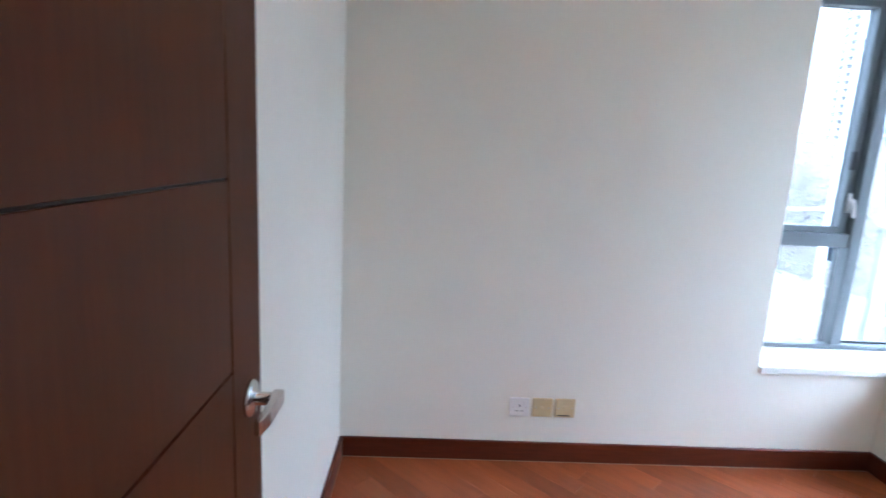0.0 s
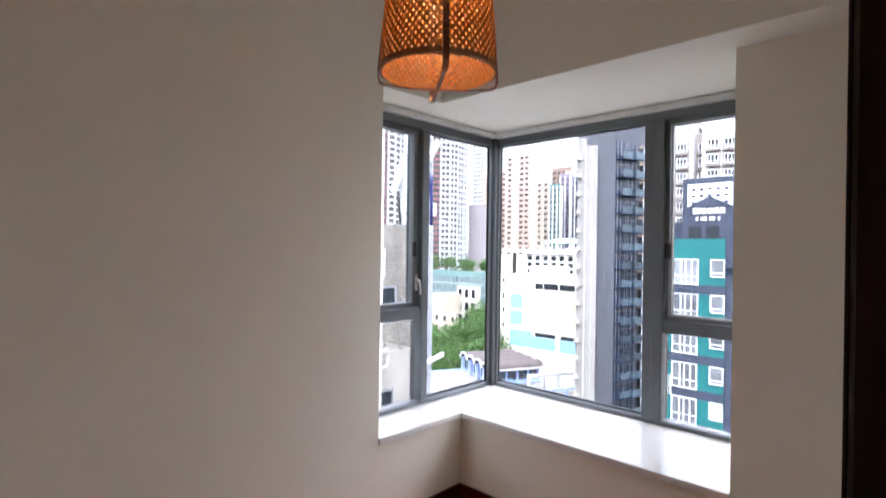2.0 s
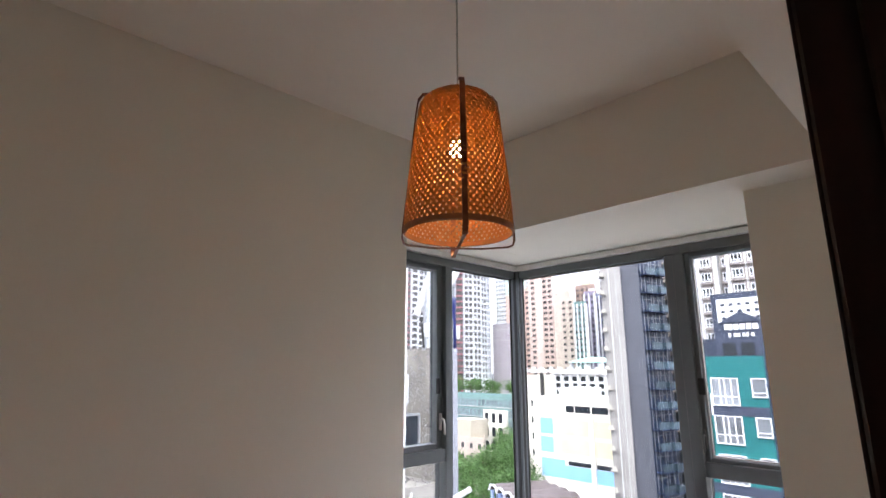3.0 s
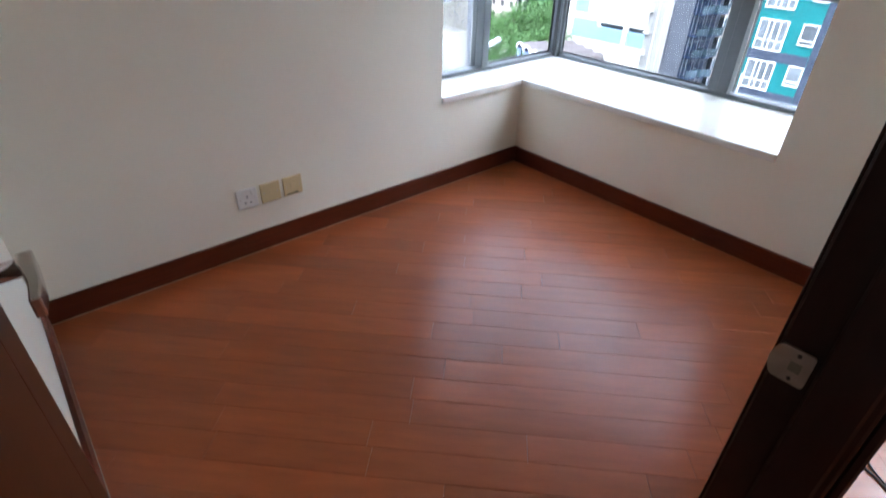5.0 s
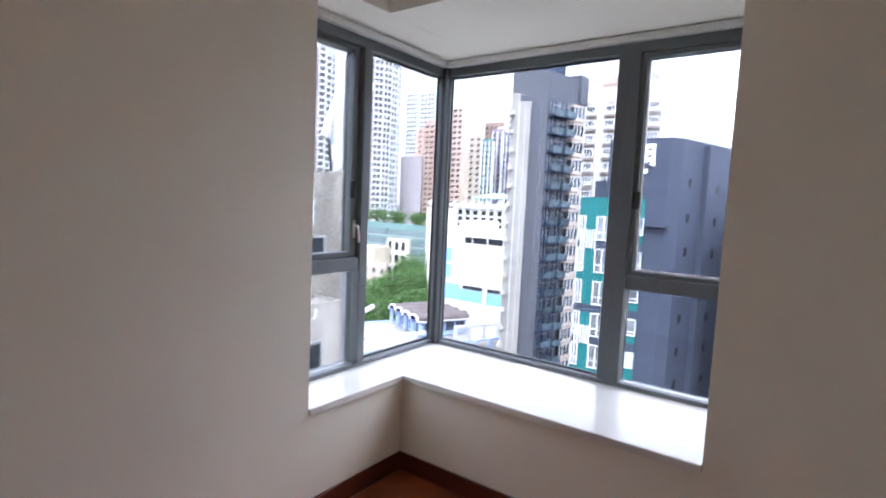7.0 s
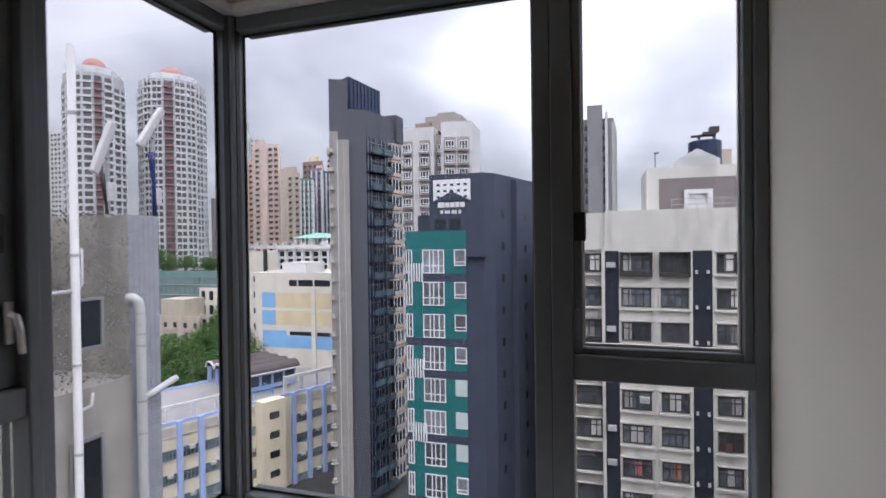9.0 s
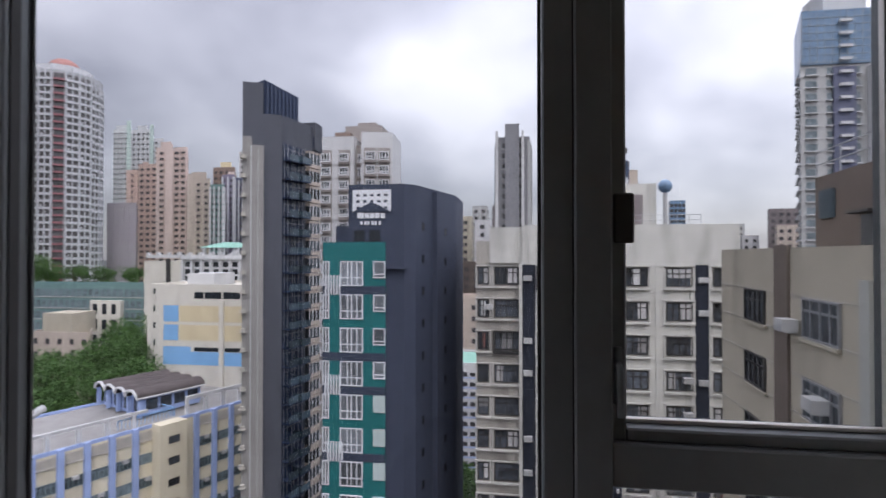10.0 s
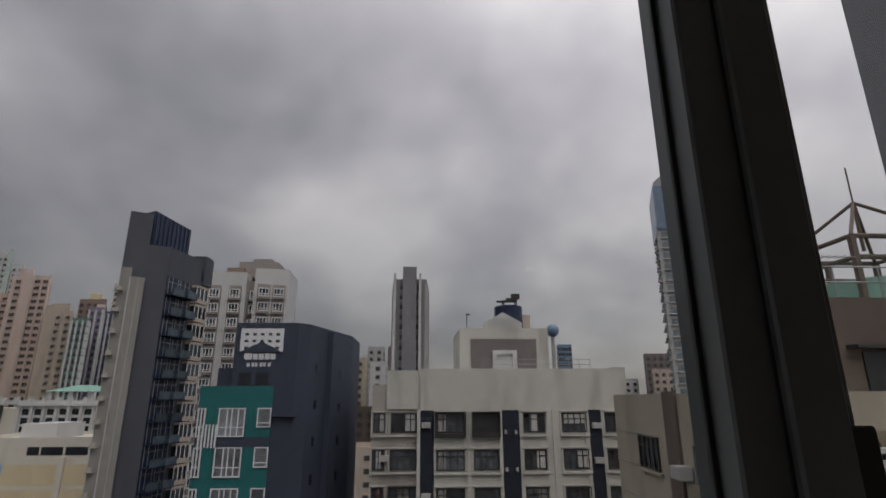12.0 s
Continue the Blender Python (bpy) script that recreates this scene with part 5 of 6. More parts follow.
stepped_tower("green and white apartment tower", 195, 14, ((123.4, 117.3, 28.9, 0, C_GREEN, 2.0, 1.3, 2.6, C_WHITE),), ((122.8, 118.5, 28.9, 30.0, C_WHITE),))
stepped_tower("brown apartment tower with a tan cap", 230, 12, ((144.0, 132.8, 42.1, 0, C_BROWNTOWER, 2.6, 1.4, 2.8, None),), ((140.6, 135.3, 42.1, 45.6, C_YELLOW),))
stepped_tower("purple grey apartment tower with pale ribs", 215, 14, ((130.2, 124.5, 36.1, 0, C_PURPLE, 1.9, 1.2, 2.7, C_PURPLE), (124.5, 118.7, 34.6, 0.6, C_NAVYTOWER, 1.9, 1.2, 2.7, C_MISTWHITE)), ((128, 124.8, 36.1, 38.5, C_ROSE),))
far_tower("apartment_tower", "pale apartment tower behind the dark one", 250, 142.1, 126, 16, 53.6, C_WHITE, bay=3, pane_w=1.5, low=0)


# the large curved white towers with red domes
def curved_tower(cx, cy, top, r, red_bay):
    cv = thing("apartment_tower", (cx, cy, GROUND), "large curved white tower with a red dome", "apartment tower", "towers of the city")
    ring = [(cx + r * math.cos(radians(132 + 19 * k)), cy + r * math.sin(radians(132 + 19 * k))) for k in range(10)]
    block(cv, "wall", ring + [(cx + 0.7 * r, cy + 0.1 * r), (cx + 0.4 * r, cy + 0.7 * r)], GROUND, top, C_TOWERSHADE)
    pn, lg, red = Heap(), Heap(), Heap()
    for i in range(9):
        p0, p1 = ring[i], ring[i + 1]
        m = wall_m(p0, p1)
        ln = (Vector(p1) - Vector(p0)).length
        drop = 3 if i in (0, 1, 7, 8) else 0
        if i != red_bay:
            for u in (0.0, ln - 0.3) if ln < 3.8 else (0.0, ln / 2 - 0.15, ln - 0.3):
                lg.box(m, (u, -0.45, GROUND), (u + 0.3, 0, top - drop))
        for k in range(34):
            z = top - 3 - drop - 2.6 * k
            if i == red_bay:
                pn.box(m, (0.5, -0.05, z), (ln - 0.5, 0, z + 1.9))
                red.box(m, (0.5, -0.9, z - 0.75), (ln - 0.5, 0, z - 0.05))
                continue
            pn.box(m, (0.35, -0.06, z), (ln - 0.35, 0, z + 1.65))
            lg.box(m, (0.0, -0.55, z - 0.85), (ln, 0, z - 0.05))
            lg.box(m, (ln * 0.18, -0.25, z + 0.1), (ln * 0.30, -0.06, z + 0.9)) if (i * 7 + k * 3) % 5 == 0 else None
    for nm, hp, m_ in (("window_rows", pn, C_BAND), ("ledge_rows", lg, C_MISTWHITE), ("balcony_rows", red, C_MAROON)):
        put(nm, hp.mesh(nm, m_), Matrix.Identity(4), cv, kind="stuff")
    block(cv, "upper_storey", [(cx + 0.74 * r * math.cos(radians(40 * k)), cy + 0.74 * r * math.sin(radians(40 * k))) for k in range(9)], top, top + 3.2, C_MISTWHITE)
    hp = Heap()
    for k in range(9):
        a = radians(40 * k)
        hp.box(Matrix.Translation((cx + 0.8 * r * math.cos(a), cy + 0.8 * r * math.sin(a), top)), (-0.6, -0.6, 0), (0.6, 0.6, 2.2))
    put("roof_piers", hp.mesh("roof_piers", C_MISTWHITE), Matrix.Identity(4), cv)
    bm = bmesh.new()
    lathe(bm, [(0.42 * r, top + 3.2), (0.41 * r, top + 4.6), (0.34 * r, top + 6.2), (0.22 * r, top + 7.2), (0.09 * r, top + 7.7), (0.02 * r, top + 7.8)], 24, pose(cx, cy, 0))
    part("dome", bm, C_REDROOF, cv, "red roof dome", smooth=True)


curved_tower(176, 172, 68.5, 12.6, 4)
curved_tower(148.5, 181.5, 64.5, 9.8, 5)
far_tower("apartment_tower", "white apartment tower on the hillside", 235, 330, 300, 16, 72, C_WHITE, bay=2.9, pane_w=1.6, ledge=0.4, low=-8)
# skyline between and beyond the near blocks
for k, (x, y0, y1, t, m_) in enumerate(((205, 23, 18, 15.5, C_BEIGE), (230, 20, 13.5, 22, C_GREY), (190, 15.5, 10, 13, C_WHITE), (250, 12, 7.5, 24, C_MAUVE), (160, 11, 6.5, 3, C_WHITE), (170, 18, 12, -2, C_BROWN), (260, -88, -97, 14, C_BROWN), (280, -104, -112, 16, C_GREY), (250, -99, -106, 9, C_WHITE), (240, -106, -118, 20, C_MAUVE), (220, -100, -112, 12, C_SAND))):
    far_tower("apartment_tower", "distant apartment tower on the skyline", x, y0, y1, 10, t, m_, bay=2.8, pane_w=1.5, ledge=0.2, low=-18)
ob = far_tower("office_block", "white block with pale blue bands and a green roof", 100, 12.0, 6.0, 14, -20.5, C_WHITE, floor_h=1.9, bay=1.5, pane_w=1.0, pane_h=0.8, ledge=0.12, low=-40, ledge_mat=C_LILAC)
block(ob, "roof_green", rect(101, 6.4, 113, 11.6), -20.5, -19.7, C_GREENROOF)
far_tower("office_block", "small beige block with rows of windows", 120, 14.5, 8.0, 12, -9.5, C_SAND, floor_h=2.6, bay=2.2, pane_w=1.3, pane_h=1.1, ledge=0.12, low=-40)
bm = bmesh.new()
bm_t = thing("water_tower", (300, -80, GROUND), "far tower with a blue glass ball on top", "tower")
lathe(bm, [(1.2, GROUND), (1.2, 36)], 12, pose(300, -79.5, 0))
part("shaft", bm, C_GREY, bm_t)
bm = bmesh.new()
bmesh.ops.create_uvsphere(bm, u_segments=20, v_segments=12, radius=3.7, matrix=pose(300, -79.5, 39))
part("ball", bm, C_BLUE, bm_t, "blue glass ball", smooth=True)
far_tower("office_tower", "far pale blue glass office tower", 300, -82, -90, 10, 30, C_BLUE, bay=2, pane_w=1.6, pane_h=1.8, ledge=0.1, low=0)
# tower with a blue glass top
bt = far_tower("apartment_tower", "grey apartment tower with a blue glass top", 130, -64.6, -82.5, 16, 44.8, C_GREY, bay=3.6, pane_w=2.4, pane_h=1.5, ledge=0.7, ledge_mat=C_WHITE, pane_mat=C_SCHOOLPANE, ribs=None)
block(bt, "glass_top", [(129.6, -64.6), (129.6, -82.3), (146, -82.3), (146, -71.0)], 44.8, 57.2, C_BLUE, "blue glass crown")
hp = Heap()
for k in range(7):
    hp.box(I4, (129.5, -82.3, 45.2 + 1.7 * k), (129.6, -64.6, 45.28 + 1.7 * k))
for k in range(12):
    hp.box(I4, (129.5, -82.2 + 1.58 * k, 44.8), (129.6, -82.13 + 1.58 * k, 57.2))
put("glass_mullions", hp.mesh("glass_mullions", C_GREY), Matrix.Identity(4), bt, kind="stuff").matrix_basis = Matrix.Translation(-ORIGIN[bt])
block(bt, "roof_block", rect(133, -80.1, 142, -71), 57.2, 63.5, C_WHITE)
block(bt, "white_wing", rect(127.8, -83.4, 131, -78.5), GROUND, 44.0, C_WHITE)
block(bt, "navy_strip", rect(129.2, -75.8, 130, -71.2), GROUND, 44.0, C_NAVYTOWER)
hp = Heap()
for k in range(26):
    hp.box(wall_m((129.2, -71.2), (129.2, -75.8)), (1.0, -0.8, 54.0 - 2.9 * k), (3.6, 0, 54.6 - 2.9 * k))
put("balcony_rows", hp.mesh("balcony_rows", C_WHITE), Matrix.Identity(4), bt, kind="stuff").matrix_basis = Matrix.Translation(-ORIGIN[bt])
block(bt, "glass_wing", rect(134.5, -90.8, 146, -84.0), GROUND, 55, C_BLUE)
block(bt, "white_wing", rect(134, -89.3, 136, -83.5), GROUND, 42.5, C_WHITE)
hp = Heap()
for k in range(22):
    for yy in (-85.5, -88.0):
        hp.box(Matrix.Identity(4), (133.0, yy - 0.7, 39 - 2.9 * k), (134, yy + 0.7, 40.4 - 2.9 * k))
    hp.box(Matrix.Identity(4), (127.0, -84.3, 39 - 2.9 * k), (128.6, -83.4, 40.2 - 2.9 * k))
put("bay_rows", hp.mesh("bay_rows", C_GREY), Matrix.Identity(4), bt, kind="stuff").matrix_basis = Matrix.Translation(-ORIGIN[bt])

# ---- white hall with arcades and a green pavilion roof ----
hb = thing("school_hall", (120, 80, GROUND), "white arcaded building with a green pavilion roof", "building")
block(hb, "wall", rect(120, 60, 138, 83.0), GROUND, 0.6, C_WHITE)
block(hb, "wing_wall", rect(120.5, 83.001, 138, 94), GROUND, -0.2, C_CREAM)
mh = wall_m((120, 83), (120, 60))
arc, pan = Heap(), Heap()
for r, (z0, z1) in enumerate(((-1.6, -0.4), (-3.4, -2.2), (-5.0, -3.9), (-9.2, -6.2))):
    for i in range(9):
        pan.box(mh, (0.7 + i * 2.55, -0.05, z0), (2.6 + i * 2.55, 0, z1))
for i in range(10):
    arc.box(mh, (i * 2.55 - 0.2, -0.5, -9.5), (i * 2.55 + 0.4, 0, 0.4))
for z in (-5.6, 0.2):
    arc.box(mh, (0, -0.7, z), (23, 0, z + 0.35))
put("window_rows", pan.mesh("window_rows", C_PANE), Matrix.Identity(4), hb, kind="stuff").matrix_basis = Matrix.Translation(-ORIGIN[hb])
put("column_rows", arc.mesh("column_rows", C_WHITE), Matrix.Identity(4), hb, kind="stuff").matrix_basis = Matrix.Translation(-ORIGIN[hb])
bal = Heap()
for i in range(12):
    bal.box(wall_m((120, 93), (120, 60)), (i * 2.85, -0.2, 0.6), (i * 2.85 + 0.8, 0.6, 2.0))
bal.box(wall_m((120, 93), (120, 60)), (0, -0.05, 0.6), (33, 0.3, 1.4))
put("balustrade", bal.mesh("balustrade", C_WHITE), Matrix.Identity(4), hb, "white balustrade")
for q in ((122, 78.5), (122, 74), (122, 69.5), (130, 78.5), (130, 69.5)):
    part("column", boxes((q[0] - 0.4, q[1] - 0.4, 0.6, q[0] + 0.4, q[1] + 0.4, 3.2)), C_WHITE, hb)
bm = bmesh.new()
lo = [bm.verts.new(p) for p in ((121, 68.6, 3.2), (132, 68.6, 3.2), (132, 79.2, 3.2), (121, 79.2, 3.2))]
hi = [bm.verts.new(p) for p in ((125, 72.4, 4.6), (128, 72.4, 4.6), (128, 75.4, 4.6), (125, 75.4, 4.6))]
bm.faces.new(lo[::-1])
bm.faces.new(hi)
for i in range(4):
    bm.faces.new((lo[i], lo[(i + 1) % 4], hi[(i + 1) % 4], hi[i]))
part("pavilion_roof", bm, C_GREENROOF, hb, "pale green hipped roof")
part("pole", boxes((119.7, 86.6, -6, 120.4, 87.4, 0.4)), C_DARKFRAME, hb)

# ---- cream block with blue and yellow painted panels ----
yb = thing("school_block", (95, 63, GROUND), "cream block painted with blue and yellow panels", "building")
block(yb, "wall", rect(95, 48, 112, 73.3), GROUND, -5.0, C_CREAM)
block(yb, "roof_house", rect(100, 62, 108, 68), -5, -2.5, C_WHITE)
parapet(yb, rect(95, 48, 112, 73.3), -5.0, 0.5, 0.3, C_CREAM)
my = wall_m((95, 73.3), (95, 48))
for nm, u0, u1, z0, z1, m_, lab in (("panel", 3.6, 6.9, -11.9, -8.7, C_SKYBLUE, "sky blue panel"), ("panel", 3.6, 6.9, -15.6, -12.5, C_SKYBLUE, "sky blue panel"), ("panel", 3.6, 9.5, -20.4, -16.8, C_SKYBLUE, "sky blue panel"), ("panel", 9.52, 25, -20.4, -17.8, C_SKYBLUE, "sky blue panel"),
                               ("panel", 6.91, 25, -11.9, -8.7, C_YELLOW, "pale yellow panel"), ("panel", 6.91, 25, -15.6, -12.5, C_YELLOW, "pale yellow panel"), ("panel", 6.92, 9.5, -16.79, -15.9, C_CREAM, "")):
    hp = Heap()
    hp.box(my, (u0, -0.05, z0), (u1, 0, z1))
    put(nm, hp.mesh(nm, m_), Matrix.Identity(4), yb, lab)
hp = Heap()
for u0, u1, z0, z1 in ((10.3, 12.2, -7.3, -6.0), (12.5, 16, -7.3, -6.0), (16.4, 20, -7.3, -6.0), (10.3, 15.6, -17.7, -16.9), (16.8, 24, -17.7, -16.9)):
    hp.box(my, (u0, -0.04, z0), (u1, 0, z1))
for k in range(5):
    hp.box(my, (1.4, -0.04, -6.5 - 3.4 * k), (1.8, 0, -5.3 - 3.4 * k))
put("window", hp.mesh("window", C_BLACKPANE), Matrix.Identity(4), yb)
hp = Heap()
hp.box(my, (15.8, -0.5, GROUND), (16.7, 0, -7.6))
put("pier", hp.mesh("pier", C_CREAM), Matrix.Identity(4), yb)

# ---- blue and cream school building ----
sc = thing("school_building", (72, 55, GROUND), "cream and pale blue school building with a vaulted roof", "building")
P0, P1 = (40.0, 68.3), (97.0, 42.1)
ms = wall_m(P0, P1)
ln = (Vector(P1) - Vector(P0)).length
dn = Vector((ms[0][1], ms[1][1]))
back = [(P1[0] + dn.x * 20, P1[1] + dn.y * 20), (P0[0] + dn.x * 20, P0[1] + dn.y * 20)]
block(sc, "wall", [P0, P1, *back], GROUND, -24.6, C_SCHOOL)
hp = Heap()
hp.box(ms, (0.35, 0.35, -24.6), (ln - 0.35, 19.6, -24.5))
put("roof_deck", hp.mesh("roof_deck", C_FLAT), Matrix.Identity(4), sc, "grey screeded roof deck")
parapet(sc, [P0, P1, *back], -24.6, 0.5, 0.3, C_LILAC)
pier_me = box_mesh("pier", (0, -0.55, GROUND), (0.75, 0, -24.1), C_LILAC)
hp = Heap()
hp.box(I4, (0.0, -0.06, 0), (2.3, 0, 1.45))
sc_pane = hp.mesh("pane", C_SCHOOLPANE)
sc_bars = bars_mesh("school_window", 2.3, 1.45, (0.58, 1.15, 1.72), (1.0,), 0.07, 0.12, C_SCHOOLFRAME, y=-0.06)
hp = Heap()
hp.box(I4, (0, -0.08, 0), (2.36, 0, 1.3))
for k in range(7):
    hp.box(I4, (0.1 + 0.33 * k, -0.11, 0.06), (0.2 + 0.33 * k, -0.08, 1.24))
hp.box(I4, (0, -0.2, -0.12), (2.36, 0, 0.0))
top_bay = hp.mesh("shade_panel", C_SPANDREL)
n = int(ln / 3.15)
for i in range(n):
    u = i * 3.15
    if 33.8 < u < 38.4:
        continue
    put("pier", pier_me, ms @ pose(u, 0, 0), sc, "pale blue pier")
    put("shade_panel", top_bay, ms @ pose(u + 0.78, 0, -26.2), sc)
    for k in range(4):
        o = put("window", sc_bars, ms @ pose(u + 0.82, 0, -29.6 - 3.5 * k), sc, "school window")
        sub("pane", sc_pane, o)
        if (i * 3 + k) % 2:
            put("air_conditioner", AC, ms @ pose(u + 1.7, -0.2, -28.5 - 3.5 * k), sc, "white air conditioner")
hp = Heap()
hp.box(ms, (34.4, -2.2, GROUND), (38.6, 0.0, -24.0))
put("stair_tower", hp.mesh("stair_tower", C_SCHOOL), Matrix.Identity(4), sc, "cream stair tower")
st_bars = bars_mesh("stair_window", 1.7, 1.1, (0.55, 1.15), (0.7,), 0.09, 0.1, C_DARKFRAME)
st_pane = box_mesh("pane", (0.05, -0.03, 0.05), (1.65, 0, 1.05), C_PANE)
for k in range(5):
    sub("pane", st_pane, put("window", st_bars, ms @ pose(35.7, -2.2, -27.0 - 3.2 * k), sc))
# roof terrace: frame wall, blue railing and vaulted shed
hp = Heap()
for i in range(9):
    hp.box(ms, (i * 3.6 + 3, 0.4, -24.1), (i * 3.6 + 3.5, 0.8, -22.2))
hp.box(ms, (3, 0.4, -22.2), (34, 0.8, -21.8))
hp.box(ms, (40, 0.4, -21.9), (60, 0.8, -21.3))
for i in range(7):
    hp.box(ms, (40 + i * 3.2, 0.4, -24.1), (40.5 + i * 3.2, 0.8, -21.9))
put("roof_frame", hp.mesh("roof_frame", C_WHITE), Matrix.Identity(4), sc, "white open roof frame")
hp = Heap()
for i in range(16):
    hp.box(ms, (30 + i * 0.55, 1.0, -24.0), (30.06 + i * 0.55, 1.06, -22.7))
hp.box(ms, (30, 1.0, -22.75), (38.4, 1.08, -22.65))
for i in range(7):
    hp.box(ms, (38.4, 1.0 + i * 0.55, -24.0), (38.46, 1.06 + i * 0.55, -22.7))
hp.box(ms, (38.36, 1.0, -22.75), (38.46, 4.6, -22.65))
put("railing", hp.mesh("railing", C_SKYBLUE), Matrix.Identity(4), sc, "pale blue roof railing")
hp = Heap()
hp.box(ms, (35.8, 5.6, -24.2), (45.6, 18.0, -21.2))
put("roof_hall", hp.mesh("roof_hall", C_LILAC), Matrix.Identity(4), sc, "pale blue rooftop hall")
hp, glz = Heap(), Heap()
for v in range(5):
    hp.box(ms, (34.9, 4.9 + v * 3.35, -24.2), (35.5, 5.3 + v * 3.35, -21.2))
for v in range(4):
    glz.box(ms, (35.72, 5.7 + v * 3.2, -23.7), (35.8, 8.0 + v * 3.2, -21.6))
for u in range(4):
    glz.box(ms, (36.4 + u * 2.3, 5.52, -23.4), (38.2 + u * 2.3, 5.6, -21.7))
put("hall_columns", hp.mesh("hall_columns", C_LILAC), Matrix.Identity(4), sc, "pale blue columns under the vaults")
put("hall_windows", glz.mesh("hall_windows", C_FLATPANE), Matrix.Identity(4), sc, "dark windows of the rooftop hall")
bm = bmesh.new()
for v in range(4):
    y0 = 4.8 + v * 3.4
    prev = None
    for s in range(9):
        a = math.pi * s / 8
        yy, zz = y0 + 1.7 - 1.7 * math.cos(a), -21.2 + 1.15 * math.sin(a)
        row = [bm.verts.new(ms @ Vector((u, yy, zz + d))) for u, d in ((34.5, 0), (46.0, 0), (46.0, 0.18), (34.5, 0.18))]
        if prev:
            for j in range(4):
                bm.faces.new((prev[j], prev[(j + 1) % 4], row[(j + 1) % 4], row[j]))
        prev = row
part("vault_roof", bm, C_ROOF, sc, "dark brown barrel vault roof")
bm = bmesh.new()
for v in range(4):
    y0 = 4.8 + v * 3.4
    tube(bm, [ms @ Vector((34.5, y0 + 1.7 - 1.7 * math.cos(math.pi * s / 8), -21.15 + 1.15 * math.sin(math.pi * s / 8))) for s in range(9)], 0.22, 6)
tube(bm, [ms @ Vector((34.5, 4.8, -21.2)), ms @ Vector((46, 4.8, -21.2))], 0.16, 6)
part("vault_edge", bm, C_WHITE, sc, "white arched roof edge")

# ---- low green and cream buildings behind the trees ----
gb = far_tower("office_block", "low green glass building with a flat roof", 140, 152, 106, 6, -8.2, C_GREEN, floor_h=3.4, bay=2.0, pane_w=1.5, pane_h=2.2, ledge=0.3, low=-32, ledge_mat=C_GREY, pane_mat=C_SCHOOLPANE)
block(gb, "cream_bay", rect(138.6, 116, 140, 126), GROUND, -12.2, C_CREAM)
hp = Heap()
for i in range(3):
    for k in range(4):
        hp.box(wall_m((138.6, 126), (138.6, 116)), (0.9 + i * 3.1, -0.06, -16.2 - 4.6 * k), (2.4 + i * 3.1, 0, -13.2 - 4.6 * k))
put("window", hp.mesh("window", C_BLACKPANE), Matrix.Identity(4), gb)
ob = far_tower("house", "old cream house with small windows", 124, 131, 112.5, 10, -20.5, C_SAND, floor_h=3.6, bay=3.6, pane_w=1.2, pane_h=1.5, ledge=0.2, low=-36)
block(ob, "upper_storey", rect(125, 119, 133, 128), -20.5, -14.5, C_BEIGE)

# ---- near grey building beside the north window ----
nb = thing("neighbour_building", (2, 8.8, GROUND), "grey pebble-dash building with pipes and mosaic strip", "building")
block(nb, "wall", rect(-14, 8.8, 7.85, 20), -1.42, 2.12, C_ROUGHCAST, "grey pebble-dash wall")
block(nb, "lower_wall", rect(-14, 8.84, 7.85, 20), GROUND, -1.421, C_SMOOTH, "stained smooth concrete wall")
rng = random.Random(33)
pv, pf = [], []
for k in range(3600):
    x, z, r = rng.uniform(2.6, 7.8), rng.uniform(-1.38, 2.08), rng.uniform(0.012, 0.034)
    a0, n0 = rng.uniform(0, 6.28), len(pv)
    for j in range(5):
        q = r * rng.uniform(0.55, 1.25)
        pv.append((x + q * math.cos(a0 + j * 1.257), 8.799, z + q * math.sin(a0 + j * 1.257)))
    pv.append((x, 8.799 - r * 0.5, z))
    pf += [(n0 + j, n0 + (j + 1) % 5, n0 + 5) for j in range(5)]
pm = bpy.data.meshes.new("pebbles")
pm.from_pydata([(x - 2, y - 8.8, z - GROUND) for x, y, z in pv], [], pf)
pm.materials.append(C_PEBBLE)
peb = new("pebbles", pm)
peb.parent = nb
ORIGIN[peb] = ORIGIN[nb]
tagged(peb, label="dark pebbles set in the wall", kind="stuff")
tiles = block(nb, "mosaic_strip", rect(7.851, 8.9, 8.67, 20), GROUND, 2.06, C_SMOOTH)
tile_me = box_mesh("mosaic_tile", (0, -0.02, 0), (0.128, 0, 0.088), C_TILE)
mt = wall_m((7.86, 8.9), (8.67, 8.9))
for i in range(6):
    for k in range(50):
        put("mosaic_tile", tile_me, mt @ pose(i * 0.135, 0, 1.95 - 0.095 * k), tiles)
hp = Heap()
for i in range(6):
    for k in range(50, 150):
        hp.box(mt, (i * 0.135, -0.02, 1.95 - 0.095 * k), (i * 0.135 + 0.128, 0, 2.038 - 0.095 * k))
put("mosaic_rows", hp.mesh("mosaic_rows", C_TILE), Matrix.Identity(4), nb, kind="stuff")
nb.children[-1].matrix_basis = Matrix.Translation(-ORIGIN[nb])
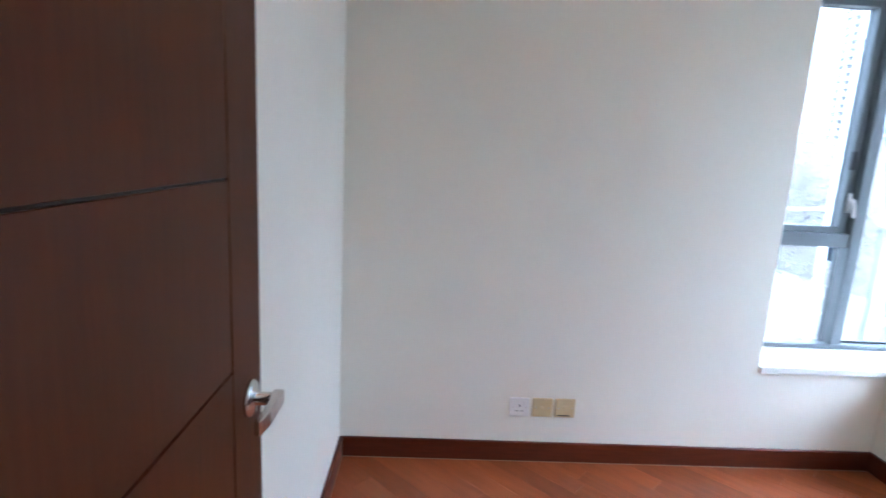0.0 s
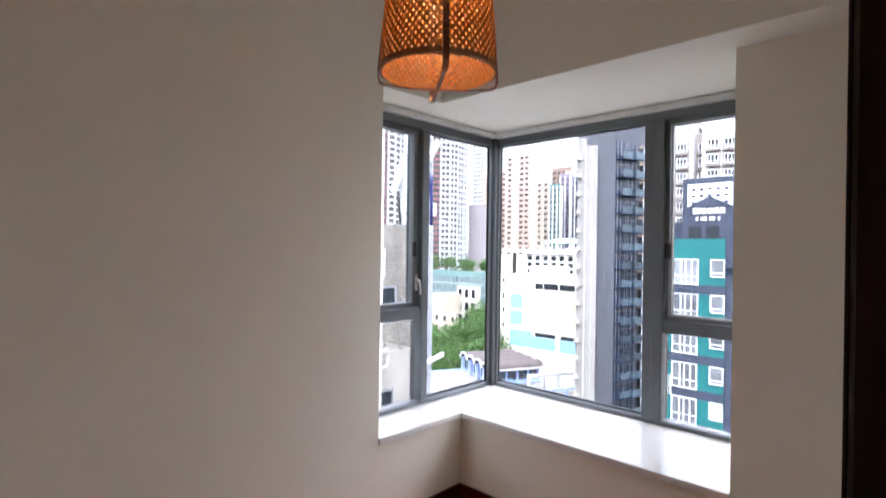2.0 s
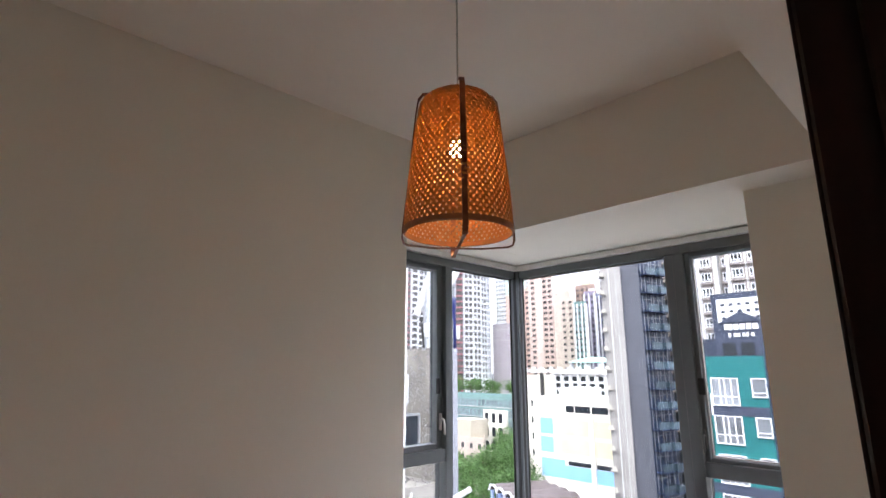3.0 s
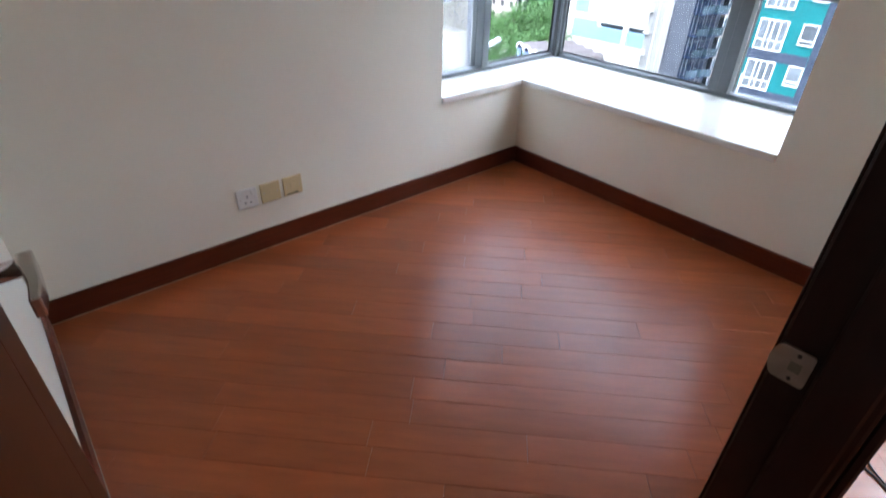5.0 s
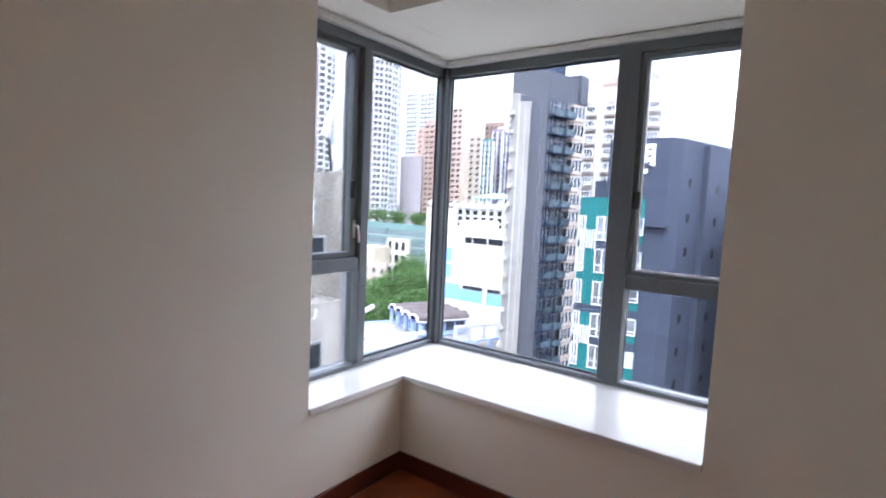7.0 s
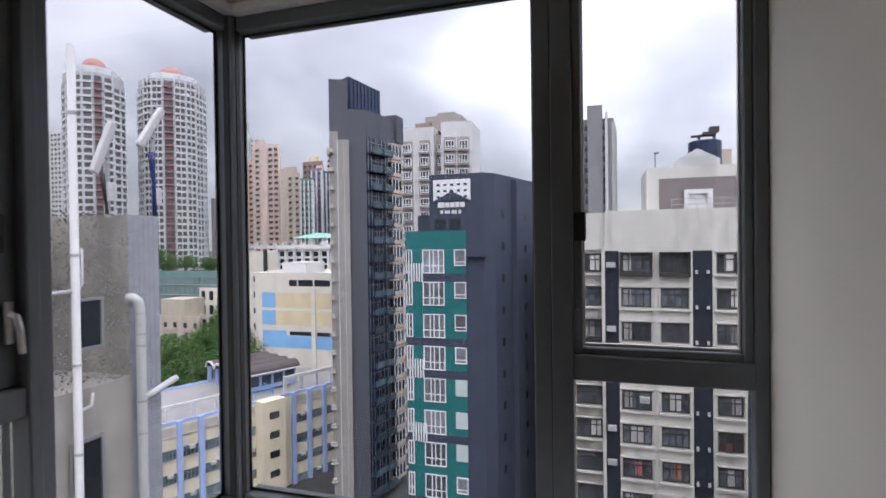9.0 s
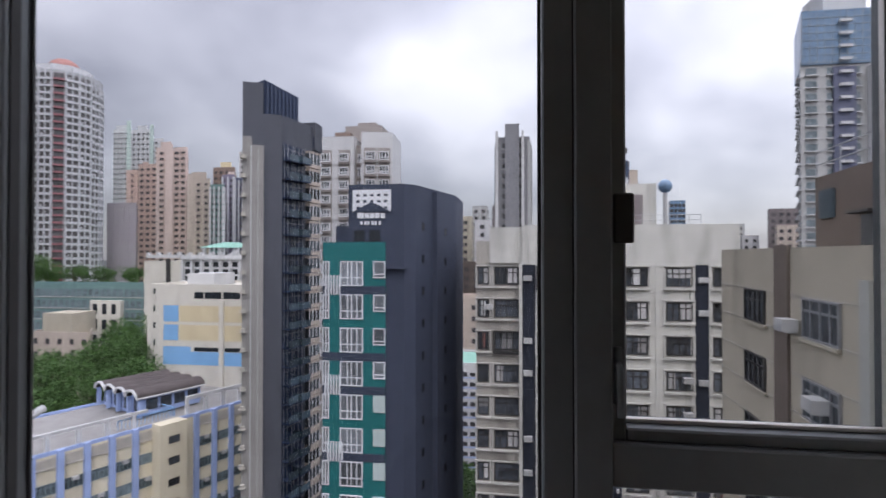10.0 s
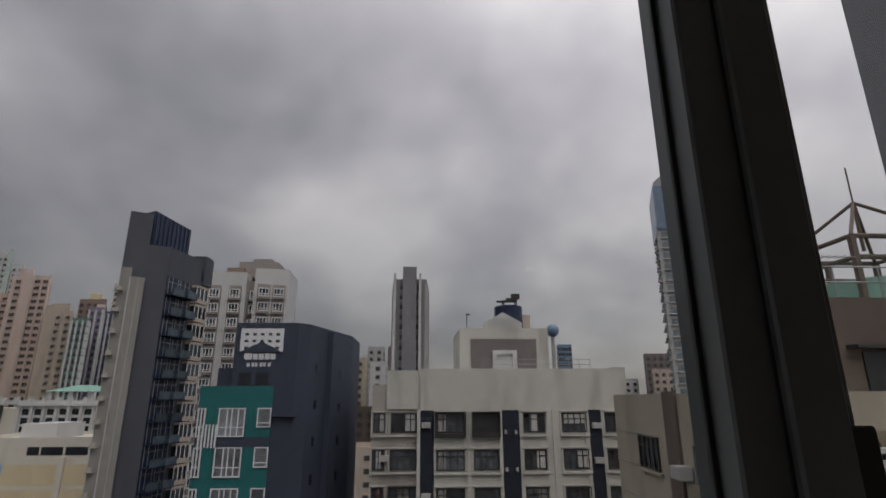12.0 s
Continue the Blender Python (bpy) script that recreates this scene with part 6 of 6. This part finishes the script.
for x, z, h in ((7.09, -0.59, 0.9), (7.05, -4.0, 1.55), (4.2, -0.59, 0.9), (4.2, -4.0, 1.55)):
    hp = Heap()
    mm = wall_m((x, 8.8), (x + 1, 8.8))
    hp.box(mm, (-0.62, -0.06, z - 0.06), (0.06, 0.0, z))
    hp.box(mm, (-0.62, -0.06, z + h), (0.06, 0.0, z + h + 0.06))
    hp.box(mm, (0.0, -0.06, z), (0.06, 0.0, z + h))
    hp.box(mm, (-0.62, -0.06, z), (-0.56, 0.0, z + h))
    o = put("window", hp.mesh("window", C_METAL), Matrix.Identity(4), nb, "small dark window")
    hp = Heap()
    hp.box(mm, (-0.56, -0.02, z), (0.0, 0.0, z + h))
    sub("pane", hp.mesh("pane", C_BLACKPANE), o)


def pipe(parent, pts, r, name="pipe"):
    bm = bmesh.new()
    tube(bm, pts, r, 10)
    return part(name, bm, C_PIPE, parent, "white drain pipe", smooth=True)


pipe(nb, [(6.50, 8.66, 5.2), (6.50, 8.66, GROUND)], 0.075)
pipe(nb, [(6.65, 8.68, 1.35), (6.65, 8.68, 0.66), (6.55, 8.66, 0.55)], 0.03)
pipe(nb, [(5.6, 8.68, 0.50), (6.48, 8.68, 0.54)], 0.04)
pipe(nb, [(6.46, 8.68, -1.80), (6.80, 8.68, -1.74), (6.82, 8.68, -1.50)], 0.035)
pipe(nb, [(7.80, 8.85, 0.26), (7.82, 8.72, 0.27), (7.90, 8.68, 0.20), (7.95, 8.67, 0.0), (7.95, 8.67, GROUND)], 0.10)
pipe(nb, [(7.95, 8.67, -1.95), (8.9, 8.67, -1.72)], 0.08)
bm = bmesh.new()
for z in (-0.1, -0.55, -0.8, -2.0, -2.7):
    lathe(bm, [(0.112, z), (0.112, z + 0.05)], 12, pose(7.95, 8.67, 0))
for z in (3.9, 1.2, -0.9, -2.6, -3.6, -4.6):
    lathe(bm, [(0.086, z), (0.086, z + 0.05)], 12, pose(6.50, 8.66, 0))
part("pipe_collar", bm, C_GREY, nb)
block(nb, "roof_house", rect(-6, 9.2, 6.3, 19), 2.12, 3.15, C_ROUGHCAST)


def panel_antenna(x, y, z, lean, turn, wire, count):
    ob = thing("panel_antenna", (x, y, 2.05), "white panel antenna tilted on a roof pole", "antenna", "antennas on the roof")
    bm = bmesh.new()
    bbox(bm, -0.10, -0.06, -0.60, 0.10, 0.06, 0.60)
    round_edges(bm, 0.04, 2)
    for v in bm.verts:
        v.co = pose(x, y, z, lean, turn, 12) @ v.co
    part("antenna_panel", bm, C_PIPE, ob)
    bm = bmesh.new()
    tube(bm, [(x + 0.25, y + 0.2, 2.0), (x + 0.25, y + 0.2, z + 0.5)], 0.05, 8)
    tube(bm, [(x + 0.25, y + 0.2, z - 0.2), (x, y, z - 0.2)], 0.03, 6)
    part("pole", bm, C_METAL, ob)
    for k in range(count):
        bm = bmesh.new()
        tube(bm, [(x - 0.08 + k * 0.045, y, z - 0.55), (x - 0.04 + k * 0.04, y + 0.02, z - 0.72), (x + 0.02 + k * 0.03, y + 0.05, z - 0.95), (x + 0.10 + k * 0.02, y + 0.08, z - 1.25), (x + 0.12 + k * 0.025, y + 0.1, 2.06)], 0.014, 6)
        part("cable", bm, wire, ob, smooth=True)
    bm = bmesh.new()
    bbox(bm, x + 0.17, y + 0.10, 2.35, x + 0.40, y + 0.16, 2.75)
    part("junction_box", round_edges(bm, 0.015, 1), C_PIPE, ob, "pale grey junction box")


panel_antenna(7.42, 9.0, 3.45, 6, 20, C_DARKFRAME, 3)
panel_antenna(8.62, 9.0, 4.1, 6, 34, C_BLUEWIRE, 5)

# ---- beige building with a brown penthouse ----
rb = thing("corner_building", (20, -14, GROUND), "beige building with a brown rendered penthouse", "building")
block(rb, "wall", [(15, -10.6), (15, -30), (31, -30), (29.5, -11.4)], GROUND, 1.62, C_BEIGE, "beige rendered wall")
block(rb, "penthouse", [(17, -13.2), (17, -30), (30, -30), (25, -13.7)], 1.62, 4.75, C_BROWN, "brown rendered penthouse")
mr = wall_m((29.5, -11.4), (15, -10.6))
rl = 14.52
hp = Heap()
hp.box(mr, (6.9, -0.12, GROUND), (8.1, 0, 1.72))
put("brown_strip", hp.mesh("brown_strip", C_BROWN), Matrix.Identity(4), rb, "brown vertical strip")
hp = Heap()
for k in range(9):
    hp.box(mr, (0, -0.03, -0.2 - 1.45 * k), (rl, 0, -0.15 - 1.45 * k))
put("joint_line", hp.mesh("joint_line", C_SMOOTH), Matrix.Identity(4), rb)
rb_sill = box_mesh("sill", (-0.1, -0.15, -0.12), (2.5, 0, 0.0), C_BEIGE)
for u, w, xs in ((3.5, 2.3, (0.6, 1.15, 1.7)), (9.2, 2.5, (0.6, 1.25, 1.9))):
    rb_bars = bars_mesh("flat_window", w, 1.45, xs, (1.0,), 0.08, 0.1, C_DARKFRAME if u < 5 else C_METAL)
    rb_pane = box_mesh("pane", (0.04, -0.02, 0.04), (w - 0.04, 0, 1.41), C_PANE)
    for k in range(5):
        o = put("window", rb_bars, mr @ pose(u, 0, -1.65 - 2.85 * k), rb, "framed window in the beige wall")
        sub("pane", rb_pane, o)
        sub("sill", rb_sill, o)
for u, z in ((8.15, -1.5), (10.3, -3.9), (5.9, -6.6)):
    put("air_conditioner", AC, mr @ pose(u, -0.05, z), rb, "white air conditioner")
hp = Heap()
hp.box(mr, (12.9, -0.15, GROUND), (13.4, 0, 0.6))
put("duct", hp.mesh("duct", C_DUCT), Matrix.Identity(4), rb, "pale blue-grey painted duct")
bm = bmesh.new()
tube(bm, [(14.93, -10.75, 1.5), (14.93, -12.6, -12.0), (14.93, -13.4, -18)], 0.05, 8)
part("pipe", bm, C_BEIGE, rb, "painted beige pipe", smooth=True)
me_w = wall_m((15, -10.6), (15, -30))
hp = Heap()
hp.box(me_w, (0.35, -0.5, 0.0), (10, 0, 0.12))
put("canopy", hp.mesh("canopy", C_WHITE), Matrix.Identity(4), rb, "thin white canopy ledge")
wb = bars_mesh("wide_window", 3.9, 1.75, (0.62, 1.3, 1.95, 2.6, 3.25), (1.2,), 0.07, 0.1, C_METAL)
wp = box_mesh("pane", (0.04, -0.02, 0.04), (3.86, 0, 1.71), C_BLACKPANE)
for u, z in ((0.5, -1.75), (4.6, -1.75)):
    o = put("window", wb, me_w @ pose(u, 0, z), rb, "white framed window")
    sub("pane", wp, o)
# no real openings: thin black sheets paint the shade inside the balconies
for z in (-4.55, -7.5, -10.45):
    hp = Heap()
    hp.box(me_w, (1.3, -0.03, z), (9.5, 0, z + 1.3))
    o = put("balcony_opening", hp.mesh("balcony_opening", C_BLACKPANE), Matrix.Identity(4), rb, "flat dark sheet painted as the shade in an open balcony")
    hp = Heap()
    hp.box(me_w, (1.3, -0.06, z - 0.3), (9.5, 0, z - 0.002))
    put("balcony_front", hp.mesh("balcony_front", C_MOSS), Matrix.Identity(4), rb, "faded green balcony front")
    hp = Heap()
    hp.box(me_w, (1.2, -0.16, z + 1.31), (9.6, 0, z + 1.4))
    put("ledge", hp.mesh("ledge", C_WHITE), Matrix.Identity(4), rb, "thin pale ledge")
bm = bmesh.new()
tube(bm, [me_w @ Vector((0.75, -0.06, -1.98)), me_w @ Vector((2.3, -0.06, -1.98)), me_w @ Vector((2.3, -0.06, -1.75))], 0.025, 6)
part("pipe", bm, C_PIPE, rb, "thin white pipe under the window", smooth=True)
put("air_conditioner", AC, me_w @ pose(1.75, -0.12, -0.62), rb, "white air conditioner")
hp = Heap()
hp.box(me_w, (0.9, -0.02, -3.14), (10, 0, -2.05))
hp.box(me_w, (0.2, -0.02, 0.13), (10, 0, 0.55))
put("brown_band", hp.mesh("brown_band", C_OLIVE), Matrix.Identity(4), rb)
bm = bmesh.new()
rng = random.Random(4)
for k in range(16):
    x, y = 14.8, -11.1 - k * 0.24 - rng.uniform(0, 0.1)
    tube(bm, [(x, y, 0.12), (x, y + rng.uniform(-0.05, 0.05), 0.24 + rng.uniform(0, 0.2))], 0.03, 5)
part("spikes", bm, C_DARKFRAME, rb, "row of dark spikes on the canopy")
mp = wall_m((25, -13.7), (17, -13.2))
mq = wall_m((17, -13.2), (17, -30))
hp = Heap()
hp.box(mq, (1.6, -0.5, 3.0), (4.0, 0, 3.12))
hp.box(mp, (3.4, -0.5, 2.9), (4.9, 0, 3.0))
put("canopy", hp.mesh("canopy", C_DARKFRAME), Matrix.Identity(4), rb)
hp = Heap()
hp.box(mq, (2.1, -0.06, 1.62), (3.4, 0, 2.9))
put("door", hp.mesh("door", C_PANE), Matrix.Identity(4), rb, "pale glazed roof door")
hp = Heap()
hp.box(mp, (3.6, -0.06, 1.62), (4.6, 0, 2.85))
put("door", hp.mesh("door", C_BLACKPANE), Matrix.Identity(4), rb)
for m_, u in ((mp, 5.4), (mp, 0.6)):
    hp = Heap()
    hp.box(m_, (u, -0.14, 2.9), (u + 1.1, 0, 4.1))
    for k in range(8):
        hp.box(m_, (u + 0.06, -0.17, 2.98 + 0.14 * k), (u + 1.04, -0.14, 3.05 + 0.14 * k))
    put("vent_box", hp.mesh("vent_box", C_VENT), Matrix.Identity(4), rb, "dark teal louvred vent box")
bm = bmesh.new()
rail = [(25, -13.75), (17.1, -13.3), (17.1, -30)]
for (xa, ya), (xb, yb_) in zip(rail, rail[1:]):
    nn = max(2, int(math.hypot(xb - xa, yb_ - ya) / 1.6))
    for i in range(nn + 1):
        x, y = xa + (xb - xa) * i / nn, ya + (yb_ - ya) * i / nn
        tube(bm, [(x, y, 4.75), (x, y, 5.85)], 0.03, 6)
    for z in (5.3, 5.85):
        tube(bm, [(xa, ya, z), (xb, yb_, z)], 0.03, 6)
part("railing", bm, C_METAL, rb, "thin metal roof railing")
bm = bmesh.new()
tube(bm, [(18.5, -15.0, 4.75), (18.5, -15.0, 7.4)], 0.035, 6)
tube(bm, [(18.5, -14.3, 6.6), (18.5, -17.2, 6.6)], 0.02, 6)
for k in range(6):
    tube(bm, [(18.2, -15.4 - k * 0.3, 6.6), (18.8, -15.4 - k * 0.3, 6.6)], 0.012, 5)
part("aerial", bm, C_METAL, rb, "rooftop television aerial")
bm = bmesh.new()
lathe(bm, [(2.2, 4.75), (2.2, 6.6)], 20, pose(23.5, -22.0, 0))
part("water_tank", bm, C_GREENROOF, rb, "green water tank")
bm = bmesh.new()
fr = [(22, -20.4), (22, -26.0), (27, -26.0), (27, -20.4)]
for (x, y) in fr + [(22, -23.2), (27, -23.2)]:
    bbox(bm, x - 0.12, y - 0.12, 4.75, x + 0.12, y + 0.12, 8.6)
for i in range(4):
    (xa, ya), (xb, yb_) = fr[i], fr[(i + 1) % 4]
    for z in (7.6, 8.6):
        tube(bm, [(xa, ya, z), (xb, yb_, z)], 0.12, 6)
for (x, y) in fr:
    tube(bm, [(x, y, 8.6), (24.5, -23.2, 11.2)], 0.09, 6)
tube(bm, [(24.5, -23.2, 8.6), (24.5, -23.2, 11.2)], 0.09, 6)
tube(bm, [(24.5, -23.2, 11.2), (24.5, -23.2, 13.2)], 0.04, 6)
part("steel_crown", bm, C_BROWN, rb, "open steel roof frame with a mast")

# ---- the flat's own outer wall beyond the window ----
fin = solid("wall_outer", boxes((0.685, -2.3, -4, 1.3, -1.72, 6)), C_TILE, "grey tiled outer wall of the building", "wall", "structure")
solid("wall_outer_low", boxes((-4, 0.36, GROUND, -0.6, 0.5, 12)), C_TILE, "grey tiled outer wall of the building", "wall", "structure")


# ---- trees ----
def crown_mesh(seed, r, h):
    """Many small leaf clumps over an uneven, gapped crown."""
    rng = random.Random(seed)
    v, f = [], []
    lobes = [(Vector((rng.uniform(-0.6, 0.6) * r, rng.uniform(-0.6, 0.6) * r, rng.uniform(0.25, 0.9) * h)), rng.uniform(0.28, 0.5) * r) for _ in range(13)]
    for c, q in lobes:
        for _ in range(190):
            d = Vector((rng.gauss(0, 1), rng.gauss(0, 1), rng.gauss(0, 0.8)))
            p = c + d.normalized() * q * rng.uniform(0.65, 1.05)
            for _ in range(2):
                a, b = Vector((rng.gauss(0, 1), rng.gauss(0, 1), rng.gauss(0, 0.6))).normalized(), Vector((rng.gauss(0, 1), rng.gauss(0, 1), rng.gauss(0, 1))).normalized()
                s = rng.uniform(0.16, 0.36)
                n = len(v)
                v += [tuple(p), tuple(p + a * s + b * s * 0.35), tuple(p + a * s * 1.9), tuple(p + a * s - b * s * 0.35)]
                f.append((n, n + 1, n + 2, n + 3))
    me = bpy.data.meshes.new("crown")
    me.from_pydata(v, [], f)
    me.materials.append(C_LEAF)
    return me


crowns = [crown_mesh(s, 5.0, 7.0) for s in (1, 2, 3)]
bm = bmesh.new()
tube(bm, [(0, 0, 0), (0.2, 0.1, 4), (0.1, 0.3, 8.5)], 0.35, 8)
for q in ((2.2, 0.5, 10.5), (-1.8, 1.2, 10), (0.4, -2.1, 10.8)):
    tube(bm, [(0.15, 0.2, 6.5), (q[0] * 0.5, q[1] * 0.5, 8.6), q], 0.16, 6)
trunk_me = to_mesh("trunk", bm, C_BARK)
rng = random.Random(9)
spots = [(84, 86, -37), (90, 79, -35), (96, 84, -34), (92, 92, -36), (100, 80, -30), (86, 96, -37), (102, 90, -33), (108, 86, -29), (112, 94, -34), (80, 80, -37.5), (90, 74, -33.5), (104, 100, -35), (96, 76.5, -29), (78, 90, -38), (76, 85, -38),
         (153, 155, -12.5), (155, 147, -12.5), (158, 139, -13), (157, 163, -12.5), (162, 131, -13.5), (155, 171, -12.5), (158, 179, -12.5), (60, 13, -40), (73, 9, -40), (70, 3, -44)]
for i, (x, y, z) in enumerate(spots):
    tr = thing("tree", (x, y, z - 2), "leafy dark green tree with a full crown", "tree", "trees among the buildings")
    s = rng.uniform(1.1, 1.5) if i < 15 else rng.uniform(0.85, 1.25)
    tr.scale = (s, s, s)
    tr.rotation_euler = (0, 0, rng.uniform(0, 6.28))
    sub("trunk", trunk_me, tr)
    o = sub("crown", crowns[i % 3], tr)
    o.location = (0, 0, 6.0)
# planted slope that carries the trees
bm = bmesh.new()
prism(bm, [(72, 76), (118, 75), (118, 106), (66, 106)], GROUND, -36.0)
solid("bank", bm, C_LEAF, "overgrown green bank under the trees", "bank", "structure")
bm = bmesh.new()
prism(bm, [(149, 126), (260, 126), (260, 330), (149, 330)], GROUND, -13.5)
solid("hillside", bm, C_LEAF, "green hillside under the far towers", "hillside", "structure")

# ---- floor boards, laid on the diagonal ----
floor = solid("floor", boxes((W, S_OUT, -0.06, 0, 0, -0.012)), M_SUB, "glossy red-brown hardwood floor of diagonal boards", "floor", "structure")
hall_floor = solid("floor_hall", boxes((R2[0], R2[1], -0.06, R2[2], S_OUT - 0.0005, -0.012)), M_SUB, "glossy red-brown hardwood floor of diagonal boards", "floor", "structure")


def clip(poly, axis, limit, keep_above):
    out = []
    for i, p in enumerate(poly):
        q = poly[(i + 1) % len(poly)]
        a, b = ((p[axis] - limit), (q[axis] - limit)) if keep_above else ((limit - p[axis]), (limit - q[axis]))
        if a >= 0:
            out.append(p)
        if (a >= 0) != (b >= 0):
            t = a / (a - b)
            out.append((p[0] + (q[0] - p[0]) * t, p[1] + (q[1] - p[1]) * t))
    return out


def board_mesh(poly):
    bm = bmesh.new()
    cx, cy = sum(p[0] for p in poly) / len(poly), sum(p[1] for p in poly) / len(poly)
    rings = []
    for inset, z in ((0.0, -0.0115), (0.0, -0.0006), (0.0004, 0.0)):
        ring = []
        for x, y in poly:
            d = math.hypot(x - cx, y - cy)
            k = 1 - inset / max(d, 0.01)
            ring.append(bm.verts.new((cx + (x - cx) * k, cy + (y - cy) * k, z)))
        rings.append(ring)
    n = len(poly)
    for a, b in zip(rings, rings[1:]):
        for i in range(n):
            bm.faces.new((a[i], a[(i + 1) % n], b[(i + 1) % n], b[i]))
    bm.faces.new(rings[-1])
    bmesh.ops.recalc_face_normals(bm, faces=bm.faces)
    return bm


BW, GAP = 0.091, 0.0005
DA = radians(-46.0)
ux, uy = math.cos(DA), math.sin(DA)
vx, vy = -uy, ux
rng = random.Random(11)


def lay(x0, y0, x1, y1, parent):
    rows = [(x, y) for x in (x0, x1) for y in (y0, y1)]
    us = [x * ux + y * uy for x, y in rows]
    vs = [x * vx + y * vy for x, y in rows]
    j0, j1 = int(math.floor(min(vs) / BW)) - 1, int(math.ceil(max(vs) / BW)) + 1
    for j in range(j0, j1):
        u = min(us) - rng.uniform(0, 0.9)
        while u < max(us):
            ln = rng.choice((0.45, 0.60, 0.75, 0.90, 0.90))
            a, b, c, d = u + GAP, u + ln - GAP, j * BW + GAP, (j + 1) * BW - GAP
            poly = [(p * ux + q * vx, p * uy + q * vy) for p, q in ((a, c), (b, c), (b, d), (a, d))]
            for ax, lim, above in ((0, x0, True), (0, x1, False), (1, y0, True), (1, y1, False)):
                poly = clip(poly, ax, lim, above) if len(poly) > 2 else poly
            u += ln
            if len(poly) < 3:
                continue
            area = abs(sum(poly[i][0] * poly[(i + 1) % len(poly)][1] - poly[(i + 1) % len(poly)][0] * poly[i][1] for i in range(len(poly)))) / 2
            if area > 0.0008:
                part("floor_board", board_mesh(poly), M_PLANK, parent)


lay(W + 0.0005, S_OUT + 0.0005, -0.0005, -0.0005, floor)
lay(R2[0] + 0.0005, R2[1] + 0.0005, R2[2] - 0.0005, S_OUT - 0.0005, hall_floor)
